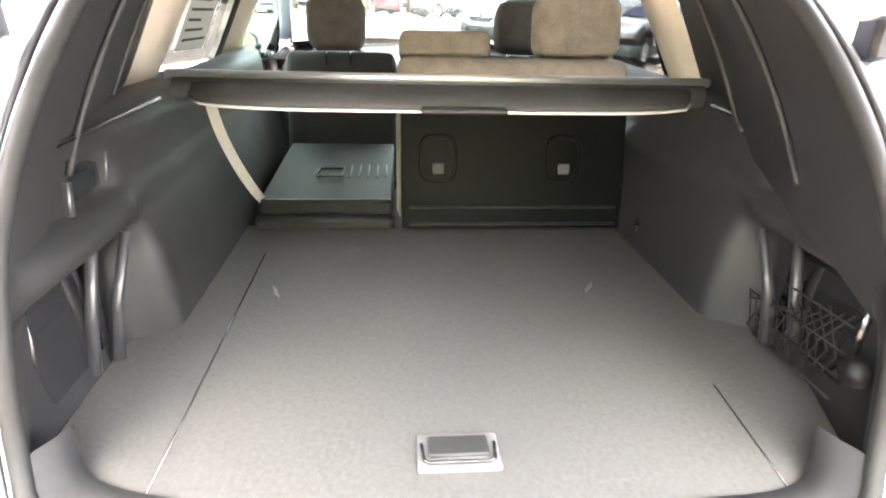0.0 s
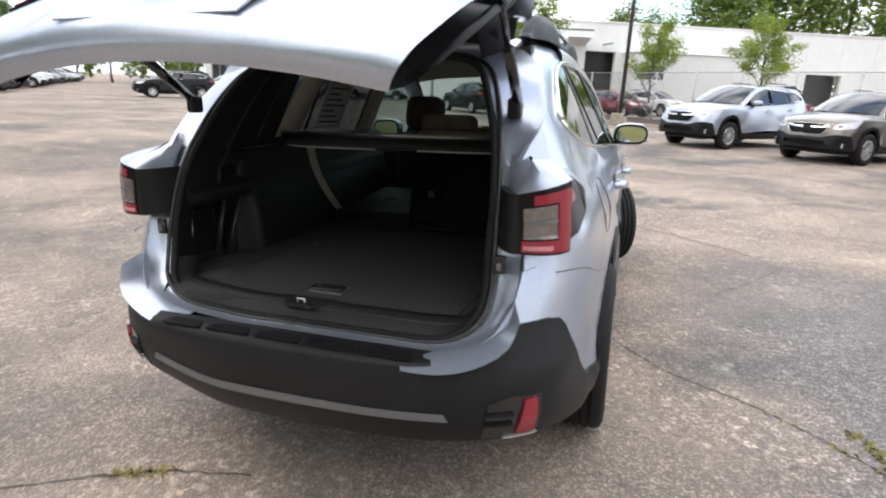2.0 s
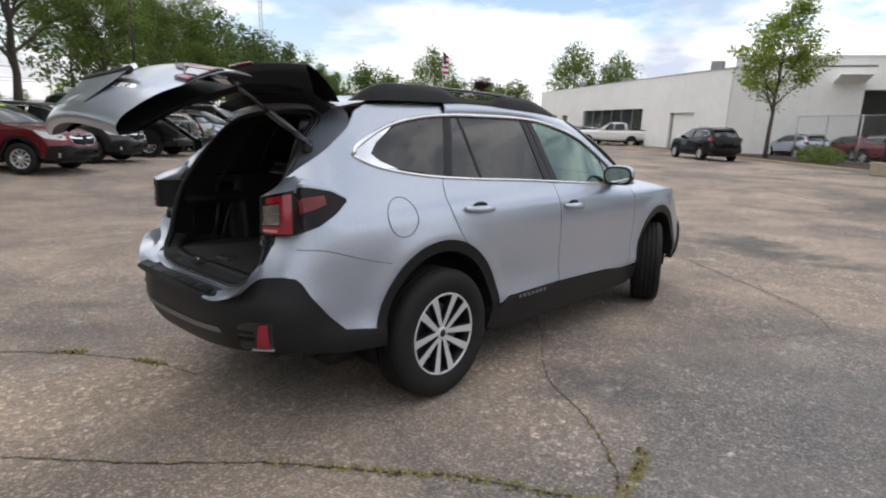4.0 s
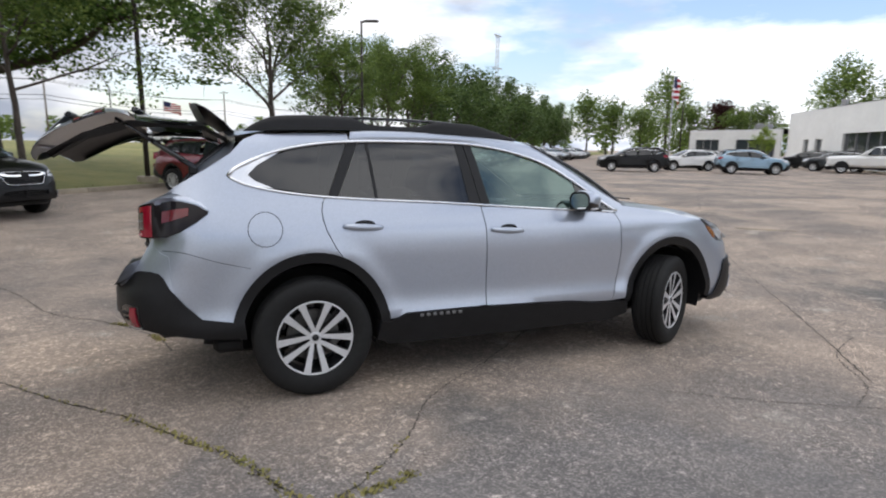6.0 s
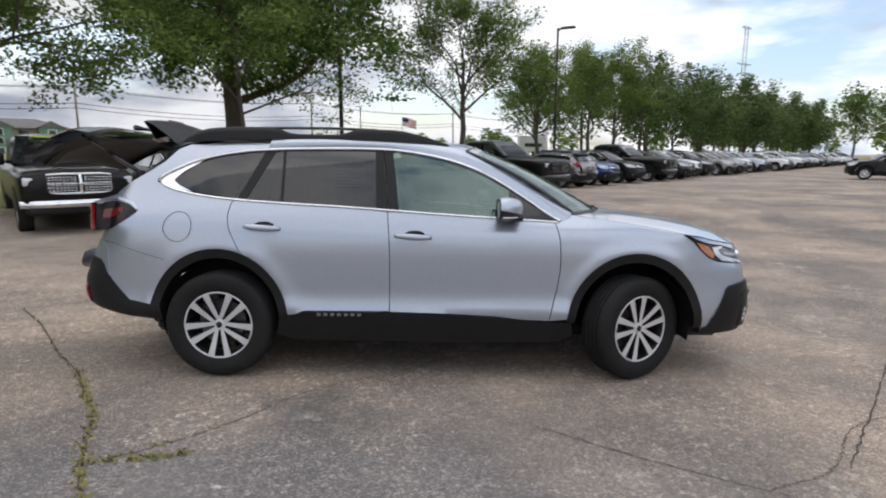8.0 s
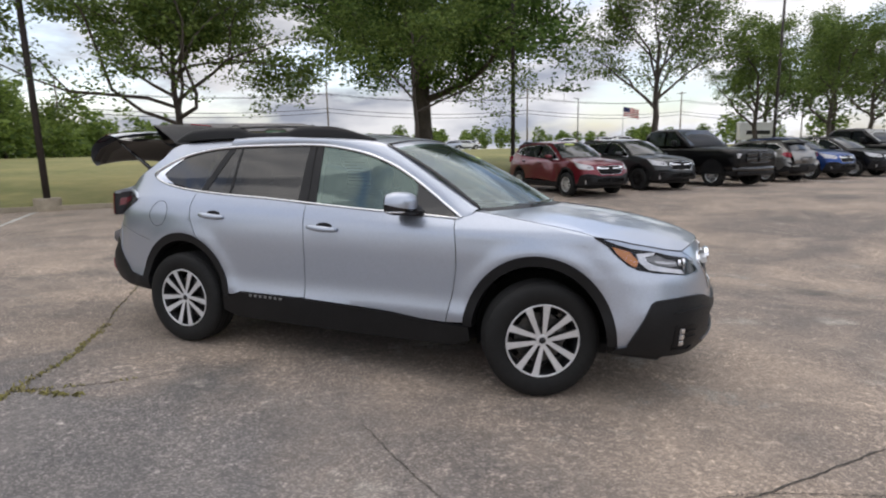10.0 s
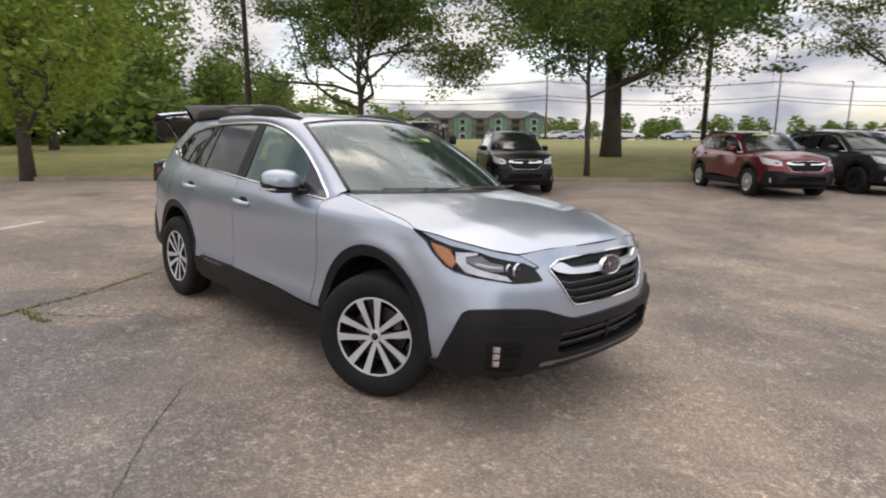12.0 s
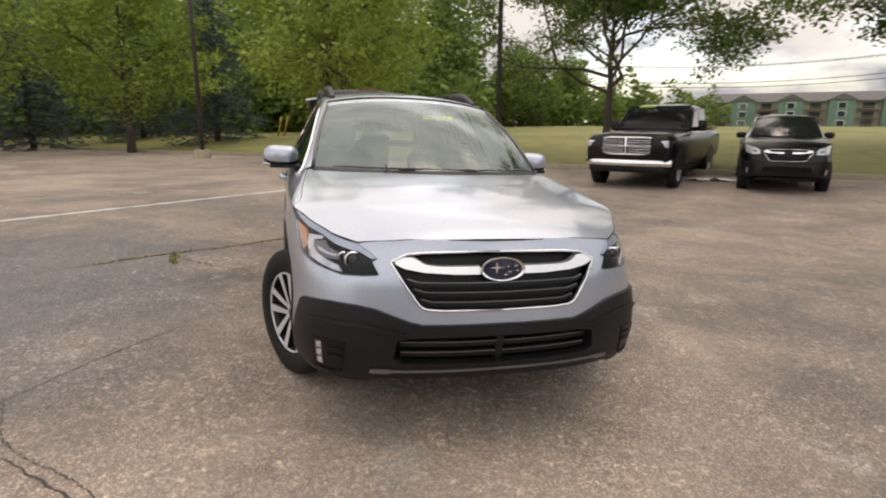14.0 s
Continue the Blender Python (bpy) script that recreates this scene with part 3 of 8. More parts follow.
hood_edge = spline([(2.32, 0.745, 1.10), (2.45, 0.765, 1.082), (2.75, 0.79, 1.04), (2.95, 0.802, 1.008)] +
                   [tuple(skin(at_x(x), z)) for x, z in ((3.06, 0.986), (3.176, 0.970), (3.27, 0.949), (3.39, 0.931), (3.473, 0.919))] + [tuple(skin(at_front(0.64), 0.902))], 30)
hood_mid = spline([(2.70, 1.112), (2.80, 1.103), (3.0, 1.083), (3.25, 1.043), (3.45, 0.993), (3.555, 0.954), (3.603, 0.927)], 30)


def hood_point(i, v):
    e, c = hood_edge[i], hood_mid[i]
    a = abs(v)
    ridge = (0.006 * math.exp(-((a - 0.66) / 0.08) ** 2) - 0.004 * math.exp(-((a - 0.35) / 0.22) ** 2)) * sstep(0, 9, i)
    x = c[0] + (e[0] - c[0]) * a ** 1.8
    z = c[1] + (e[2] - c[1]) * a ** 2.3 + ridge * (1 - 0.6 * i / 29)
    return (x, e[1] * v, z)


bm = bmesh.new()
loft(bm, [[hood_point(i, k / 20) for k in range(-20, 21)] for i in range(30)])
bmesh.ops.reverse_faces(bm, faces=bm.faces[:])
part("bonnet", bm, SILVER, CAR)
for sg in (-1, 1):
    bm = bmesh.new()
    rows = []
    for i, (x, z) in enumerate(spline([(2.28, 1.082), (2.40, 1.075), (2.7, 1.035), (2.95, 0.995), (3.05, 0.972)], 24)):
        a = skin(at_x(x), z - 0.002, 0.0)
        b = Vector((x, float(np.interp(x, hood_edge[:, 0], hood_edge[:, 1])) + 0.003, float(np.interp(x, hood_edge[:, 0], hood_edge[:, 2])) - 0.002))
        rows.append([(p.x, sg * p.y, p.z) for p in (a.lerp(b, k / 3) + Vector((0, 0, 0.006 * math.sin(math.pi * k / 3))) for k in range(4))])
    loft(bm, rows)
    part("fender_top", bm, SILVER, CAR)
bm = bmesh.new()
sweep(bm, [Vector(hood_point(29, k / 20)) + Vector((0.003, 0, -0.004)) for k in range(-20, 21)], 0.003, 6)
for sg in (-1, 1):
    sweep(bm, [Vector(hood_point(i, sg)) + Vector((0, sg * 0.002, -0.003)) for i in range(30)], 0.003, 6)
part("bonnet_seam", bm, GLOSSBLACK, CAR)

ws_bot = spline([(2.33, -0.722, 1.115), (2.50, -0.5, 1.12), (2.60, -0.25, 1.125), (2.635, 0, 1.127), (2.60, 0.25, 1.125), (2.50, 0.5, 1.12), (2.33, 0.722, 1.115)], 25)
ws_top = [(1.62 + 0.095 * (1 - (k / 12) ** 2), 0.585 * k / 12, 1.515 + 0.05 * (1 - abs(k / 12) ** 2.4)) for k in range(-12, 13)]
bm = bmesh.new()
rows = []
for j in range(13):
    t = j / 12
    row = []
    for a, b in zip(ws_bot, ws_top):
        p = Vector(a).lerp(Vector(b), t)
        bulge = 0.03 * math.sin(math.pi * t)
        row.append((p.x + 0.5 * bulge, p.y * (1 + 0.01 * math.sin(math.pi * t)), p.z + 0.8 * bulge))
    rows.append(row)
loft(bm, rows)
ws = part("windscreen", bm, CLEAR, CAR)
bm = bmesh.new()
sweep(bm, [rows[j][0] for j in range(13)], 0.012, 6)
sweep(bm, [rows[j][-1] for j in range(13)], 0.012, 6)
sweep(bm, rows[-1], 0.010, 6)
part("windscreen_seal", bm, GLOSSBLACK, ws)
bm = bmesh.new()
loft(bm, [[Vector(a) + Vector((-0.02, 0, 0.006)) for a in ws_bot], [Vector(a) + Vector((0.02, 0, -0.008)) for a in ws_bot], [Vector(a) + Vector((0.09, 0, -0.03)) for a in ws_bot]])
part("cowl", bm, CLAD, CAR)
for y0, y1 in ((-0.62, -0.02), (0.02, 0.60)):
    bm = bmesh.new()
    sweep(bm, [(2.50 + 0.12 * (1 - (y / 0.72) ** 2) - 0.005, y, 1.135) for y in np.linspace(y0, y1, 9)], [0.006] * 9, 6)
    sweep(bm, [(2.62 - 0.13 * (y0 / 0.72) ** 2, y0 * 0.5, 1.13), (2.50 + 0.12 * (1 - (y1 / 0.72) ** 2) - 0.03, (y0 + y1) * 0.5, 1.140)], 0.008, 6)
    part("wiper", bm, GLOSSBLACK, CAR)
bm = bmesh.new()
box(bm, (2.02, 0.12, 1.435), (0.004, 0.20, 0.045), 0.0, Matrix.Rotation(radians(-58), 4, "Y"))
part("windscreen_tag", bm, YELLOWTAG, ws, "yellow tag inside the windscreen")

# roof rails with a raised bar
for sg in (-1, 1):
    bm = bmesh.new()
    prof = spline([(-0.335, 1.555, 0.012), (-0.27, 1.60, 0.03), (-0.17, 1.642, 0.05), (-0.03, 1.657, 0.056), (0.15, 1.662, 0.056), (0.31, 1.656, 0.05), (0.39, 1.630, 0.042), (0.47, 1.618, 0.038), (0.72, 1.618, 0.038), (0.80, 1.632, 0.042), (0.88, 1.655, 0.05), (1.05, 1.656, 0.052), (1.19, 1.646, 0.050), (1.34, 1.61, 0.035), (1.50, 1.562, 0.01)], 60)
    rows = []
    for x, zt, w in prof:
        zb = 1.545 + 0.035 * (1 - ((x - 0.6) / 1.0) ** 2)
        w = max(w, 0.03)
        rows.append([(x, sg * (0.545 + a), zb + (zt - zb) * h) for a, h in ((w * 0.75, 0), (w * 0.62, 0.6), (w * 0.42, 0.95), (0, 1.0), (-w * 0.42, 0.95), (-w * 0.62, 0.6), (-w * 0.75, 0))])
    rr = loft(bm, rows)
    bm.faces.new(rr[0])
    bm.faces.new(rr[-1])
    rail = part("roof_rail", bm, CLAD, CAR, "black raised roof rail")
    bm = bmesh.new()
    sweep(bm, spline([(0.20, sg * 0.545, 1.653), (0.4, sg * 0.545, 1.657), (0.6, sg * 0.545, 1.658), (0.8, sg * 0.545, 1.656), (1.0, sg * 0.545, 1.650)], 20), 0.010, 8)
    part("rail_bar", bm, GLOSSBLACK, rail)

# ---- nose ----
for sg in (-1, 1):
    lamp_in = F((0.636, 0.897), (0.576, 0.867), (0.537, 0.842), (0.560, 0.830), (0.528, 0.784), (0.535, 0.778), (0.595, 0.772), (0.685, 0.770), (0.70, 0.774))
    lamp_low = X((3.50, 0.782), (3.40, 0.788), (3.30, 0.803), (3.252, 0.822))
    rim = F((0.0, 0.642), (0.25, 0.643), (0.325, 0.648), (0.348, 0.658), (0.367, 0.680), (0.425, 0.757), (0.480, 0.828), (0.478, 0.836), (0.41, 0.867), (0.30, 0.874), (0.0, 0.878))
    clad_top = F((0.0, 0.589), (0.11, 0.588), (0.34, 0.588), (0.39, 0.599), (0.48, 0.629), (0.53, 0.646), (0.61, 0.658), (0.71, 0.661), (0.78, 0.652)) + X((3.40, 0.640), (3.375, 0.622), (3.33, 0.52), (3.25, 0.365))
    panel("front_bumper_skin", F((0.0, 0.927), (0.2, 0.925), (0.4, 0.918), (0.55, 0.907)) + lamp_in + lamp_low +
          X((3.19, 0.80), (3.12, 0.765), (3.085, 0.745), *arch(FX, 0.452, 57, -2, 12)) + clad_top[::-1] + rim, SILVER, sg, res=0.03)
    bl = panel("front_bumper", clad_top + X((3.19, 0.35), (3.18, 0.325), (3.25, 0.312)) +
               F((0.80, 0.315), (0.62, 0.318), (0.55, 0.345), (0.0, 0.350), (0.0, 0.415), (0.42, 0.420), (0.455, 0.44), (0.44, 0.522), (0.38, 0.535), (0.0, 0.54)), CLAD, sg, d=-0.016, depth=0.06, res=0.045)
    panel("bumper_crease", F((0.40, 0.555), (0.47, 0.568), (0.58, 0.590), (0.71, 0.592), (0.775, 0.575), (0.71, 0.578), (0.58, 0.574), (0.47, 0.548)), CLAD, sg, bl, d=-0.026, depth=0.012, res=0.04)
    panel("skid_strip", F((0.0, 0.392), (0.46, 0.389), (0.48, 0.392), (0.545, 0.389), (0.55, 0.372), (0.48, 0.373), (0.46, 0.381), (0.0, 0.385)), GREYTRIM, sg, bl, d=-0.026, depth=0.015)
    for z0 in (0.447, 0.493):
        panel("grille_bar", F((0.0, z0 - 0.01), (0.43, z0 - 0.008), (0.43, z0 + 0.010), (0.0, z0 + 0.008)), CLAD, sg, bl, d=0.022, depth=0.03)
        panel("grille_bar_edge", F((0.0, z0 + 0.008), (0.43, z0 + 0.010), (0.43, z0 + 0.013), (0.0, z0 + 0.011)), GREYTRIM, sg, bl, d=0.020, depth=0.01)
    panel("grille_divider", F((0.0, 0.42), (0.016, 0.42), (0.016, 0.535), (0.0, 0.535)), CLAD, sg, bl, d=0.018, depth=0.03)
    panel("grille_backing", F((0.0, 0.40), (0.47, 0.40), (0.47, 0.55), (0.0, 0.55)), LAMPBLACK, sg, bl, d=0.07, depth=0)
    # fog lamp in its recess
    panel("fog_recess", F((0.640, 0.50), (0.765, 0.50), (0.768, 0.362), (0.69, 0.348), (0.655, 0.385)), LAMPBLACK, sg, bl, d=-0.019, depth=0.01)
    for z0 in (0.428, 0.462):
        panel("slat", F((0.655, z0), (0.712, z0), (0.712, z0 + 0.007), (0.648, z0 + 0.007)), CLAD, sg, bl, d=-0.026, depth=0.015)
    panel("recess_lip", F((0.66, 0.362), (0.68, 0.345), (0.765, 0.356), (0.765, 0.366), (0.69, 0.356), (0.668, 0.372)), CLAD, sg, bl, d=-0.026, depth=0.015)
    for z0 in (0.384, 0.420, 0.456):
        panel("fog_lamp", F((0.727, z0), (0.748, z0), (0.748, z0 + 0.030), (0.727, z0 + 0.030)), LAMPGREY, sg, bl, d=-0.024, depth=0.02, res=0.012)
        panel("fog_lamp_facet", F((0.730, z0 + 0.006), (0.744, z0 + 0.006), (0.741, z0 + 0.025), (0.728, z0 + 0.025)), CHROME, sg, bl, d=-0.027, depth=0.006, res=0.008)
    # main grille
    gr = panel("grille", F((0.0, 0.63), (0.33, 0.635), (0.36, 0.66), (0.42, 0.74), (0.485, 0.83), (0.42, 0.872), (0.30, 0.882), (0.0, 0.886)), LAMPBLACK, sg, d=0.045, depth=0.0)
    for k, z0 in enumerate((0.668, 0.708, 0.748)):
        w = (0.350, 0.378, 0.408)[k]
        panel("grille_bar", F((0.0, z0 - 0.012), (w - 0.05, z0 - 0.010), (w, z0 + 0.006), (w + 0.002, z0 + 0.018), (w - 0.05, z0 + 0.006), (0.0, z0 + 0.004)), LAMPBLACK, sg, gr, d=0.012, depth=0.03)
        panel("grille_bar_edge", F((0.0, z0 + 0.004), (w - 0.05, z0 + 0.006), (w, z0 + 0.018), (w, z0 + 0.022), (w - 0.05, z0 + 0.009), (0.0, z0 + 0.007)), GREYTRIM, sg, gr, d=0.010, depth=0.01)
    panel("grille_wing", F((0.08, 0.792), (0.20, 0.792), (0.34, 0.799), (0.42, 0.812), (0.462, 0.829), (0.464, 0.838), (0.42, 0.856), (0.385, 0.855), (0.365, 0.846), (0.335, 0.830), (0.28, 0.823), (0.08, 0.823)), SATIN, sg, gr, d=-0.012, depth=0.03, res=0.03, label="satin silver grille wing")
    bm = bmesh.new()
    sweep(bm, [(p.x, sg * p.y, p.z) for p in (skin(s, z, -0.003) for s, z in rim)], 0.0058, 8)
    part("grille_frame", bm, CHROME, gr)
    # headlamp: bowl, bright bracket, projector, amber, clear lens over all
    lamp_out = X((3.045, 0.984), (3.12, 0.974), (3.176, 0.966), (3.27, 0.944), (3.39, 0.926), (3.473, 0.914)) + lamp_in + lamp_low + X((3.20, 0.860), (3.165, 0.888), (3.12, 0.935))
    hl = panel("headlamp", lamp_out, LAMPBLACK, sg, d=0.012, depth=0.03, res=0.03, label="wraparound headlamp with bright bracket and amber marker")
    panel("bracket_light", X((3.285, 0.893), (3.30, 0.850), (3.359, 0.806), (3.47, 0.793)) + F((0.685, 0.780), (0.708, 0.803)) + X((3.48, 0.817), (3.40, 0.831), (3.355, 0.850), (3.342, 0.876), (3.40, 0.888), (3.40, 0.899)), WHITELENS, sg, hl, d=0.004, depth=0.012, res=0.025)
    panel("inner_reflector", X((3.347, 0.872), (3.36, 0.852), (3.405, 0.834), (3.49, 0.820)) + F((0.722, 0.823), (0.722, 0.850)) + X((3.47, 0.862), (3.42, 0.884)), GREYTRIM, sg, hl, d=0.008, depth=0.006, res=0.02)
    panel("reflector_bar", X((3.40, 0.846), (3.48, 0.836)) + F((0.725, 0.836), (0.725, 0.844)) + X((3.48, 0.846), (3.40, 0.856)), WHITELENS, sg, hl, d=0.004, depth=0.006, res=0.02)
    panel("marker_light", X((3.150, 0.930), (3.20, 0.917), (3.245, 0.905), (3.30, 0.852), (3.285, 0.822), (3.262, 0.828), (3.21, 0.865), (3.175, 0.895)), AMBER, sg, hl, d=0.004, depth=0.008)
    panel("upper_trim", X((3.10, 0.972), (3.176, 0.964), (3.27, 0.942), (3.39, 0.924), (3.473, 0.912)) + F((0.636, 0.893), (0.576, 0.864), (0.545, 0.843), (0.565, 0.841), (0.617, 0.863)) + X((3.50, 0.884), (3.40, 0.903), (3.254, 0.922), (3.17, 0.945)), SILVER, sg, hl, d=0.003, depth=0.008)
    for q_, z_, r_ in ((0.650, 0.828, 0.034), (0.700, 0.838, 0.020)):
        bm = bmesh.new()
        p = skin(at_front(q_), z_, 0.0)
        sc = bmesh.ops.create_uvsphere(bm, u_segments=20, v_segments=12, radius=r_ * 0.85)
        bmesh.ops.translate(bm, vec=(p.x - r_ * 0.75, sg * (p.y - 0.01), p.z), verts=sc["verts"])
        part("projector", bm, GLOSSBLACK, hl)
        bm = bmesh.new()
        lathe(bm, [(r_ * 0.95, 0.0), (r_ * 1.1, 0.010), (r_ * 0.95, 0.016)], 20, "z")
        bmesh.ops.transform(bm, matrix=Matrix.Translation((p.x - r_ * 0.7, sg * (p.y - 0.01), p.z)) @ Matrix.Rotation(radians(90), 4, "Y"), verts=bm.verts[:])
        part("projector_ring", bm, CHROME, hl)
    panel("lens", lamp_out, LENS, sg, hl, d=-0.004, depth=0.012, res=0.03)

# oval emblem with stars
bm = bmesh.new()
lathe(bm, [(0.0, 0.012), (0.85, 0.010), (0.97, 0.014), (1.0, 0.006), (1.0, -0.01)], 36, "z")
EMB = Matrix.Translation((3.674, 0, 0.812)) @ Matrix.Rotation(radians(90), 4, "Z") @ Matrix.Rotation(radians(83), 4, "X")
bmesh.ops.transform(bm, matrix=EMB @ Matrix.Diagonal((0.102, 0.051, 1, 1)), verts=bm.verts[:])
emb = part("emblem", bm, CHROME, CAR, "oval chrome emblem with stars on dark blue")
bm = bmesh.new()
lathe(bm, [(0.0, 0.015), (0.84, 0.013)], 36, "z")
bmesh.ops.transform(bm, matrix=EMB @ Matrix.Diagonal((0.102, 0.051, 1, 1)), verts=bm.verts[:])
part("emblem_field", bm, BLUEENAMEL, emb)


def stars(bm, m):
    for cx, cy, r in ((-0.03, 0.008, 0.034), (0.02, 0.012, 0.012), (0.055, 0.016, 0.012), (0.028, -0.010, 0.012), (0.062, -0.006, 0.012), (0.01, -0.022, 0.012)):
        out = []
        for k in range(8):
            a = k * math.pi / 4
            q = r * (1.0 if k % 2 == 0 else 0.22)
            out.append((cx + q * math.cos(a), cy + q * 0.8 * math.sin(a)))
        plate(bm, out, 0.003, m @ Matrix.Translation((0, 0, 0.015)))


bm = bmesh.new()
stars(bm, EMB)
part("emblem_stars", bm, CHROME, emb, smooth=False)


# ---- wheels ----
def build_wheel(parent, m, sgn):
    """Tyre, ten-spoke machined rim, brake disc. The outer face looks along -y of m."""
    w = new("wheel")
    w.parent = parent
    w.matrix_basis = m @ Matrix.Diagonal((0.99, 1, 0.99, 1))
    w["label"] = "machined five-double-spoke alloy wheel with black tyre"
    bm = bmesh.new()
    R = 0.352
    prof = [(0.222, -0.090), (0.240, -0.102), (0.275, -0.112), (0.315, -0.110), (0.338, -0.099), (0.348, -0.085)]
    groove = []
    for c in (-0.055, -0.018, 0.018, 0.055):
        groove += [(R, c - 0.008), (R - 0.009, c - 0.005), (R - 0.009, c + 0.005), (R, c + 0.008)]
    prof += groove + [(0.348, 0.085), (0.338, 0.099), (0.315, 0.110), (0.275, 0.112), (0.240, 0.102), (0.222, 0.090)]
    lathe(bm, prof, 64)
    for k in range(60):
        a = 2 * math.pi * k / 60
        for s in (-1, 1):
            box(bm, (0.3385 * math.cos(a), s * 0.080, 0.3385 * math.sin(a)), (0.009, 0.030, 0.010), 0, Matrix.Rotation(-a, 4, "Y"))
    part("tyre", bm, RUBBER, w)
    bm = bmesh.new()
    lathe(bm, [(0.222, 0.09), (0.20, 0.08), (0.200, -0.02), (0.207, -0.075), (0.216, -0.090)], 64, mi=1)
    lathe(bm, [(0.218, -0.088), (0.226, -0.094), (0.225, -0.098), (0.216, -0.098), (0.214, -0.092)], 64)
    rim = part("rim", bm, [ALLOY, DARKALLOY], w)
    for k in range(5):
        for s in (-1, 1):
            a = 2 * math.pi * k / 5 + radians(90) + s * radians(14.8)
            a_in = 2 * math.pi * k / 5 + radians(90) + s * radians(30)
            bm = bmesh.new()
            ri, ro = 0.030, 0.216
            pi_, po = Vector((ri * math.cos(a_in), 0, ri * math.sin(a_in))), Vector((ro * math.cos(a), 0, ro * math.sin(a)))
            d = (po - pi_).normalized()
            nrm = Vector((-d.z, 0, d.x))
            rows = []
            for t, wd, y in ((0, 0.013, -0.078), (0.3, 0.017, -0.084), (0.7, 0.0215, -0.092), (0.9, 0.0245, -0.096), (1.0, 0.028, -0.097)):
                c = pi_.lerp(po, t)
                rows.append([c + nrm * wd * e + Vector((0, yy, 0)) for e, yy in ((-1.0, y + 0.035), (-0.95, y + 0.003), (-0.85, y), (0.85, y), (0.95, y + 0.003), (1.0, y + 0.035))])
            loft(bm, rows)
            for i, f in enumerate(bm.faces):
                f.material_index = 0 if i % 5 == 2 else 1
            part("spoke", bm, [ALLOY, DARKALLOY], rim, smooth=False)
    bm = bmesh.new()
    lathe(bm, [(0.0, -0.082), (0.022, -0.083), (0.028, -0.085), (0.034, -0.083), (0.038, -0.076), (0.040, -0.05)], 32)
    part("hub", bm, ALLOY, rim)
    bm = bmesh.new()
    lathe(bm, [(0.0, -0.0855), (0.020, -0.085), (0.021, -0.080)], 24)
    lathe(bm, [(0.03, -0.064), (0.072, -0.062), (0.076, -0.03)], 32)
    part("hub_cap", bm, DARKALLOY, rim)
    for k in range(5):
        a = 2 * math.pi * k / 5 + radians(90) + radians(36)
        bm = bmesh.new()
        lathe(bm, [(0.0, -0.068), (0.014, -0.068), (0.0145, -0.05)], 14, center=(0.060 * math.cos(a), 0, 0.060 * math.sin(a)))
        part("nut_recess", bm, DARKALLOY, rim, smooth=False)
        bm = bmesh.new()
        lathe(bm, [(0.0, -0.076), (0.008, -0.076), (0.010, -0.070), (0.010, -0.05)], 6, center=(0.060 * math.cos(a), 0, 0.060 * math.sin(a)))
        part("wheel_nut", bm, GREYTRIM, rim, smooth=False)
    bm = bmesh.new()
    lathe(bm, [(0.05, -0.01), (0.155, -0.01), (0.157, 0.0), (0.157, 0.012), (0.05, 0.012)], 40)
    box(bm, (0.125, -0.01, 0.02), (0.06, 0.07, 0.13), 0.012)
    part("brake_disc", bm, STEEL, w)
    bm = bmesh.new()
    lathe(bm, [(0.0, 0.03), (0.195, 0.03)], 32)
    part("wheel_back", bm, GLOSSBLACK, w)
    return w


STEER = -26
for nm, x, y, st, roll in (("rr", 0, -0.795, 0, 36), ("fr", FX, -0.79, -STEER, -10), ("rl", 0, 0.795, 180, 8), ("fl", FX, 0.79, 180 - STEER, 8)):
    build_wheel(CAR, Matrix.Translation((x, y, 0.354)) @ Matrix.Rotation(radians(st), 4, "Z") @ Matrix.Rotation(radians(roll), 4, "Y"), -1)

bm = bmesh.new()
box(bm, (1.45, 0, 0.28), (4.0, 1.22, 0.10), 0.03)
box(bm, (1.37, 0, 0.275), (1.86, 1.66, 0.07), 0.03)
for y in (-0.5, 0.5):
    sweep(bm, [(2.0, y * 0.5, 0.24), (1.0, y * 0.6, 0.23), (-0.3, y, 0.25), (-0.6, y, 0.30)], 0.03, 8)
box(bm, (-0.55, 0, 0.40), (0.6, 1.2, 0.10), 0.04)
box(bm, (3.1, 0, 0.30), (0.6, 1.2, 0.05), 0.02)
part("underbody", bm, CLAD, CAR)


# ---- tail: bumper, lamps, opening ----
open_pts = [(-0.93, 0, 0.695), (-0.93, 0.25, 0.695), (-0.925, 0.45, 0.70), (-0.895, 0.535, 0.745), (-0.855, 0.562, 0.82), (-0.825, 0.563, 0.95), (-0.775, 0.560, 1.08), (-0.69, 0.538, 1.22), (-0.58, 0.487, 1.36), (-0.47, 0.425, 1.455), (-0.42, 0.31, 1.49), (-0.405, 0.14, 1.503), (-0.40, 0, 1.505)]
edge_pts = [(-0.985, 0, 0.69), (-0.985, 0.25, 0.69), (-0.98, 0.47, 0.692), tuple(skin(at_rear(0.63), 0.745, 0.004)), tuple(skin(at_rear(0.69), 0.82, 0.002)), tuple(skin(at_rear(0.738), 0.95, 0.004)), tuple(skin(at_rear(0.76), 1.08, 0.012)),
            tuple(skin(at_x(-0.755), 1.22, 0.004)), tuple(skin(at_x(-0.60), 1.31, 0.002)), tuple(skin(at_x(-0.44), 1.415, 0.002)), (-0.385, 0.54, 1.512), (-0.415, 0.25, 1.548), (-0.42, 0, 1.553)]
BOTH = spline([a + b for a, b in zip(edge_pts, open_pts)], 60)
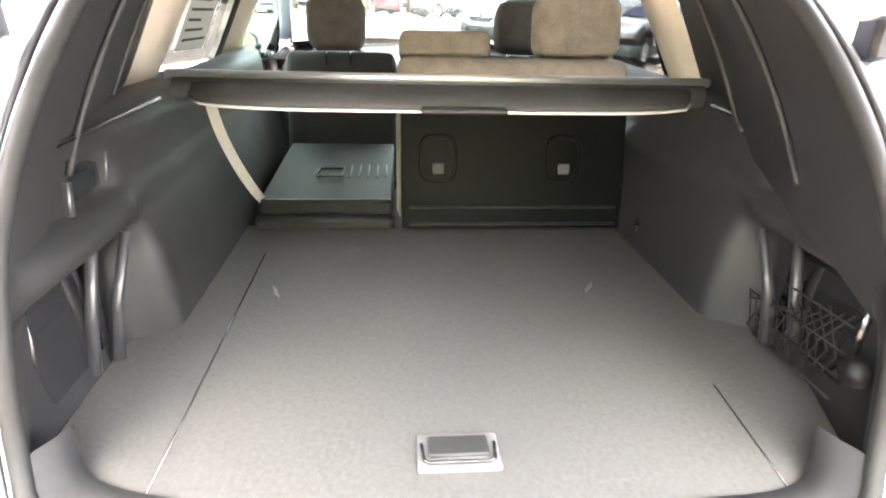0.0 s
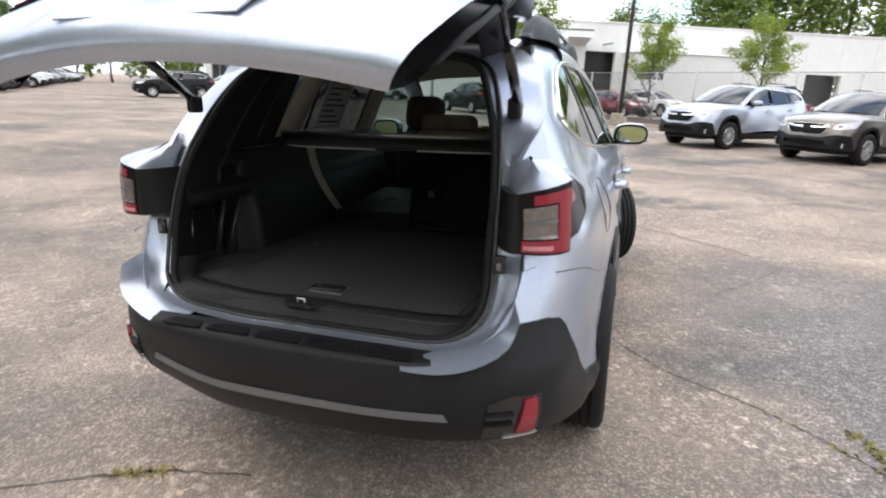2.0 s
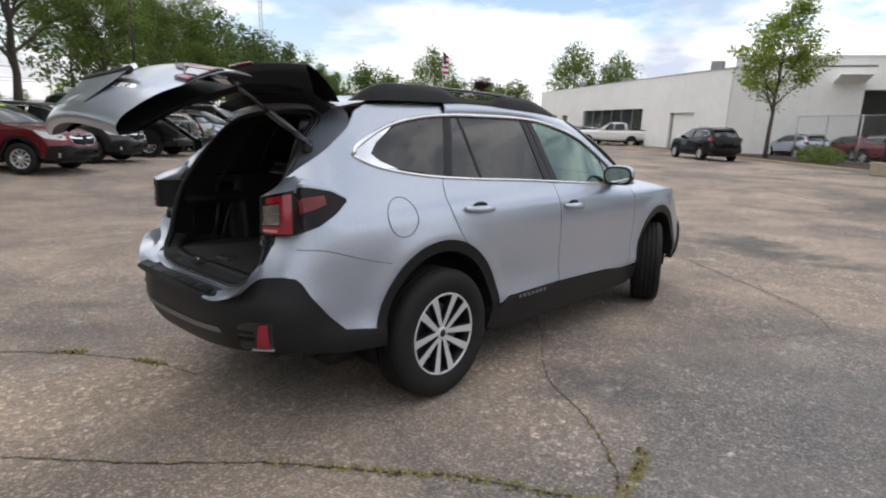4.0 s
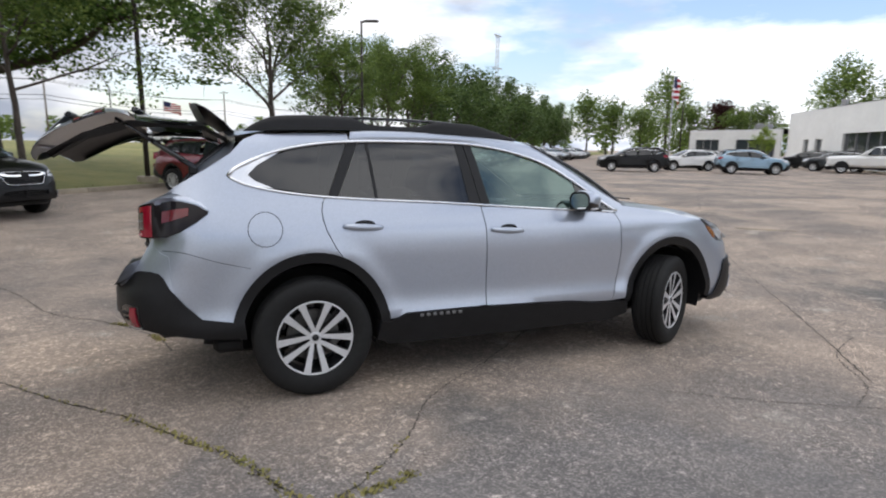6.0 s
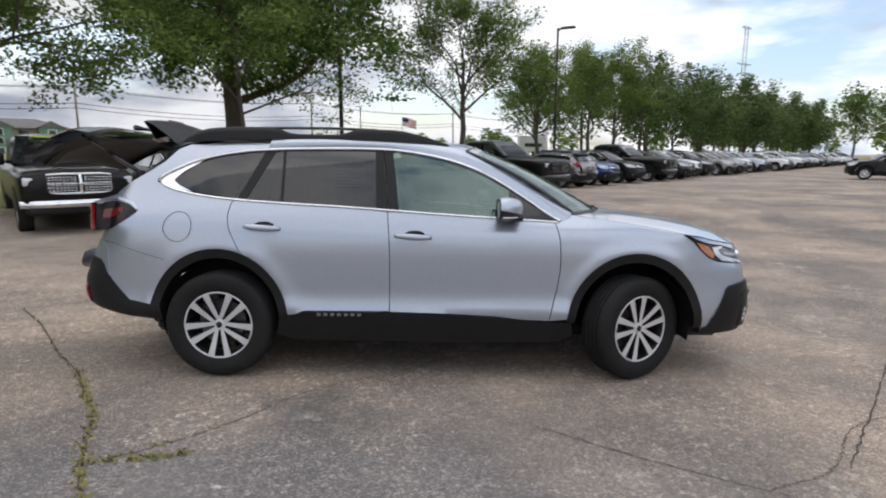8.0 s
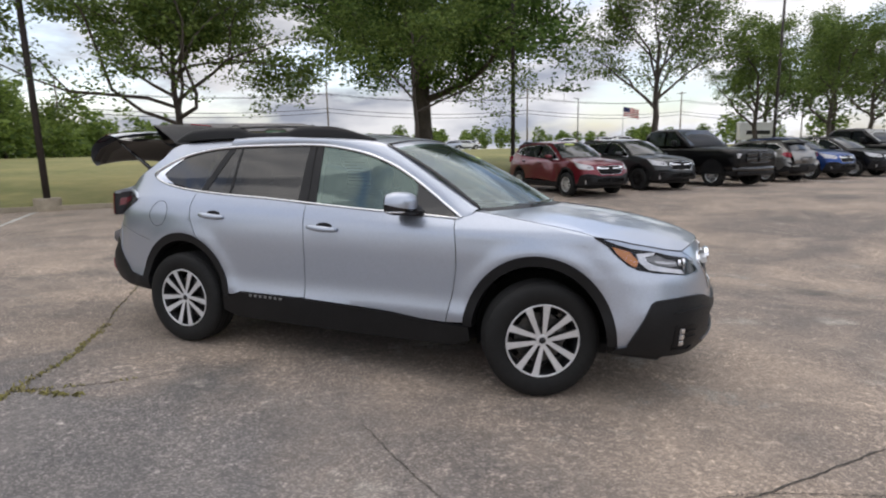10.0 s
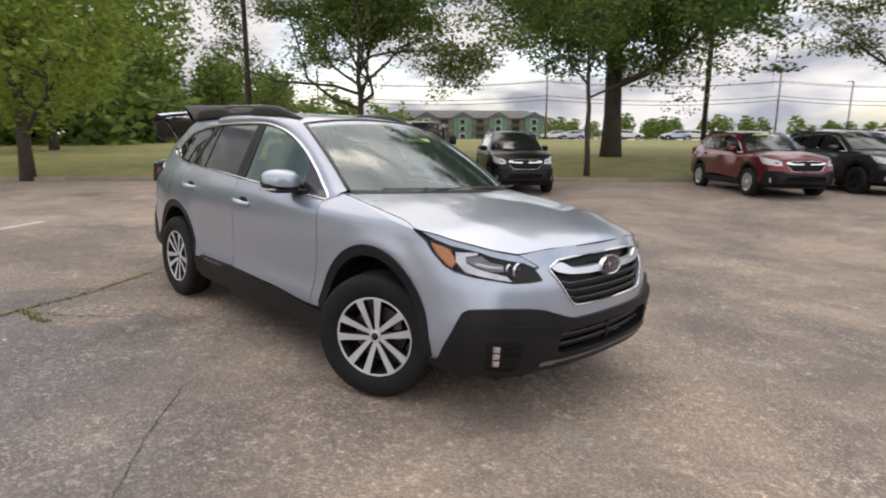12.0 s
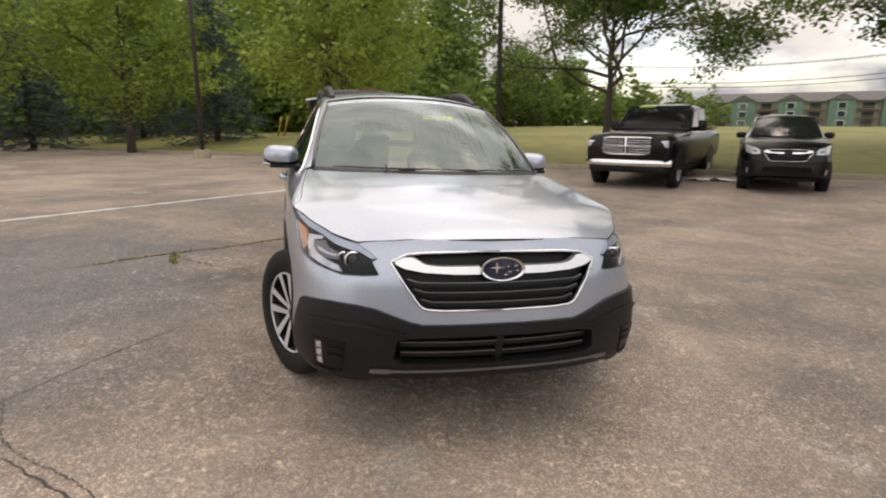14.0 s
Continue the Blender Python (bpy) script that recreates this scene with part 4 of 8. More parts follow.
EDGE, OPEN = BOTH[:, :3], BOTH[:, 3:]
IY = -0.035


def open_at(o, sg):
    """The opening's rim on one side."""
    return Vector((o[0] + (left_tail(o) if sg > 0 else 0.0), sg * o[1], o[2]))


for sg in (-1, 1):
    rows = []
    bm = bmesh.new()
    for a, b in zip(EDGE, OPEN):
        a, b = open_at(a, sg), open_at(b, sg)
        a.y, b.y = sg * a.y, sg * b.y
        row = [a, a.lerp(b, 0.25) + Vector((0.012, 0, 0)), a.lerp(b, 0.75) + Vector((0.02, 0, 0)), b]
        rows.append([(p.x, sg * p.y, p.z) for p in row])
    loft(bm, rows)
    jamb = part("tailgate_jamb", bm, SILVER, CAR)

    def jamb_at(z, t):
        """The jamb between its outer edge and the opening, on the upright side."""
        side = [k for k in range(len(EDGE)) if EDGE[k][1] > 0.5]
        zz = [EDGE[k][2] + (OPEN[k][2] - EDGE[k][2]) * t for k in side]
        return Vector([float(np.interp(z, zz, [open_at(EDGE[k], sg).lerp(open_at(OPEN[k], sg), t)[c] for k in side])) for c in range(3)])
    bm = bmesh.new()
    sweep(bm, [open_at(o, sg) for o in OPEN], 0.013, 8)
    part("door_seal", bm, RUBBER, jamb)
    bm = bmesh.new()
    sweep(bm, [open_at(a, sg).lerp(open_at(o, sg), 0.80) + Vector((-0.004, 0, 0)) for a, o in zip(EDGE, OPEN)], 0.007, 6)
    part("seal_lip", bm, TRIMGLOSS, jamb)
    bm = bmesh.new()
    bx_ = -0.862 if sg < 0 else -0.80
    box(bm, (bx_, sg * 0.603, 0.916), (0.016, 0.032, 0.052), 0.003)
    part("bump_stop", bm, GLOSSBLACK, jamb)
    bm = bmesh.new()
    box(bm, (bx_ - 0.010, sg * 0.601, 0.911), (0.012, 0.014, 0.022), 0.003)
    part("bump_stop_insert", bm, GREYTRIM, jamb)
    # lamp wrapped round the corner: columns from the inner edge to the forward tip
    cols = []
    for x, y, z0, z1 in ((-0.895, 0.655, 0.958, 1.114), (-0.893, 0.69, 0.957, 1.122), (-0.884, 0.725, 0.957, 1.129), (-0.866, 0.752, 0.957, 1.136), (-0.842, 0.772, 0.957, 1.142), (-0.81, 0.783, 0.958, 1.148),
                         (-0.76, None, 0.964, 1.151), (-0.70, None, 0.987, 1.146), (-0.62, None, 1.037, 1.131), (-0.558, None, 1.086, 1.096)):
        col = []
        for k in range(9):
            z = z0 + (z1 - z0) * k / 8
            lean = 0.06 * max(0.0, z - 1.02)
            q = Vector((x + 0.4 * lean, y - lean, z)) if y else skin(at_x(x), z, -0.007)
            col.append(Vector((q.x + (left_tail(q) if sg > 0 else 0.0), sg * q.y, q.z)))
        cols.append(col)
    run = np.r_[0, np.cumsum([(cols[i + 1][4] - cols[i][4]).length for i in range(9)])]
    run /= run[-1]

    def lamp_at(u, v, out):
        """A point of the lamp's face, pushed out."""
        i = min(8, int(np.searchsorted(run, u, "right")) - 1)
        f = (u - run[i]) / (run[i + 1] - run[i])
        k = min(7, int(v * 8))
        g_ = v * 8 - k
        pa, pb = cols[i][k].lerp(cols[i][k + 1], g_), cols[i + 1][k].lerp(cols[i + 1][k + 1], g_)
        tg = (cols[min(9, i + 2)][4] - cols[max(0, i - 1)][4])
        nm = Vector((-tg.y, tg.x, 0)).normalized() * (1 if sg > 0 else -1)
        return pa.lerp(pb, f) + nm * out

    def lamp_piece(name, outline, material, parent, out, depth=0.004):
        """A strip of the face: (u, low, high) along it."""
        bm = bmesh.new()
        rows = []
        for u, lo, hi in outline:
            vs = np.linspace(lo, hi, 6)
            rows.append([lamp_at(u, vs[0], out - depth)] + [lamp_at(u, v, out) for v in vs] + [lamp_at(u, vs[-1], out - depth)])
        rr = loft(bm, [[lamp_at(outline[0][0], v, out - depth) for v in np.linspace(outline[0][1], outline[0][2], 8)]] + rows + [[lamp_at(outline[-1][0], v, out - depth) for v in np.linspace(outline[-1][1], outline[-1][2], 8)]])
        bmesh.ops.recalc_face_normals(bm, faces=bm.faces[:])
        return part(name, bm, material, parent, "", angle=40)

    tl = lamp_piece("tail_lamp", [(u, 0.0, 1.0) for u in np.linspace(0, 1, 26)], SMOKE, CAR, 0.0, 0.03)
    tl["label"] = "smoked tail lamp with red bracket and grey centre"
    lamp_piece("lower_arm", [(u, 0.04, 0.23) for u in np.linspace(0.02, 0.33, 10)], REDLENS, tl, 0.004)
    lamp_piece("upper_arm", [(u, 0.78, 0.93) for u in np.linspace(0.09, 0.33, 10)], REDLENS, tl, 0.004)
    lamp_piece("corner_bar", [(u, 0.23, 0.78) for u in np.linspace(0.232, 0.33, 5)], REDLENS, tl, 0.004)
    lamp_piece("clear_centre", [(u, 0.26, 0.75) for u in np.linspace(0.03, 0.225, 6)], GREYLENS, tl, 0.003)
    lamp_piece("lower_clear", [(u, 0.08, 0.15) for u in np.linspace(0.03, 0.20, 6)], PINKLENS, tl, 0.006)
    lamp_piece("centre_surround", [(u, 0.26, 0.31) for u in np.linspace(0.03, 0.225, 6)], LAMPGREY, tl, 0.006)
    lamp_piece("centre_bar", [(u, 0.50, 0.54) for u in np.linspace(0.04, 0.225, 6)], GREYTRIM, tl, 0.006)
    lamp_piece("red_marker", [(u, 0.40 + 0.1 * w_, 0.72 + 0.1 * w_) for u, w_ in ((0.45, 0.0), (0.55, 0.2), (0.66, 0.55), (0.78, 1.0))], DEEPRED, tl, 0.003)
    # moulded black cover between the lamp and the opening
    rows = []
    for t in np.linspace(0, 1, 9):
        row = []
        for p in cols[0]:
            q = jamb_at(p.z, 0.72)
            q.z = p.z
            w = p.lerp(q, t)
            w.x += (q.x - p.x) * (1 - t) * t * -0.75 - 0.012 * math.sin(math.pi * t)
            row.append(w)
        rows.append(row)
    bm = bmesh.new()
    loft(bm, [[rows[k][0] + Vector((0.03, 0, 0.0)) for k in range(9)], *[[rows[k][c] for k in range(9)] for c in range(9)], [rows[k][8] + Vector((0.05, 0, 0.0)) for k in range(9)]])
    bmesh.ops.recalc_face_normals(bm, faces=bm.faces[:])
    part("lamp_flange", bm, CLAD, tl)
    # shoulder that closes the body over the lamp
    bm = bmesh.new()
    tops = [c[-1] for c in cols]
    ends = []
    for k, p in enumerate(tops):
        w = 1 - k / 9
        q = skin(at_x(p.x - (left_tail(p) if sg > 0 else 0.0) + 0.135 * w), p.z + 0.078 * w + 0.006, 0.0)
        ends.append(Vector((q.x + (left_tail(q) if sg > 0 else 0.0), sg * q.y, q.z)))
    loft(bm, [[p + Vector((0.004, -sg * 0.003, -0.014)) for p in tops], [p + Vector((0, 0, 0.002)) for p in tops], [p.lerp(q, 0.35) + Vector((0, sg * 0.004, 0.004)) for p, q in zip(tops, ends)], ends])
    side = [tops[0] + Vector((0.004, -sg * 0.003, -0.014)), tops[0] + Vector((0, 0, 0.002)), tops[0].lerp(ends[0], 0.35) + Vector((0, sg * 0.004, 0.004)), ends[0]]
    inner = [jamb_at(p.z, 0.45) + Vector((-0.006, 0, 0)) for p in side]
    loft(bm, [side, [p.lerp(q, 0.5) + Vector((-0.010, 0, 0.004)) for p, q in zip(side, inner)], inner])
    bmesh.ops.recalc_face_normals(bm, faces=bm.faces[:])
    part("lamp_shoulder", bm, SILVER, CAR)
    # painted corner between the opening and the bumper
    panel("rear_corner", RR((0.40, 0.655), (0.50, 0.685), (0.56, 0.700), (0.63, 0.747), (0.69, 0.822), (0.73, 0.90)) + X((-0.87, 0.91), (-0.76, 0.85), (-0.74, 0.66)) + RR((0.77, 0.62), (0.60, 0.60), (0.42, 0.60)), SILVER, sg, d=-0.003, depth=0.02, res=0.035)
    bm = bmesh.new()
    near = [open_at(e, sg) for e in EDGE if 0.34 < e[1] < 0.70 and e[2] < 0.83]
    loft(bm, [near, [e + Vector((-0.03, sg * 0.010, -0.006)) for e in near], [e + Vector((-0.075, sg * 0.03, -0.030)) for e in near]])
    part("corner_ledge", bm, SILVER, CAR)
    # bumper
    rb = panel("rear_bumper", RR((0.0, 0.665), (0.46, 0.665), (0.54, 0.668), (0.60, 0.692), (0.65, 0.742), (0.68, 0.764), (0.71, 0.772), (0.77, 0.774)) + X((-0.86, 0.772), (-0.815, 0.764), (-0.79, 0.740), (-0.76, 0.685), (-0.68, 0.585), (-0.60, 0.508), (-0.42, 0.483), (-0.385, 0.48), (-0.375, 0.38), (-0.60, 0.40), (-0.80, 0.43)) +
               RR((0.74, 0.45), (0.60, 0.44), (0.3, 0.42), (0.0, 0.415)), CLAD, sg, d=-0.008, depth=0.06, res=0.045)
    panel("trim_strip", RR((0.0, 0.535), (0.30, 0.535), (0.50, 0.540), (0.512, 0.518), (0.30, 0.512), (0.0, 0.510)), mat("grey_plastic", (0.13, 0.13, 0.13), 0.5, 0, 0.1, 40) if sg < 0 else bpy.data.materials["grey_plastic"], sg, rb, d=-0.013, depth=0.008)
    panel("reflector_recess", RR((0.60, 0.452), (0.735, 0.455), (0.735, 0.585), (0.665, 0.592), (0.61, 0.57)), GLOSSBLACK, sg, rb, d=-0.011, depth=0.01)
    panel("reflector", RR((0.682, 0.468), (0.726, 0.468), (0.722, 0.580), (0.696, 0.578)), REDLENS, sg, rb, d=-0.018, depth=0.015, res=0.03)
    for z0 in (0.502, 0.535):
        panel("slat", RR((0.605, z0), (0.672, z0), (0.672, z0 + 0.008), (0.605, z0 + 0.008)), CLAD, sg, rb, d=-0.018, depth=0.012)
    panel("recess_lip", RR((0.655, 0.452), (0.735, 0.455), (0.735, 0.463), (0.655, 0.461)), SATIN, sg, rb, d=-0.018, depth=0.012)
# step plate on the bumper, with raised trapezoids
bm = bmesh.new()
ys = np.linspace(-0.50, 0.50, 21)
ys = [0.93 * y for y in ys]
lip = [skin(at_rear(abs(y)), 0.662, -0.010) for y in ys]
loft(bm, [[(p.x, y, 0.660) for p, y in zip(lip, ys)], [(p.x + 0.004, y, 0.672) for p, y in zip(lip, ys)], [(p.x + 0.022, y, 0.681) for p, y in zip(lip, ys)], [(-0.995, y, 0.686) for y in ys], [(-0.983, y, 0.69) for y in ys]])
sp = part("bumper_step_plate", bm, CLAD, CAR, "ribbed black bumper step plate")
for k in range(5):
    bm = bmesh.new()
    c = -0.34 + 0.17 * k
    plate(bm, [(0.0, -0.074), (0.045, -0.056), (0.045, 0.056), (0.0, 0.074)], 0.0025, Matrix.Translation((-1.045, c, 0.683)))
    part("rib", bm, CLAD, sp, smooth=False)

# ---- tailgate, swung up about its hinge ----
HINGE = Matrix.Translation((-0.40, 0, 1.545)) @ Matrix.Rotation(radians(51), 4, "Y") @ Matrix.Translation((0.40, 0, -1.545))
GATE = new("tailgate")
GATE.parent = CAR
GATE.matrix_basis = HINGE
GATE["label"] = "raised silver tailgate with dark window and black spoiler"


def gate_rows(prof, bow=0.07, n=12):
    return [[(x + bow * (k / n) ** 2 * b, w * k / n, z) for k in range(-n, n + 1)] for x, z, w, b in prof]


bm = bmesh.new()
gp = spline([(-0.845, 1.185, 0.655, 1.2), (-0.885, 1.155, 0.672, 1.2), (-0.925, 1.10, 0.668, 1.2), (-0.955, 1.0, 0.655, 1.1), (-0.972, 0.93, 0.64, 1.1), (-0.985, 0.85, 0.61, 1.0), (-0.99, 0.77, 0.575, 1.0), (-0.985, 0.715, 0.545, 1.0), (-0.965, 0.68, 0.52, 1.0), (-0.93, 0.675, 0.50, 1.0)], 26)
loft(bm, gate_rows(gp))
part("gate_panel", bm, SILVER, GATE)
bm = bmesh.new()
loft(bm, gate_rows(spline([(-0.575, 1.46, 0.50, 1.0), (-0.70, 1.325, 0.55, 1.1), (-0.825, 1.195, 0.59, 1.2)], 10)))
part("gate_window", bm, TINT, GATE)
for sg in (-1, 1):
    bm = bmesh.new()
    loft(bm, [[(x + 0.08, sg * w, z) for x, z, w in ((-0.60, 1.47, 0.495), (-0.70, 1.325, 0.55), (-0.83, 1.195, 0.585))], [(x + 0.10, sg * (w + 0.08), z - 0.005) for x, z, w in ((-0.60, 1.47, 0.495), (-0.70, 1.325, 0.55), (-0.83, 1.195, 0.585))]])
    part("gate_pillar", bm, GLOSSBLACK, GATE)

bm = bmesh.new()
loft(bm, gate_rows([(-0.405, 1.556, 0.52, 0.3), (-0.50, 1.548, 0.54, 0.4), (-0.62, 1.522, 0.555, 0.6), (-0.675, 1.498, 0.555, 0.7), (-0.68, 1.488, 0.55, 0.7), (-0.63, 1.480, 0.54, 0.7), (-0.56, 1.462, 0.52, 0.9)]))
part("gate_spoiler", bm, CLAD, GATE)
bm = bmesh.new()
box(bm, (-0.683, 0, 1.494), (0.012, 0.24, 0.014), 0.004)
part("brake_light", bm, REDLENS, GATE)
bm = bmesh.new()
inner = spline([(-0.44, 1.50, 0.48, 0.6), (-0.53, 1.445, 0.50, 0.8)], 4)
loft(bm, gate_rows(inner))
inner2 = spline([(-0.80, 1.165, 0.57, 1.0), (-0.85, 1.06, 0.58, 1.0), (-0.885, 0.93, 0.575, 1.0), (-0.90, 0.80, 0.55, 1.0), (-0.905, 0.73, 0.52, 1.0), (-0.93, 0.68, 0.50, 1.0)], 14)
loft(bm, gate_rows(inner2))
for sg in (-1, 1):
    loft(bm, [[(x + 0.07 + 0.0, sg * (w + 0.08), z) for x, z, w in ((-0.46, 1.50, 0.44), (-0.60, 1.44, 0.46), (-0.72, 1.30, 0.52), (-0.82, 1.165, 0.55), (-0.90, 0.95, 0.55), (-0.93, 0.75, 0.49))],
              [(x + 0.10, sg * (w - 0.02), z - 0.01) for x, z, w in ((-0.46, 1.50, 0.44), (-0.60, 1.44, 0.46), (-0.72, 1.30, 0.52), (-0.82, 1.165, 0.55), (-0.90, 0.95, 0.55), (-0.93, 0.75, 0.49))]])
part("gate_lining", bm, TRIM, GATE)
bm = bmesh.new()
box(bm, (-0.99, 0, 0.935), (0.03, 0.60, 0.035), 0.012, seg=2)
part("number_plate_garnish", bm, CLAD, GATE)
bm = bmesh.new()
plate(bm, [(-0.30, -0.10), (0.30, -0.10), (0.22, 0.09), (-0.22, 0.09)][::-1], 0.004, Matrix.Translation((-0.987, 0, 0.83)) @ Matrix.Rotation(radians(90), 4, "Z") @ Matrix.Rotation(radians(-93), 4, "X"))
part("plate_recess", bm, SILVER, GATE, smooth=False)
GEMB = Matrix.Translation((-0.962, 0, 1.03)) @ Matrix.Rotation(radians(-90), 4, "Z") @ Matrix.Rotation(radians(80), 4, "X")
bm = bmesh.new()
lathe(bm, [(0.0, 0.010), (0.85, 0.008), (0.97, 0.012), (1.0, 0.004), (1.0, -0.01)], 32, "z")
bmesh.ops.transform(bm, matrix=GEMB @ Matrix.Diagonal((0.062, 0.036, 1, 1)), verts=bm.verts[:])
ge = part("emblem", bm, CHROME, GATE)
bm = bmesh.new()
lathe(bm, [(0.0, 0.0125), (0.84, 0.0105)], 32, "z")
bmesh.ops.transform(bm, matrix=GEMB @ Matrix.Diagonal((0.062, 0.036, 1, 1)), verts=bm.verts[:])
part("emblem_field", bm, BLUEENAMEL, ge)
GZ = gp[::-1]


def gate_face(y, z, out=0.0):
    """A point of the shut gate's outer face."""
    x, w, b = (float(np.interp(z, GZ[:, 1], GZ[:, c])) for c in (0, 2, 3))
    return Vector((x + 0.07 * (y / w) ** 2 * b - out, y, z))


def gate_piece(name, pts, material, parent, sg, out=0.006, depth=0.012, res=0.04, label=""):
    """A piece with that outline (y, z) laid on the gate's face."""
    bm = bmesh.new()
    bm.faces.new([bm.verts.new((y, z, 0)) for y, z in pts])
    for axis in (0, 1):
        lo, hi = min(q[axis] for q in pts), max(q[axis] for q in pts)
        no = (1, 0, 0) if axis == 0 else (0, 1, 0)
        for k in range(math.floor(lo / res) + 1, math.ceil(hi / res)):
            bmesh.ops.bisect_plane(bm, geom=bm.verts[:] + bm.edges[:] + bm.faces[:], plane_co=(k * res, 0, 0) if axis == 0 else (0, k * res, 0), plane_no=no, dist=1e-5)
    for v in bmesh.ops.extrude_edge_only(bm, edges=[e for e in bm.edges if e.is_boundary])["geom"]:
        if isinstance(v, bmesh.types.BMVert):
            v.co.z = depth
    for v in bm.verts:
        q = gate_face(v.co.x, v.co.y, out - v.co.z)
        v.co = (q.x, sg * q.y, q.z)
    bmesh.ops.recalc_face_normals(bm, faces=bm.faces[:])
    return part(name, bm, material, parent, label, angle=35)


bm = bmesh.new()
for k in range(7):
    q = gate_face(0.165 + 0.042 * k, 0.862, 0.002)
    box(bm, (q.x, -q.y, q.z), (0.006, 0.030, 0.030), 0.003, Matrix.Rotation(radians(6 + 2 * k), 4, "Z"))
part("gate_badge", bm, CHROME, GATE, "raised chrome badge bars")
for sg in (-1, 1):
    gl = gate_piece("gate_lamp", [(0.33, 1.085), (0.37, 1.108), (0.645, 1.108), (0.645, 0.955), (0.56, 0.958), (0.53, 0.982), (0.555, 1.0), (0.49, 1.04), (0.41, 1.052)], SMOKE, GATE, sg, label="red and clear lamp piece")
    gate_piece("red_lens", [(0.40, 1.096), (0.635, 1.096), (0.635, 1.066), (0.46, 1.062)], REDLENS, gl, sg, 0.010)
    gate_piece("clear_insert", [(0.51, 1.054), (0.635, 1.058), (0.635, 1.008), (0.565, 1.005)], WHITELENS, gl, sg, 0.010)
    gate_piece("red_lens", [(0.555, 0.992), (0.635, 0.994), (0.635, 0.966), (0.568, 0.968)], REDLENS, gl, sg, 0.010)
bm = bmesh.new()
sweep(bm, [(-0.85, 0.0, 1.215), (-0.825, 0.10, 1.235), (-0.80, 0.30, 1.255)], [0.022, 0.014, 0.008], 8)
part("rear_wiper", bm, GLOSSBLACK, GATE)
# gas struts
for sg in (-1, 1):
    a = Vector((-0.60, sg * 0.585, 1.33))
    b = HINGE @ Vector((-0.80, sg * 0.60, 1.12))
    bm = bmesh.new()
    m_ = a.lerp(b, 0.55)
    sweep(bm, [a, m_], 0.016, 10)
    sweep(bm, [m_, b], 0.009, 10)
    part("gate_strut", bm, GLOSSBLACK, CAR)
    bm = bmesh.new()
    box(bm, (-0.615, sg * 0.578, 1.325), (0.05, 0.04, 0.06), 0.008)
    part("strut_mount", bm, CLAD, CAR)

# ---- cabin ----
bm = bmesh.new()
fl = [(-0.90, 0.44), (-0.86, 0.54), (-0.76, 0.605), (-0.60, 0.635), (-0.41, 0.655), (-0.37, 0.60), (-0.34, 0.56), (-0.10, 0.555), (0.10, 0.555), (0.20, 0.555)]
out = [(x, IY * sstep(-0.85, -0.6, x) - y) for x, y in fl] + [(x, IY * sstep(-0.85, -0.6, x) + y) for x, y in fl[::-1]]
plate(bm, out, 0.03, Matrix.Translation((0, 0, 0.705)))
cf = part("cargo_floor", bm, CARPET, CAR, "charcoal carpeted cargo floor", smooth=False)
for pts in ([(-0.86, 0.42), (-0.01, 0.428)], [(-0.86, -0.472), (-0.60, -0.49)]):
    bm = bmesh.new()
    sweep(bm, [(x, y, 0.7350) for x, y in pts], 0.0018, 6)
    part("floor_seam", bm, GLOSSBLACK, cf)
bm = bmesh.new()
box(bm, (-0.745, -0.01, 0.737), (0.075, 0.125, 0.010), 0.006, seg=2)
fh = part("floor_handle", bm, GREYTRIM, cf)
bm = bmesh.new()
box(bm, (-0.738, -0.01, 0.742), (0.042, 0.092, 0.010), 0.003)
part("handle_flap", bm, TRIM, fh)
bm = bmesh.new()
sweep(bm, [(-0.735, 0.045, 0.746), (-0.768, 0.042, 0.746), (-0.772, 0.035, 0.746), (-0.772, -0.055, 0.746), (-0.768, -0.062, 0.746), (-0.735, -0.065, 0.746)], 0.003, 6)
part("handle_bar", bm, GLOSSBLACK, fh)
for y, rot in ((0.36, 20), (-0.38, -35)):
    bm = bmesh.new()
    plate(bm, [(-0.035, -0.003), (0.01, -0.006), (0.035, 0.002), (-0.01, 0.004)], 0.0012, Matrix.Translation((-0.22, y, 0.7355)) @ Matrix.Rotation(radians(rot), 4, "Z"))
    part("scuff", bm, mat("grey_scuff", (0.11, 0.105, 0.10), 0.9) if y > 0 else bpy.data.materials["grey_scuff"], cf)
# scuff plate along the opening with the lock striker
bm = bmesh.new()
low = [o for o in OPEN if o[2] < 0.80]
ring = [open_at(o, -1) for o in low[::-1]] + [open_at(o, 1) for o in low[1:]]
loft(bm, [[p + Vector((0.006, 0, 0.008)) for p in ring], [Vector((p.x + 0.025, p.y * 0.985, max(0.728, p.z + 0.01))) for p in ring],
          [Vector((p.x + 0.045, p.y * 0.97, max(0.742, p.z + 0.008))) for p in ring], [Vector((p.x + 0.078, p.y * 0.955, max(0.743, p.z + 0.004))) for p in ring], [Vector((p.x + 0.080, p.y * 0.955, max(0.733, p.z - 0.01))) for p in ring]])
sc = part("sill_trim", bm, TRIM, CAR, "dark plastic loading sill")
bm = bmesh.new()
plate(bm, [(-0.922, -0.045), (-0.85, -0.085), (-0.85, 0.085), (-0.922, 0.045)], 0.011, Matrix.Translation((0, 0, 0.736)))
part("striker_well", bm, TRIM, sc, smooth=False)
bm = bmesh.new()
sweep(bm, [(-0.90, -0.012, 0.736), (-0.903, -0.011, 0.758), (-0.903, 0.011, 0.758), (-0.90, 0.012, 0.736)], 0.004, 8)
part("lock_striker", bm, SATIN, sc)
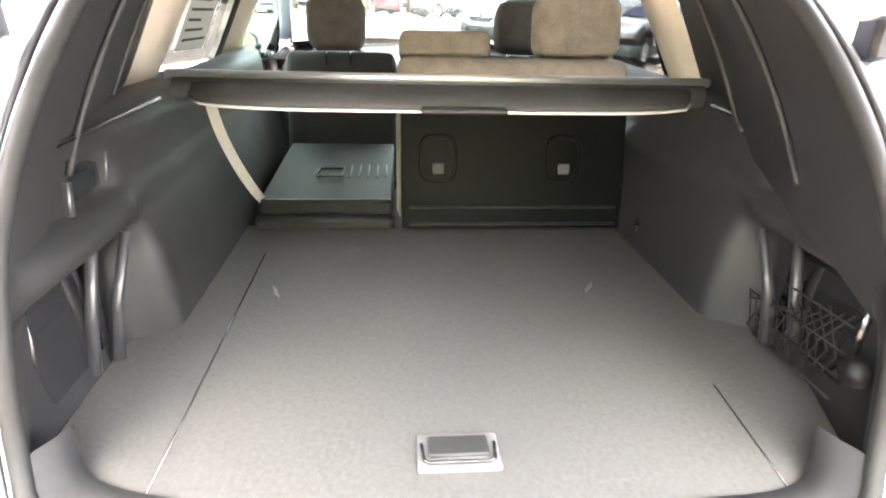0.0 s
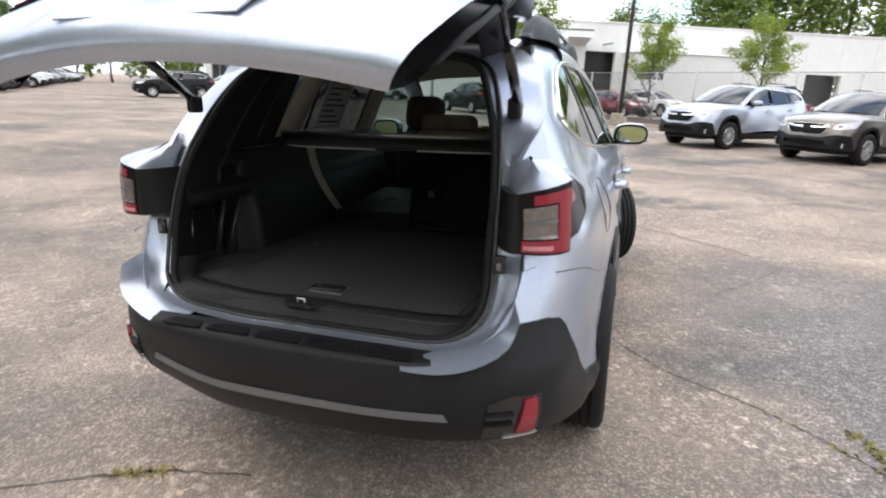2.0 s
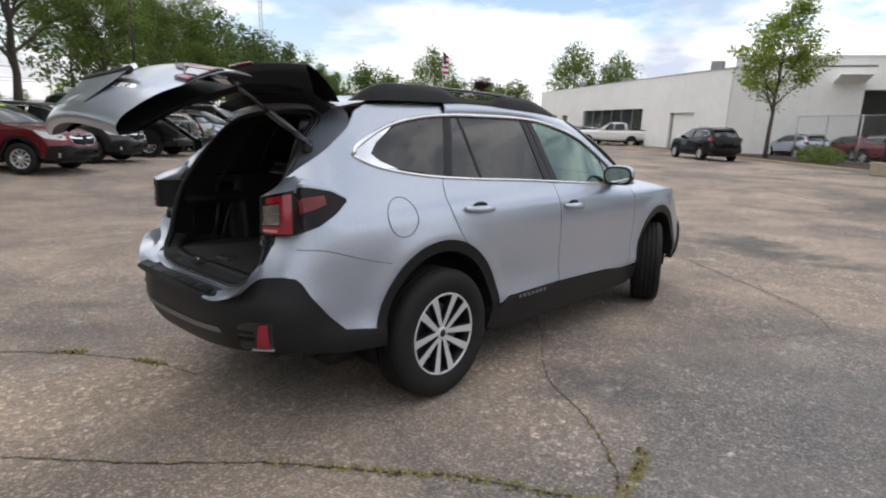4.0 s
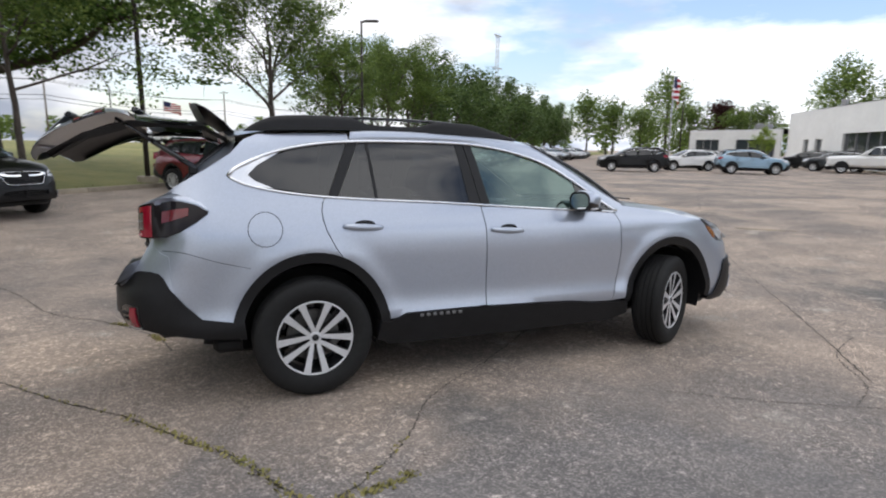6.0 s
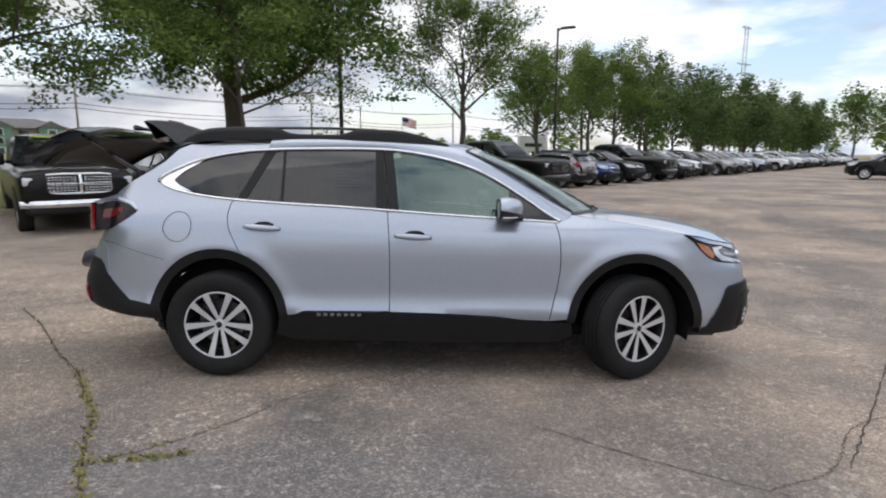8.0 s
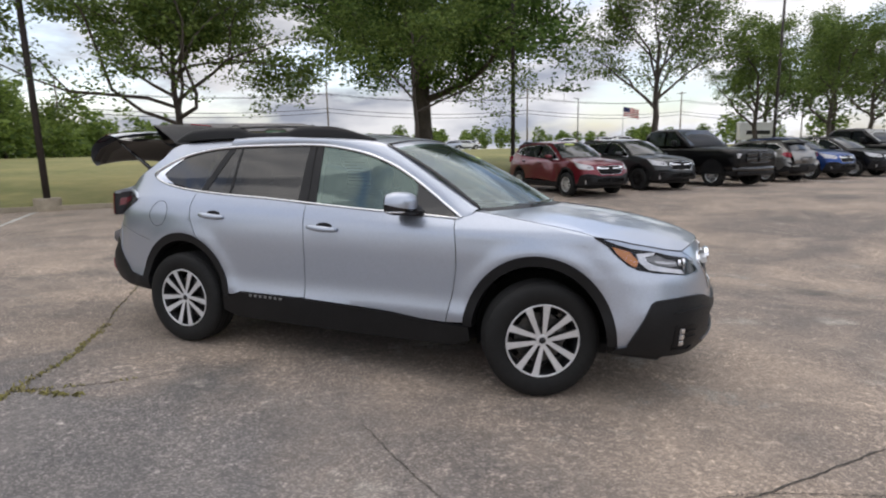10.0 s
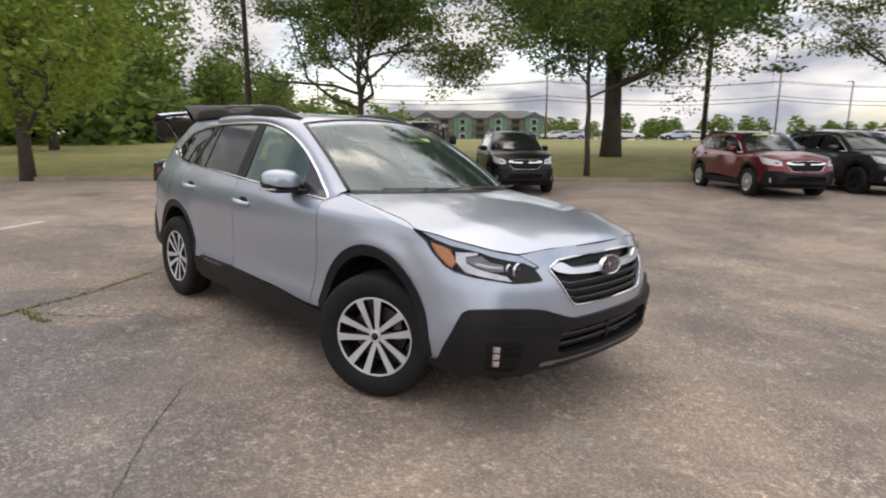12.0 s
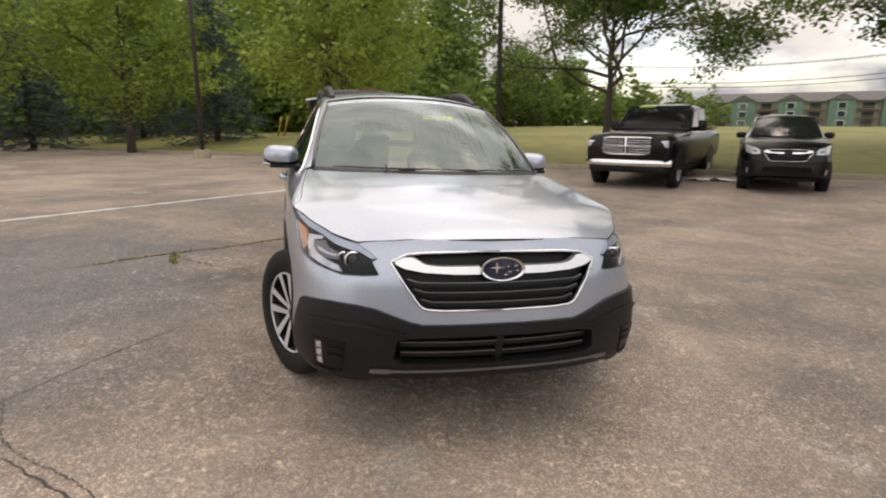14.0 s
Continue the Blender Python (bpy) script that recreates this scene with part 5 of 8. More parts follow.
for sg in (-1, 1):
    # side lining: pocket wall, rolled ledge, wheel bulge
    base = [-0.93, -0.91, -0.89, -0.86, -0.82, -0.77, -0.70, -0.62, -0.54, -0.48, -0.44, -0.42, -0.405, -0.39, -0.375, -0.36, -0.34, -0.30, -0.22, -0.10, 0.05, 0.20, 0.35, 0.55, 0.8, 1.1]
    prof = [(0.70, 0.632, 0.553), (0.80, 0.648, 0.556), (0.90, 0.655, 0.568), (0.955, 0.652, 0.582), (0.972, 0.605, 0.590), (0.985, 0.582, 0.594), (1.003, 0.575, 0.598), (1.02, 0.580, 0.602), (1.03, 0.632, 0.607), (1.045, 0.645, 0.612), (1.10, 0.648, 0.618), (1.118, 0.625, 0.620), (1.16, 0.632, 0.630), (1.175, 0.69, 0.69)]
    rows = []
    for x in base:
        b = sstep(-0.42, -0.35, x)
        row = []
        for z, wp, wb in prof:
            w = wp + (wb - wp) * b + 0.05 * sstep(0.3, 1.1, x)
            xo = float(np.interp(z, [0.70, 0.745, 0.82, 0.95, 1.08, 1.22], [-0.92, -0.89, -0.85, -0.82, -0.77, -0.69])) + 0.012 + (0.05 if sg > 0 and z > 0.74 else 0.0)
            k = sstep(0.0, 0.13, max(x, xo) - xo)
            yo = (0.535 if z < 0.74 else 0.562) - sg * IY
            row.append((max(x, xo), IY + sg * (yo * (1 - k) + w * k), z))
        rows.append(row)
    bm = bmesh.new()
    loft(bm, rows)
    lin = part("side_lining", bm, TRIM, CAR, "dark plastic cargo side lining")
    # pocket with satin ribs, slot with hooks
    bm = bmesh.new()
    box(bm, (-0.56, IY + sg * 0.651, 0.85), (0.20, 0.016, 0.19), 0.006)
    part("pocket", bm, GLOSSBLACK, lin)
    for x0, x1, wb_ in ((-0.535, -0.505, 0.645), (-0.485, -0.425, 0.625)):
        bm = bmesh.new()
        sweep(bm, [(x0, IY + sg * wb_, 0.745), (x0 + 0.02, IY + sg * (wb_ - 0.01), 0.85), (x1, IY + sg * (wb_ - 0.03), 0.968)], [0.015, 0.011, 0.009], 8)
        part("pocket_rib", bm, TRIMGLOSS, lin)
    bm = bmesh.new()
    box(bm, (-0.44, IY + sg * 0.645, 1.066), (0.15, 0.02, 0.052), 0.008)
    hs = part("hook_slot", bm, GLOSSBLACK, lin)
    for hx_, hz_, w_ in ((-0.505, 1.055, 0.014), (-0.375, 1.075, 0.012)):
        bm = bmesh.new()
        box(bm, (hx_, IY + sg * 0.634, hz_), (w_, 0.02, 0.056), 0.003, Matrix.Rotation(radians(14), 4, "Y"))
        part("hook", bm, TRIMGLOSS, hs)
    bm = bmesh.new()
    lathe(bm, [(0.0, 0.012), (0.020, 0.010), (0.024, 0.0)], 16, center=(0.03, IY + sg * 0.565, 0.80))
    part("lining_clip", bm, GLOSSBLACK, lin)
    bm = bmesh.new()
    sweep(bm, [(-0.62, IY + sg * 0.626, 1.138), (-0.55, IY + sg * 0.632, 1.14), (-0.40, IY + sg * 0.622, 1.145), (-0.1, IY + sg * 0.628, 1.15)], 0.006, 6)
    part("lining_joint", bm, GLOSSBLACK, lin)
    # D-pillar and upper linings
    bm = bmesh.new()
    rows = []
    for o in OPEN[24:50]:
        o = Vector(o)
        t = sstep(0.95, 1.5, o.z)
        s_ = skin(at_x(min(0.06 + 0.02 * t, o.x + 0.82)), max(1.16, min(1.50, o.z + 0.02)), 0.05)
        o = Vector((open_at(o, sg).x, o.y, o.z))
        rows.append([(p.x, sg * p.y, p.z) for p in (o + Vector((0.01, 0, 0)), o.lerp(s_, 0.25) + Vector((0.012, -0.004, 0)), o.lerp(s_, 0.30) + Vector((0.012, -0.014, 0)), o.lerp(s_, 0.62) + Vector((0.02, -0.012, 0)), o.lerp(s_, 0.66) + Vector((0.02, -0.002, 0)), s_)])
    loft(bm, rows)
    pl = part("pillar_lining", bm, TRIM, CAR)
    for cut in (2, 3):
        bm = bmesh.new()
        sweep(bm, [Vector(r[cut]) + Vector((-0.004, -sg * 0.004, 0)) for r in rows[3:-6]], 0.006, 6)
        part("lining_rib", bm, TRIM, pl)
    for xa, xb, za, zb, wd in ((0.18, 0.26, 1.15, 1.51, 0.11), (1.10, 1.06, 1.08, 1.51, 0.10)):
        bm = bmesh.new()
        rows = []
        for t in np.linspace(0, 1, 8):
            x, z = xa + (xb - xa) * t, za + (zb - za) * t
            rows.append([(p.x, sg * p.y, p.z) for p in (skin(at_x(x - wd * (1 - 0.25 * t)), z, 0.03), skin(at_x(x - wd * 0.5), z, 0.065), skin(at_x(x + wd * 0.5), z, 0.065), skin(at_x(x + wd * (1 - 0.25 * t)), z, 0.03))])
        loft(bm, rows)
        part("pillar_lining", bm, BEIGE, CAR, "beige pillar lining")
    # belt
bm = bmesh.new()
loft(bm, [[(p[0] - 0.024, p[1], p[2]), (p[0] + 0.024, p[1] - 0.012, p[2])] for p in spline([(0.10, 0.560, 1.14), (0.11, 0.545, 1.04), (0.15, 0.520, 0.93), (0.22, 0.49, 0.82), (0.26, 0.465, 0.775)], 14)])
part("seat_belt", bm, BELT, CAR, "beige seat belt webbing")
# headlining
bm = bmesh.new()
loft(bm, [[(e[0] + 0.08 * (1 - v * v) * sstep(1.0, 1.7, e[0]), e[1] * v * 0.97, e[2] - 0.012 + 0.03 * (1 - abs(v) ** 2.4)) for v in np.linspace(-1, 1, 13)] for e in ROOF_EDGE[16:59]])
part("headlining", bm, BEIGE, CAR, "beige headlining")


def cushion(name, c, s, m, material, parent=CAR, bevel=0.05, label=""):
    bm = bmesh.new()
    box(bm, (0, 0, 0), s, bevel, None, 4)
    bmesh.ops.transform(bm, matrix=Matrix.Translation(c) @ m, verts=bm.verts[:])
    return part(name, bm, material, parent, label, angle=60)


LEAN = Matrix.Rotation(radians(14), 4, "Y")
rs = cushion("rear_seat_back", (0.285, -0.265, 0.975), (0.14, 0.69, 0.48), LEAN, SEATFAB, label="upright grey cloth rear seat back with black plastic rear")
bm = bmesh.new()
box(bm, (0, 0, 0), (0.02, 0.665, 0.44), 0.012, None, 2)
bmesh.ops.transform(bm, matrix=Matrix.Translation((0.207, -0.265, 0.955)) @ LEAN, verts=bm.verts[:])
rp = part("back_cover", bm, BACKPLASTIC, rs)
for zz in (-0.155, -0.205):
    bm = bmesh.new()
    box(bm, (-0.012, 0, zz), (0.012, 0.62, 0.010), 0.004)
    bmesh.ops.transform(bm, matrix=Matrix.Translation((0.207, -0.265, 0.955)) @ LEAN, verts=bm.verts[:])
    part("cover_rib", bm, TRIM, rp)
for y in (-0.04, -0.41):
    ml = Matrix.Translation((0.192, y, 0.945)) @ LEAN
    bm = bmesh.new()
    o_, i_ = [], []
    for w in np.linspace(0, 2 * math.pi, 25)[:-1]:
        k = (abs(math.cos(w)) ** 4 + abs(math.sin(w)) ** 4) ** -0.25
        o_.append((0.0, 0.055 * k * math.cos(w), 0.068 * k * math.sin(w)))
        i_.append((0.0, 0.042 * k * math.cos(w), 0.055 * k * math.sin(w)))
    loft(bm, [[(-0.002, p[1], p[2]) for p in o_], [(-0.008, 0.95 * p[1], 0.95 * p[2]) for p in o_], [(-0.008, p[1], p[2]) for p in i_], [(0.004, p[1], p[2]) for p in i_]], True)
    bmesh.ops.transform(bm, matrix=ml, verts=bm.verts[:])
    fr = part("anchor_frame", bm, BACKPLASTIC, rp)
    bm = bmesh.new()
    box(bm, (-0.006, 0, -0.030), (0.006, 0.034, 0.032), 0.004)
    bmesh.ops.transform(bm, matrix=ml, verts=bm.verts[:])
    part("anchor_label", bm, mat("grey_label", (0.085, 0.085, 0.085), 0.6) if y > -0.1 else bpy.data.materials["grey_label"], fr)
cushion("headrest", (0.385, -0.46, 1.30), (0.13, 0.26, 0.19), LEAN, SEATFAB, rs, 0.06)
cushion("headrest", (0.375, -0.065, 1.235), (0.10, 0.27, 0.085), LEAN, SEATFAB, rs, 0.03)
# folded seat
fs = cushion("folded_seat_back", (0.55, 0.31, 0.765), (0.62, 0.40, 0.10), Matrix.Rotation(radians(-3), 4, "Y"), SEATDARK, label="folded rear seat back with ribbed black plastic cover")
bm = bmesh.new()
box(bm, (0.53, 0.29, 0.815), (0.60, 0.40, 0.016), 0.008, Matrix.Rotation(radians(-3), 4, "Y"))
fcov = part("back_cover", bm, BACKPLASTIC, fs)
for k in range(5):
    bm = bmesh.new()
    box(bm, (0.52, 0.115 + 0.030 * k, 0.823), (0.22, 0.006, 0.004), 0.002)
    part("cover_rib", bm, TRIM, fcov)
bm = bmesh.new()
o_ = [(0.46 + 0.05 * math.copysign(abs(math.cos(w)) ** 0.2, math.cos(w)), 0.30 + 0.042 * math.copysign(abs(math.sin(w)) ** 0.2, math.sin(w)), 0.826) for w in np.linspace(0, 2 * math.pi, 25)]
sweep(bm, o_, 0.0035, 6, False)
part("cover_latch", bm, TRIM, fcov)
for c_, s_ in (((0.225, 0.29, 0.785), (0.03, 0.40, 0.05)), ((0.195, 0.29, 0.748), (0.05, 0.41, 0.04))):
    bm = bmesh.new()
    box(bm, c_, s_, 0.01)
    part("cover_flap", bm, TRIM, fcov)
# front seats
for y in (-0.45, 0.32):
    st = cushion("front_seat", (1.22, y, 0.86), (0.16, 0.48, 0.58), Matrix.Rotation(radians(16), 4, "Y"), SEATDARK, label="dark front seat with grey headrest")
    cushion("headrest", (1.09, y, 1.27), (0.15, 0.24, 0.21), Matrix.Rotation(radians(12), 4, "Y"), SEATGREY, st, 0.072)
    cushion("seat_cushion", (1.5, y, 0.58), (0.52, 0.50, 0.16), Matrix.Identity(4), SEATDARK, st, 0.05)
    for dy in (-0.05, 0.05):
        bm = bmesh.new()
        sweep(bm, [(1.12, y + dy, 1.08), (1.095, y + dy, 1.22)], 0.006, 8)
        part("headrest_post", bm, CHROME, st)
# dashboard, wheel, mirror
bm = bmesh.new()
loft(bm, [[(x, y, z - 0.03 * abs(y)) for y in np.linspace(-0.72, 0.72, 15)] for x, z in ((1.95, 0.75), (1.93, 0.95), (1.97, 1.02), (2.1, 1.05), (2.35, 1.07), (2.58, 1.10))])
part("dashboard", bm, TRIM, CAR)
bm = bmesh.new()
ringp = [Vector((0, 0.185 * math.cos(w), 0.185 * math.sin(w))) for w in np.linspace(0, 2 * math.pi, 33)]
sweep(bm, ringp, 0.016, 8, False)
box(bm, (0.01, 0, 0), (0.05, 0.16, 0.10), 0.03, None, 2)
for w in (0.0, math.pi, -math.pi / 2):
    sweep(bm, [(0, 0, 0), (0, 0.18 * math.cos(w), 0.18 * math.sin(w))], 0.014, 6)
bmesh.ops.transform(bm, matrix=Matrix.Translation((1.78, 0.38, 0.98)) @ Matrix.Rotation(radians(-22), 4, "Y"), verts=bm.verts[:])
part("steering_wheel", bm, TRIM, CAR)
bm = bmesh.new()
box(bm, (1.80, 0, 1.43), (0.03, 0.24, 0.065), 0.02, None, 3)
sweep(bm, [(1.81, 0, 1.45), (1.87, 0, 1.50)], 0.010, 8)
rv = part("interior_mirror", bm, GLOSSBLACK, CAR)
bm = bmesh.new()
box(bm, (1.784, 0, 1.43), (0.003, 0.215, 0.048), 0.001)
part("mirror_glass", bm, MIRROR, rv)
# load cover
bm = bmesh.new()
sweep(bm, [(-0.115, IY - 0.585, 1.173), (-0.115, IY + 0.585, 1.173)], 0.026, 12)
lc = part("load_cover", bm, GREYTRIM, CAR, "retracted dark grey load cover")
bm = bmesh.new()
ys = np.linspace(-0.555, 0.555, 25)
lip = [(-0.135 - 0.135 * (1 - abs(y / 0.555) ** 5) ** 0.6, IY + y, 1.168) for y in ys]
loft(bm, [[(-0.12, IY + y, 1.193) for y in ys], [(0.5 * (-0.12 + p[0]), IY + y, 1.188) for p, y in zip(lip, ys)], [(p[0], p[1], 1.172) for p in lip], [(p[0] + 0.004, p[1], 1.158) for p in lip]])
part("cover_sheet", bm, CARPET, lc)
bm = bmesh.new()
sweep(bm, [(p[0], p[1], 1.158) for p in lip], 0.0032, 6)
part("cover_piping", bm, mat("light_grey_piping", (0.45, 0.45, 0.45), 0.6), lc)
bm = bmesh.new()
box(bm, (-0.274, IY - 0.02, 1.162), (0.03, 0.17, 0.012), 0.004)
part("cover_tab", bm, TRIM, lc)
bm = bmesh.new()
sweep(bm, [(-0.112, IY - 0.60, 1.203), (-0.112, IY + 0.60, 1.203)], 0.010, 8)
part("cover_rail", bm, SATIN, lc)
# cargo net on the right lining
bm = bmesh.new()
for k in range(10):
    a = -0.66 + 0.022 * k
    sweep(bm, [(a, -0.655, 0.91 - 0.01 * k), (a + 0.05, -0.650, 0.83), (a + 0.03, -0.655, 0.75)], 0.0016, 4)
    sweep(bm, [(a + 0.05, -0.653, 0.90 - 0.01 * k), (a, -0.648, 0.83), (a + 0.04, -0.655, 0.75)], 0.0016, 4)
for z in (0.755, 0.80, 0.845, 0.895):
    sweep(bm, [(-0.67, -0.650, z), (-0.44, -0.660, z - 0.015)], 0.0022, 4)
part("cargo_net", bm, RUBBER, CAR, "black cargo net on the side pocket")
bm = bmesh.new()
lathe(bm, [(0.0, 0.02), (0.022, 0.018), (0.026, 0.0)], 16, center=(-0.70, -0.655, 0.83))
part("net_knob", bm, CLAD, CAR)
# window sticker on the far rear door pane
panel("window_sticker", X((0.47, 1.20), (0.76, 1.19), (0.76, 1.45), (0.47, 1.45)), PAPER, 1, CAR, d=0.014, depth=0.0)
for k in range(7):
    panel("sticker_print", X((0.50, 1.225 + 0.03 * k), (0.73 - 0.05 * (k % 3), 1.222 + 0.03 * k), (0.73 - 0.05 * (k % 3), 1.23 + 0.03 * k), (0.50, 1.233 + 0.03 * k)), TRIM, 1, CAR, d=0.016, depth=0.0)


# ---- ground ----
LOT = radians(46)
LU, LN = Vector((math.cos(LOT), math.sin(LOT), 0)), Vector((math.sin(LOT), -math.cos(LOT), 0))


def ground_z(x, y):
    """The lot falls gently towards a drain beside the wagon."""
    r = math.hypot(x - 1.3, y + 0.3)
    local = -0.0152 * x - 0.037 * y
    t = sstep(4.5, 15.0, r)
    return local * (1 - t) + 0.10 * t


def lot(u, n, dz=0.0):
    """A place on the lot by the distance along the kerb and out from it."""
    p = LU * u + LN * n
    return Vector((p.x, p.y, ground_z(p.x, p.y) + dz))


def lawn_z(x, y):
    """The lawn rises behind its kerb."""
    n = LN.x * x + LN.y * y
    return 0.20 + 0.5 * sstep(12.8, 18.0, -n) + 0.02 * max(0.0, min(-n, 60.0) - 18.0)


def stand(p, turn=0.0):
    """A pose at a place, turned about the upright."""
    return Matrix.Translation(p) @ Matrix.Rotation(radians(turn), 4, "Z")


def asphalt_material():
    """Weathered asphalt: pale worn aggregate, brown dust, dark sealed patches."""
    m = bpy.data.materials.new("weathered_asphalt")
    m.use_nodes = True
    t = m.node_tree
    p = t.nodes["Principled BSDF"]
    p.inputs["Roughness"].default_value = 0.9
    co = t.nodes.new("ShaderNodeTexCoord")

    def noise_node(scale, detail, rough=0.6, dist=0.0):
        n = t.nodes.new("ShaderNodeTexNoise")
        n.inputs["Scale"].default_value, n.inputs["Detail"].default_value, n.inputs["Roughness"].default_value = scale, detail, rough
        n.inputs["Distortion"].default_value = dist
        t.links.new(co.outputs["Object"], n.inputs["Vector"])
        return n.outputs["Fac"]

    def ramp(src, a, b):
        r = t.nodes.new("ShaderNodeMapRange")
        r.inputs["From Min"].default_value, r.inputs["From Max"].default_value = a, b
        t.links.new(src, r.inputs["Value"])
        return r.outputs[0]

    def mix(fac, a, b, kind="MIX"):
        x = t.nodes.new("ShaderNodeMix")
        x.data_type, x.blend_type = "RGBA", kind
        t.links.new(fac, x.inputs["Factor"])
        for key, v in (("A", a), ("B", b)):
            if isinstance(v, tuple):
                x.inputs[key].default_value = (*v, 1)
            else:
                t.links.new(v, x.inputs[key])
        return x.outputs["Result"]
    vor = t.nodes.new("ShaderNodeTexVoronoi")
    vor.inputs["Scale"].default_value = 120.0
    t.links.new(co.outputs["Object"], vor.inputs["Vector"])
    stone = t.nodes.new("ShaderNodeSeparateColor")
    t.links.new(vor.outputs["Color"], stone.inputs[0])
    base = mix(ramp(noise_node(0.42, 4, 0.6, 0.6), 0.40, 0.62), (0.190, 0.165, 0.146), (0.345, 0.281, 0.227))
    base = mix(ramp(noise_node(0.23, 5, 0.65, 0.4), 0.57, 0.66), base, (0.125, 0.116, 0.107))
    base = mix(ramp(noise_node(1.7, 5, 0.7, 0.3), 0.60, 0.70), base, (0.34, 0.31, 0.27))
    # a paler tan grows towards the lawn kerb, broken up by noise
    way = t.nodes.new("ShaderNodeVectorMath")
    way.operation = "DOT_PRODUCT"
    way.inputs[1].default_value = tuple(-LN)
    t.links.new(co.outputs["Object"], way.inputs[0])
    near = ramp(way.outputs["Value"], 1.5, 11.0)
    kerb_tan = t.nodes.new("ShaderNodeMath")
    kerb_tan.operation = "MULTIPLY"
    t.links.new(near, kerb_tan.inputs[0])
    t.links.new(ramp(noise_node(0.35, 5, 0.7, 0.8), 0.30, 0.62), kerb_tan.inputs[1])
    base = mix(kerb_tan.outputs[0], base, (0.37, 0.300, 0.245))
    # an old sealed patch with ragged edges beside the wagon
    flat = t.nodes.new("ShaderNodeMapping")
    flat.vector_type = "POINT"
    flat.inputs["Location"].default_value = (-0.28, 1.9, 0)
    flat.inputs["Scale"].default_value = (0.42, 0.66, 0)
    t.links.new(co.outputs["Object"], flat.inputs["Vector"])
    far = t.nodes.new("ShaderNodeVectorMath")
    far.operation = "LENGTH"
    t.links.new(flat.outputs[0], far.inputs[0])
    ragged = t.nodes.new("ShaderNodeMath")
    ragged.operation = "MULTIPLY_ADD"
    ragged.inputs[1].default_value = 1.6
    t.links.new(noise_node(0.7, 6, 0.7, 0.6), ragged.inputs[0])
    t.links.new(far.outputs["Value"], ragged.inputs[2])
    base = mix(ramp(ragged.outputs[0], 2.05, 1.35), base, (0.168, 0.158, 0.153))
    worn = ramp(noise_node(0.8, 6, 0.7, 0.5), 0.38, 0.62)
    strong = mix(ramp(stone.outputs[0], 0.55, 1.0), (0.74, 0.73, 0.73), (1.85, 1.80, 1.77))
    weak = mix(ramp(stone.outputs[0], 0.40, 1.0), (0.88, 0.87, 0.87), (1.32, 1.31, 1.30))
    speck = mix(worn, strong, weak)
    one = t.nodes.new("ShaderNodeValue")
    one.outputs[0].default_value = 1.0
    col = mix(one.outputs[0], base, speck, "MULTIPLY")
    fine = mix(ramp(noise_node(28.0, 6, 0.75), 0.35, 0.68), (0.82, 0.82, 0.82), (1.2, 1.2, 1.2))
    col = mix(one.outputs[0], col, fine, "MULTIPLY")
    blot = mix(ramp(noise_node(1.15, 5, 0.72, 0.8), 0.36, 0.66), (0.86, 0.87, 0.88), (1.20, 1.18, 1.15))
    col = mix(one.outputs[0], col, blot, "MULTIPLY")
    flecks = mix(ramp(noise_node(13.0, 6, 0.8), 0.57, 0.64), (0.94, 0.94, 0.94), (1.55, 1.52, 1.48))
    col = mix(one.outputs[0], col, flecks, "MULTIPLY")
    big = t.nodes.new("ShaderNodeTexVoronoi")
    big.inputs["Scale"].default_value = 42.0
    t.links.new(co.outputs["Object"], big.inputs["Vector"])
    bigc = t.nodes.new("ShaderNodeSeparateColor")
    t.links.new(big.outputs["Color"], bigc.inputs[0])
    pale = mix(ramp(bigc.outputs[0], 0.80, 0.90), (0.97, 0.97, 0.97), (1.60, 1.57, 1.54))
    pale = mix(ramp(noise_node(0.55, 5, 0.7, 0.5), 0.46, 0.60), (1, 1, 1), pale)
    col = mix(one.outputs[0], col, pale, "MULTIPLY")
    pits = mix(ramp(noise_node(9.0, 5, 0.7), 0.60, 0.72), (1, 1, 1), (0.72, 0.71, 0.70))
    col = mix(one.outputs[0], col, pits, "MULTIPLY")
    t.links.new(col, p.inputs["Base Color"])
    bp = t.nodes.new("ShaderNodeBump")
    bp.inputs["Strength"].default_value, bp.inputs["Distance"].default_value = 0.4, 0.008
    t.links.new(vor.outputs["Distance"], bp.inputs["Height"])
    bp2 = t.nodes.new("ShaderNodeBump")
    bp2.inputs["Strength"].default_value, bp2.inputs["Distance"].default_value = 0.5, 0.03
    t.links.new(noise_node(6.0, 6, 0.7), bp2.inputs["Height"])
    t.links.new(bp.outputs[0], bp2.inputs["Normal"])
    t.links.new(bp2.outputs[0], p.inputs["Normal"])
    return m


ASPHALT = asphalt_material()
GRASSGROUND = mat("mown_grass", (0.12, 0.135, 0.034), 0.95, 0, 0.4, 1.2, 0.9, 30, color2=(0.28, 0.25, 0.09))
CONCRETE = mat("old_concrete", (0.34, 0.29, 0.22), 0.9, 0, 0.25, 6, 0.5, 60, obj_random=0.10)
MULCH = mat("bark_mulch", (0.045, 0.028, 0.020), 0.95, 0, 0.5, 12, 1.0, 40)
LINEPAINT = mat("worn_white_line_paint", (0.40, 0.38, 0.35), 0.8, 0, 0.0, 14, 0.4, 90, color2=(0.66, 0.64, 0.60))
CRACK = mat("open_crack", (0.070, 0.062, 0.054), 1.0, 0, 0.3, 30)
WEED = mat("crack_weeds", (0.15, 0.15, 0.04), 0.9, 0, 0.0, 20, color2=(0.30, 0.25, 0.09))

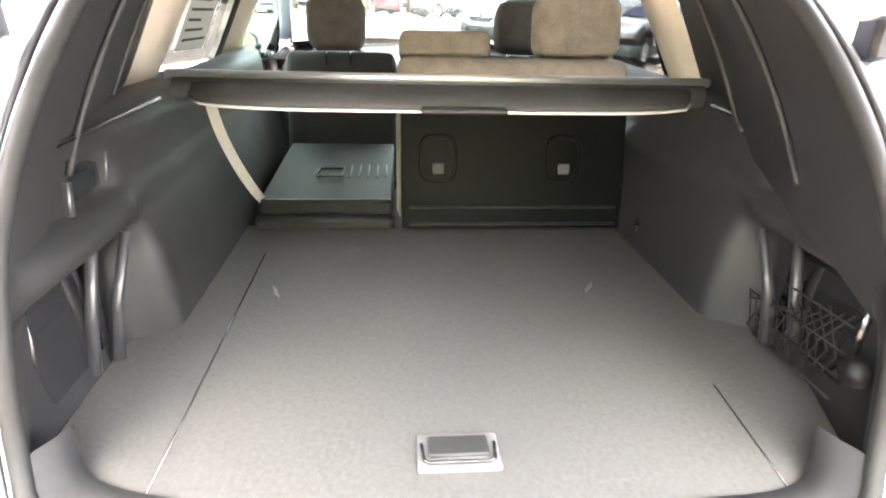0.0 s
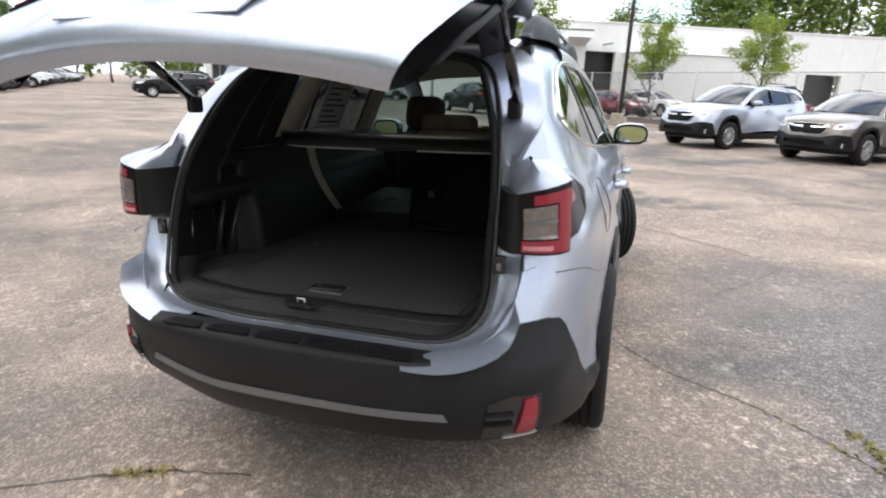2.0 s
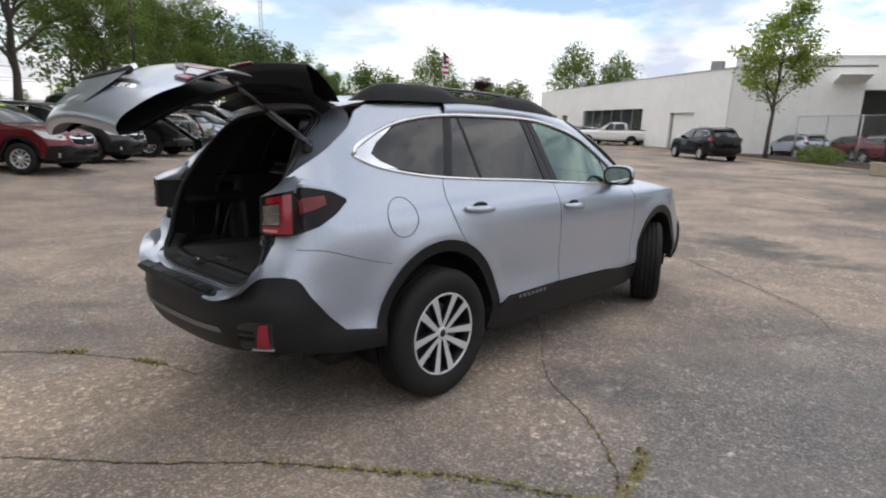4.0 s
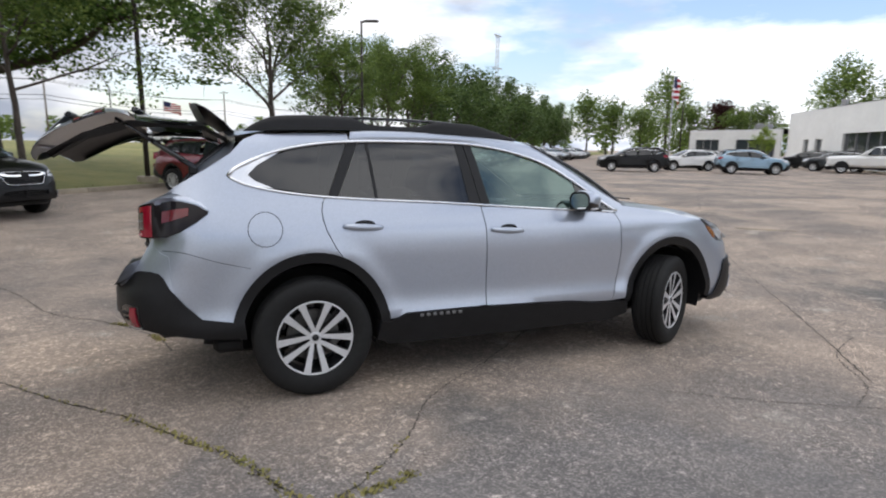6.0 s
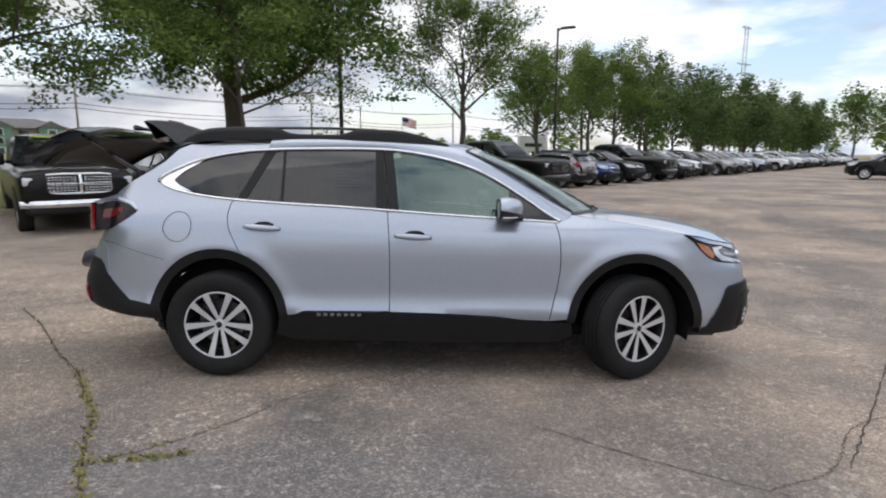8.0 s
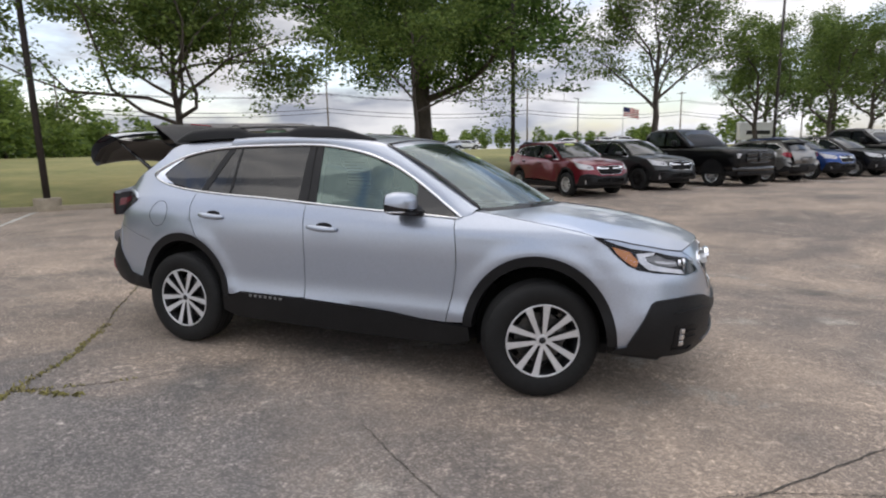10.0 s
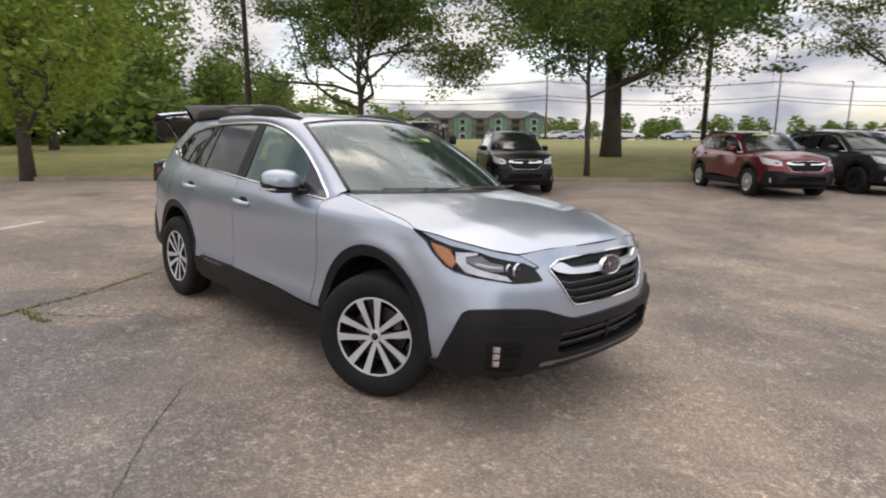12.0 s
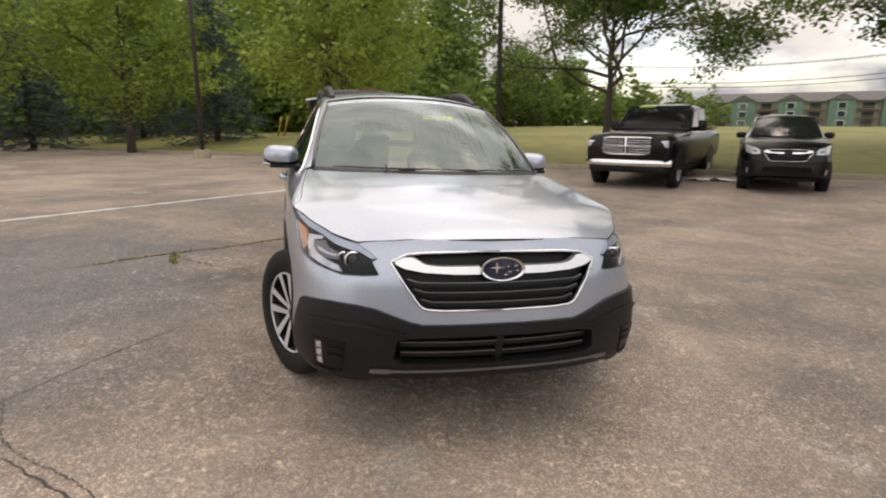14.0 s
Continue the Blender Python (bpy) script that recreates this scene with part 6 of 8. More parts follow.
bm = bmesh.new()
lv = [0]
step = 0.5
while lv[-1] < 4500:
    lv.append(lv[-1] + step)
    if lv[-1] > 18:
        step *= 1.35
axis = [-v for v in lv[:0:-1]] + lv
rows = [[(x + 1.3, y, ground_z(x + 1.3, y)) for x in axis] for y in axis]
loft(bm, rows)
tagged(part("ground", bm, ASPHALT), "weathered brown-grey asphalt car park with stains", "car park", "", "structure")


def sheet(name, u0, u1, n0, n1, dz, material, label, cat, du=2.0, wav=0.0):
    bm = bmesh.new()
    us = np.arange(u0, u1 + du, du)
    ns = np.linspace(n0, n1, max(2, int(abs(n1 - n0) / du) + 1))
    rows = []
    for n in ns:
        row = []
        for u in us:
            p = LU * u + LN * n
            row.append((p.x, p.y, (lawn_z(p.x, p.y) if wav else 0.10 + dz) + wav * noise.noise(Vector((u * 0.05, n * 0.05, 0))) * min(1.0, abs(n - n1) / 6)))
        rows.append(row)
    loft(bm, rows)
    return tagged(part(name, bm, material), label, cat, "", "structure")


sheet("lawn", -160, 240, -260, -12.75, 0.11, GRASSGROUND, "mown sunlit lawn beyond the kerb", "grass", 2.5, 0.12)
sheet("mulch_bed", 11, 60, 18.4, 24.0, 0.10, MULCH, "dark bark mulch bed along the kerb", "planting bed", 2.0)
for n, u0, u1 in ((-12.6, -70, 75), (18.3, 10.8, 60)):
    k = 0
    for u in np.arange(u0, u1, 3.0):
        bm = bmesh.new()
        box(bm, (0, 0, 0.03), (2.985, 0.17, 0.20), 0.02, None, 2)
        kb = part("kerb_stone", bm, CONCRETE)
        kb.matrix_world = stand(lot(u + 1.5, n), 46)
        tagged(kb, "weathered tan concrete kerb stone", "kerb", "kerb stones", "")


def ribbon(name, pts, width, material, label, cat, dz=0.005, jag=0.0, n=60, kind="", seed=1):
    """A strip that lies on the ground along points."""
    rnd = random.Random(seed)
    c = spline(pts, n)
    bm = bmesh.new()
    rows = []
    for i, (x, y) in enumerate(c):
        d = c[min(i + 1, n - 1)] - c[max(i - 1, 0)]
        d = d / max(1e-6, np.hypot(*d))
        off = rnd.uniform(-jag, jag)
        w = width * (0.5 + (rnd.uniform(-0.3, 0.35) if jag else 0))
        a, b = (x - d[1] * (w + off), y + d[0] * (w + off)), (x + d[1] * (w - off), y - d[0] * (w - off))
        rows.append([(a[0], a[1], ground_z(*a) + dz), (b[0], b[1], ground_z(*b) + dz)])
    loft(bm, rows)
    return tagged(part(name, bm, material), label, cat, "", kind or "structure")


def weeds(pts, count, spread, seed):
    rnd = random.Random(seed)
    c = spline(pts, 50)
    bm = bmesh.new()
    for k in range(count):
        x, y = c[rnd.randrange(50)]
        x, y = x + rnd.gauss(0, spread), y + rnd.gauss(0, spread)
        z = ground_z(x, y)
        a = rnd.uniform(0, 6.28)
        h, w, l = rnd.uniform(0.006, 0.020), rnd.uniform(0.003, 0.007), rnd.uniform(0.008, 0.028)
        d = Vector((math.cos(a), math.sin(a), 0))
        s = Vector((-d.y, d.x, 0)) * w
        p = Vector((x, y, z))
        v = [bm.verts.new(q) for q in (p - s, p + s, p + d * l * 0.5 + s + Vector((0, 0, h)), p + d * l + Vector((0, 0, h * 0.7)))]
        bm.faces.new(v)
    return tagged(part("weeds", bm, WEED), "low yellow-green weeds in the asphalt cracks", "weeds", "", "stuff")


CR = [[(-4.9, 5.8), (-3.8, 4.8), (-2.5, 3.1), (-1.9, 1.9), (-1.3, 1.28), (-0.94, 0.7), (-0.82, 0.31)],
      [(-2.6, 0.9), (-2.0, 0.3), (-1.4, -0.4), (-1.0, -0.8), (-0.7, -1.2), (-0.47, -1.5), (-0.3, -1.85), (-0.1, -2.2), (0.2, -2.6), (0.7, -3.3)],
      [(2.2, 0.1), (1.28, -0.67), (0.9, -0.93), (0.59, -1.19), (0.3, -1.6), (0.02, -1.87), (-0.12, -1.96)],
      [(1.98, -1.59), (2.4, -1.91), (2.8, -2.16), (3.3, -2.5), (4.0, -3.4)], [(2.9, -2.2), (3.3, -2.02), (3.76, -1.56), (4.4, -1.3)],
      [(9.9, 4.3), (10.5, 3.4), (12.5, 1.6), (16, -0.9)], [(9.0, 4.2), (9.8, 5.0), (14.9, 9.8), (24, 17)], [(8.9, 4.0), (7.0, 2.0), (4.7, -0.6), (3.4, -2.0)]]
for i, pts in enumerate(CR):
    ribbon("asphalt_crack", pts, (0.009, 0.008, 0.006, 0.005, 0.005, 0.010, 0.010, 0.008, 0.005)[i], CRACK, "open crack in the asphalt", "crack", 0.004, 0.008, 160, "", i)
weeds(CR[1][3:9], 420, 0.016, 3)
weeds([(-0.2, -2.0), (0.1, -1.95), (0.25, -1.9)], 150, 0.018, 8)
weeds(CR[1][0:4], 60, 0.008, 4)
weeds(CR[2][4:], 30, 0.008, 5)
weeds([(-1.3, 1.28), (-1.17, 1.16)], 90, 0.016, 6)
weeds([(-0.98, 0.8), (-0.9, 0.6)], 80, 0.014, 7)
weeds(CR[5][0:2], 110, 0.02, 9)
p1, p2 = LU * -4.6 + LN * 4.5, LU * -4.55 + LN * -3.4
ribbon("parking_line", [(p1.x, p1.y), ((p1.x + p2.x) / 2, (p1.y + p2.y) / 2), (p2.x, p2.y)], 0.10, LINEPAINT, "worn white parking bay line", "road marking", 0.004, 0.004, 60)
p1, p2 = LU * -4.3 + LN * -7.4, LU * -4.3 + LN * -12.2
ribbon("parking_line", [(p1.x, p1.y), ((p1.x + p2.x) / 2, (p1.y + p2.y) / 2), (p2.x, p2.y)], 0.10, LINEPAINT, "worn white parking bay line", "road marking", 0.004, 0.004, 40)
for u in (14.6, 17.6, 20.4, 23.0):
    p1, p2 = LU * u + LN * -6.9, LU * u + LN * -8.4
    ribbon("parking_line", [(p1.x, p1.y), ((p1.x + p2.x) / 2, (p1.y + p2.y) / 2), (p2.x, p2.y)], 0.10, LINEPAINT, "worn white parking bay line", "road marking", 0.004, 0.004, 20)
p1, p2 = LU * 2.0 + LN * 9.7, LU * 26 + LN * 9.5
ribbon("asphalt_joint", [(p1.x, p1.y), ((p1.x + p2.x) / 2, (p1.y + p2.y) / 2), (p2.x, p2.y)], 0.03, CRACK, "straight paving joint across the lot", "joint", 0.004, 0.01, 120)
# drain grate
dr = thing("drain_grate", stand((8.9, 4.0, ground_z(8.9, 4.0) + 0.006), 44), "rusty iron drain grate in the asphalt", "drain")
bm = bmesh.new()
box(bm, (0, 0, 0), (0.62, 0.42, 0.012), 0.004)
part("frame", bm, STEEL, dr)
for k in range(9):
    bm = bmesh.new()
    box(bm, (-0.24 + 0.06 * k, 0, 0.008), (0.03, 0.34, 0.012), 0.003)
    part("bar", bm, CRACK, dr)


# ---- other vehicles ----
def simple_wheel(parent, x, y, r=0.345, rim_mat=SATIN):
    w = new("wheel")
    w.parent = parent
    w.matrix_basis = Matrix.Translation((x, y, r)) @ (Matrix.Identity(4) if y < 0 else Matrix.Rotation(math.pi, 4, "Z"))
    if "tyre_low" not in bpy.data.meshes:
        bm = bmesh.new()
        lathe(bm, [(0.215, -0.09), (0.25, -0.108), (0.32, -0.108), (0.345, -0.09), (0.347, 0.09), (0.32, 0.105), (0.215, 0.09)], 28)
        o = part("tyre", bm, RUBBER)
        o.data.name = "tyre_low"
        bm2 = bmesh.new()
        lathe(bm2, [(0.222, -0.088), (0.215, -0.097), (0.20, -0.090), (0.195, -0.05)], 22)
        for k in range(10):
            a = 2 * math.pi * k / 10
            box(bm2, (0.115 * math.cos(a), -0.075, 0.115 * math.sin(a)), (0.19, 0.03, 0.036), 0, Matrix.Rotation(-a, 4, "Y"))
        lathe(bm2, [(0.0, -0.095), (0.045, -0.093), (0.06, -0.07)], 16)
        lathe(bm2, [(0.0, -0.03), (0.20, -0.03)], 24, mi=1)
        o2 = part("rim", bm2, [SATIN, DARKALLOY])
        o2.data.name = "rim_low"
        bpy.data.objects.remove(o)
        bpy.data.objects.remove(o2)
    k = r / 0.345
    for nm, me in (("tyre", "tyre_low"), ("rim", "rim_low")):
        o = new(nm, bpy.data.meshes[me])
        o.parent = w
        o.scale = (k, k, k)
        if nm == "rim" and rim_mat is not SATIN:
            o.material_slots[0].link = "OBJECT"
            o.material_slots[0].material = rim_mat
    return w


def gather(test):
    """One mesh out of those parts of the wagon that pass the test, with the tailgate shut."""
    bm = bmesh.new()
    back = HINGE.inverted()
    for o in CAR.children_recursive:
        if o.type != "MESH" or not test(o):
            continue
        m, q, in_gate = Matrix.Identity(4), o, False
        while q is not None and q is not CAR:
            in_gate |= q is GATE
            m = q.matrix_parent_inverse @ q.matrix_basis @ m
            q = q.parent
        if in_gate:
            m = back @ m
        n0 = len(bm.verts)
        bm.from_mesh(o.data)
        bm.verts.ensure_lookup_table()
        bmesh.ops.transform(bm, matrix=m, verts=bm.verts[n0:])
    for f in bm.faces:
        f.material_index = 0
    return bm


def made_of(*mats):
    names = {m.name for m in mats}
    return lambda o: o.data.materials and o.data.materials[0].name in names and not any(w in o.name for w in ("spoke", "hub", "rim", "wheel_nut", "brake_disc", "wheel_back", "tyre", "side_lining", "pillar_lining", "floor", "seat", "back_cover", "dash", "steering", "anchor", "load_cover", "cover", "striker", "mirror_glass", "gate_lining", "pocket", "hook", "net", "badge", "strut", "bump_stop", "sill_trim", "bonnet", "inner_shell"))


def as_mesh(name, bm, m, flat_deg=0.0):
    if flat_deg:
        bmesh.ops.dissolve_limit(bm, angle_limit=radians(flat_deg), verts=bm.verts[:], edges=bm.edges[:], delimit=set())
        bmesh.ops.triangulate(bm, faces=[f for f in bm.faces if len(f.verts) > 4])
    me = bpy.data.meshes.new(name)
    for f in bm.faces:
        f.smooth = True
    bm.to_mesh(me)
    bm.free()
    me.materials.append(m)
    return me


W_BODY = as_mesh("wagon_body", gather(made_of(SILVER)), SILVER, 9.0)
bm = bmesh.new()
loft(bm, [[hood_point(i, k / 8) for k in range(-8, 9)] for i in (0, 4, 8, 12, 16, 20, 23, 26, 28, 29)])
bmesh.ops.reverse_faces(bm, faces=bm.faces[:])
W_HOOD = as_mesh("wagon_bonnet", bm, SILVER)
W_CLAD = as_mesh("wagon_cladding", gather(made_of(CLAD, GLOSSBLACK, DARKALLOY, LAMPBLACK)), CLAD, 30.0)
def side_of(o):
    return 1 if sum(v.co.y for v in o.data.vertices) > 0 else -1


def base_name(o):
    return o.name.split(".")[0]


W_PARTS = []
for o in CAR.children_recursive:
    if o.type == "MESH" and o.data.materials and o.data.materials[0].name in (TINT.name, CLEAR.name, SIDEGLASS.name):
        W_PARTS.append((base_name(o) if base_name(o) != "gate_window" else "rear_window", as_mesh("wagon_" + base_name(o), gather(lambda q: q is o), TINT), "glass"))
for s_ in (-1, 1):
    W_PARTS.append(("headlamp", as_mesh("wagon_headlamp", gather(lambda q: base_name(q) in ("headlamp", "bracket_light", "upper_trim") and side_of(q) == s_), WHITELENS, 5.0), None))
    W_PARTS.append(("fog_lamp", as_mesh("wagon_fog_lamp", gather(lambda q: base_name(q) == "fog_lamp" and side_of(q) == s_), WHITELENS), None))
    W_PARTS.append(("tail_lamp", as_mesh("wagon_tail_lamp", gather(lambda q: base_name(q) in ("lower_arm", "upper_arm", "corner_bar", "tail_lamp") and side_of(q) == s_), REDLENS), None))
    W_PARTS.append(("window_trim", as_mesh("wagon_window_trim", gather(lambda q: base_name(q) == "window_trim" and side_of(q) == s_), CHROME, 10.0), None))
W_PARTS.append(("grille_frame", as_mesh("wagon_grille_frame", gather(lambda q: base_name(q) in ("grille_frame", "grille_wing")), CHROME), None))
DARKGLASS = mat("dark_car_glass", (0.015, 0.018, 0.020), 0.06, 0, coat=0.6)
bm = bmesh.new()
box(bm, (0.85, 0, 0.62), (3.2, 1.45, 0.70), 0.1)
box(bm, (0.7, 0, 1.15), (1.9, 1.15, 0.35), 0.15)
W_CORE = as_mesh("wagon_core", bm, GLOSSBLACK)
RED = paint("red_paint", (0.15, 0.007, 0.017), 0.5)
BLACKP = mat("black_paint", (0.003, 0.003, 0.0035), 0.3, 0.0, 0.06, 900, coat=0.25, spec=0.2)
CHARCOAL = paint("charcoal_paint", (0.024, 0.026, 0.027), 0.4)
BLUEP = paint("blue_paint", (0.015, 0.055, 0.22))
ICEBLUE = paint("pale_blue_paint", (0.22, 0.32, 0.40))
WHITEP = paint("white_paint", (0.72, 0.72, 0.71), 0.0)
BRONZE = paint("bronze_paint", (0.17, 0.15, 0.13))
GREYP = paint("grey_paint", (0.22, 0.21, 0.20))


def parked_wagon(paint_m, u, n, turn, label, group, sx=1.0, sy=1.0, sz=1.0, tall=0.0, rim=SATIN, place=None, tag=False):
    p = place or lot(u, n)
    root = thing("parked_suv", stand(p, turn), label, "car", group)
    for nm, me, m in (("body", W_BODY, paint_m), ("bonnet", W_HOOD, paint_m), ("cladding", W_CLAD, None), ("cabin", W_CORE, None), *[(nm, me, DARKGLASS if k else None) for nm, me, k in W_PARTS]):
        o = new(nm, me)
        o.parent = root
        o.matrix_basis = Matrix.Translation((-FX * sx, 0, tall)) @ Matrix.Diagonal((sx, sy, sz, 1))
        if m is not None:
            o.material_slots[0].link = "OBJECT"
            o.material_slots[0].material = m
    r = 0.345 * (1 + 0.5 * (sz - 1))
    for x in (0.0, -FX * sx):
        for y in (-0.79 * sy, 0.79 * sy):
            simple_wheel(root, x, y, r, rim)
    if tag:
        bm = bmesh.new()
        box(bm, (-0.80 * sx, -0.22, 1.50 * sz), (0.03, 0.34, 0.05), 0.005, Matrix.Rotation(radians(-60), 4, "Y"))
        part("windscreen_strip", bm, YELLOWTAG, root)
    return root


def rounded_rows(sta, n=28, power=4.0):
    """Cross-sections along x: (x, half width, low, high)."""
    rows = []
    for x, w, z0, z1 in sta:
        row = []
        for a in np.linspace(0, 2 * math.pi, n, endpoint=False):
            c, s = math.cos(a), math.sin(a)
            k = (abs(c) ** power + abs(s) ** power) ** (-1 / power)
            row.append((x, w * k * c, (z0 + z1) / 2 + (z1 - z0) / 2 * k * s))
        rows.append(row)
    return rows


def pickup(paint_m, u, n, turn, label, group, bright=CHROME, place=None, tag=False):
    """A crew-cab pickup: bonnet, cab, bed, grille, bumpers, wheels. Front axle at the origin, nose to +x."""
    root = thing("pickup_truck", stand(place or lot(u, n), turn), label, "truck", group)
    if "pickup_body" not in bpy.data.meshes:
        bm = bmesh.new()
        r = loft(bm, rounded_rows([(0.92, 0.80, 0.62, 1.06), (0.90, 0.90, 0.52, 1.16), (0.78, 0.96, 0.48, 1.22), (0.3, 0.99, 0.47, 1.26), (-0.9, 1.0, 0.45, 1.31), (-1.2, 1.0, 0.42, 1.32), (-3.2, 1.0, 0.42, 1.33), (-3.3, 1.0, 0.45, 1.36), (-4.85, 0.99, 0.5, 1.36), (-4.95, 0.95, 0.55, 1.33)], 32, 6.0), True)
        bm.faces.new(r[0][::-1])
        bm.faces.new(r[-1])
        r = loft(bm, rounded_rows([(-1.0, 0.92, 1.26, 1.36), (-1.35, 0.89, 1.26, 1.64), (-1.75, 0.84, 1.26, 1.90), (-2.2, 0.82, 1.26, 1.97), (-2.9, 0.81, 1.26, 1.97), (-3.15, 0.82, 1.26, 1.88), (-3.3, 0.86, 1.26, 1.40)], 28, 5.0), True)
        bm.faces.new(r[0][::-1])
        bm.faces.new(r[-1])
        as_mesh("pickup_body", bm, BLACKP)
        bm = bmesh.new()
        for s in (-1, 1):
            for x0, x1, y0, y1 in ((-1.38, -2.12, 0.80, 0.79), (-2.2, -2.98, 0.79, 0.79)):
                vs = [bm.verts.new(p) for p in ((x0, s * 0.905, 1.36), (x1, s * 0.905, 1.36), (x1 + 0.03, s * 0.842, 1.86), (x0 - 0.38 if x0 > -1.5 else x0, s * 0.842, 1.86))]
                bm.faces.new(vs)
        vs = [bm.verts.new(p) for p in ((-1.01, -0.86, 1.365), (-1.01, 0.86, 1.365), (-1.74, 0.76, 1.915), (-1.74, -0.76, 1.915))]
        bm.faces.new(vs)
        vs = [bm.verts.new(p) for p in ((-3.315, -0.66, 1.42), (-3.315, 0.66, 1.42), (-3.17, 0.62, 1.86), (-3.17, -0.62, 1.86))]
        bm.faces.new(vs)
        for k, f in enumerate(bm.faces[:]):
            b2 = bmesh.new()
            b2.faces.new([b2.verts.new(v.co) for v in f.verts])
            as_mesh("pickup_glass_%d" % k, b2, DARKGLASS)
        bm.free()
        bm = bmesh.new()
        ring = [(0.60 * math.copysign(abs(math.cos(t)) ** 0.4, math.cos(t)) * (1 + 0.08 * math.sin(t)), 0.955 + 0.185 * math.copysign(abs(math.sin(t)) ** 0.5, math.sin(t))) for t in np.linspace(0, 2 * math.pi, 41)]
        sweep(bm, [(0.955 - 0.10 * abs(y / 0.6) ** 3, y, z) for y, z in ring], 0.026, 8, False)
        sweep(bm, [(0.965, 0, 0.78), (0.985, 0, 0.95), (0.965, 0, 1.13)], 0.03, 8)
        sweep(bm, [(0.90, -0.60, 0.955), (0.975, 0, 0.955), (0.90, 0.60, 0.955)], 0.014, 8)
        as_mesh("pickup_grille_frame", bm, CHROME)
        bm = bmesh.new()
        for sy in (-1, 1):
            for sz in (0, 1):
                box(bm, (0.962, sy * 0.30, 0.87 + 0.165 * sz), (0.02, 0.52, 0.125), 0.015, None, 2)
        as_mesh("pickup_grille_mesh", bm, GLOSSBLACK)
        bm = bmesh.new()
        for sy in (-1, 1):
            for k in range(8):
                for j in range(6):
                    box(bm, (0.974, sy * (0.085 + 0.06 * k), 0.825 + 0.05 * j), (0.006, 0.04, 0.016), 0.0)
        as_mesh("pickup_grille_studs", bm, CHROME)
        bm = bmesh.new()
        loft(bm, [[(0.98 - 0.22 * (y / 0.98) ** 4 + dx, y, z) for y in np.linspace(-0.98, 0.98, 17)] for dx, z in ((-0.02, 0.50), (0.04, 0.515), (0.05, 0.57), (0.04, 0.63), (-0.02, 0.655))])
        as_mesh("pickup_bumper", bm, CHROME)
        bm = bmesh.new()
        box(bm, (0.845, 0.79, 1.0), (0.14, 0.24, 0.16), 0.03, None, 2)
        as_mesh("pickup_lamp", bm, WHITELENS)
        bm = bmesh.new()
        box(bm, (-1.55, 1.10, 1.42), (0.12, 0.20, 0.26), 0.05, None, 3)
        box(bm, (-1.55, 0.98, 1.36), (0.08, 0.20, 0.05), 0.01)
        as_mesh("pickup_mirror", bm, BLACKP)
        bm = bmesh.new()
        box(bm, (-1.9, 0, 0.50), (5.4, 1.75, 0.30), 0.05)
        box(bm, (0.86, 0, 0.44), (0.12, 1.7, 0.14), 0.03)
        for x in (0.0, -3.6):
            for s in (-1, 1):
                loft(bm, [[(x + 0.47 * math.cos(t), s * y, 0.42 + 0.49 * math.sin(t)) for t in np.linspace(0, math.pi, 16)] for y in (1.005, 0.70)])
                bm.faces.new([bm.verts.new((x + 0.46 * math.cos(t), s * 1.004, 0.42 + 0.48 * math.sin(t))) for t in np.linspace(0, math.pi, 16)])
        as_mesh("pickup_underside", bm, CLAD)
        bm = bmesh.new()
        box(bm, (-4.1, 0, 1.37), (1.6, 1.8, 0.03), 0.01)
        as_mesh("pickup_bed_cover", bm, CLAD)
    for nm, me, m in (("body", "pickup_body", paint_m), *[("window", "pickup_glass_%d" % k, None) for k in range(6)], ("grille_frame", "pickup_grille_frame", bright), ("grille_mesh", "pickup_grille_mesh", None), ("grille_mesh_texture", "pickup_grille_studs", bright), ("bumper", "pickup_bumper", bright), ("underside", "pickup_underside", None), ("bed_cover", "pickup_bed_cover", None)):
        o = new(nm, bpy.data.meshes[me])
        o.parent = root
        if m is not None:
            o.material_slots[0].link = "OBJECT"
            o.material_slots[0].material = m
        if me == "pickup_grille_studs":
            o["kind"] = "stuff"
    for s in (1, -1):
        for nm, me in (("headlamp", "pickup_lamp"), ("door_mirror", "pickup_mirror")):
            o = new(nm, bpy.data.meshes[me])
            o.parent = root
            o.scale = (1, s, 1)
        for x in (0.0, -3.6):
            simple_wheel(root, x, -s * 0.87, 0.40, SATIN)
    if tag:
        bm = bmesh.new()
        box(bm, (-1.66, -0.30, 1.90), (0.03, 0.40, 0.05), 0.005, Matrix.Rotation(radians(-55), 4, "Y"))
        part("windscreen_strip", bm, YELLOWTAG, root)
    return root


HEAD = -44.0
pickup(BLACKP, 1.0, -9.4, HEAD - 6, "black crew-cab pickup with chrome grille and bumper", "vehicles along the lawn", tag=True)
parked_wagon(BLACKP, 4.05, -9.9, HEAD + 2, "black compact suv with chrome-framed grille", "vehicles along the lawn", 0.95, 0.97, 1.045)
parked_wagon(RED, 10.4, -8.3, HEAD - 2, "dark red wagon with black roof rails", "vehicles along the lawn", tag=True)
parked_wagon(CHARCOAL, 13.2, -8.4, HEAD, "dark green-grey wagon with black wheels", "vehicles along the lawn", rim=DARKALLOY)
pickup(BLACKP, 16.3, -8.2, HEAD, "black crew-cab pickup with black grille", "vehicles along the lawn", bright=GLOSSBLACK)
parked_wagon(GREYP, 19.2, -11.0, HEAD + 180, "grey hatchback showing its tail", "vehicles along the lawn", 0.92, 0.96, 0.93)
parked_wagon(BLUEP, 21.8, -8.6, HEAD, "bright blue compact suv", "vehicles along the lawn", 0.93, 0.97, 1.0)
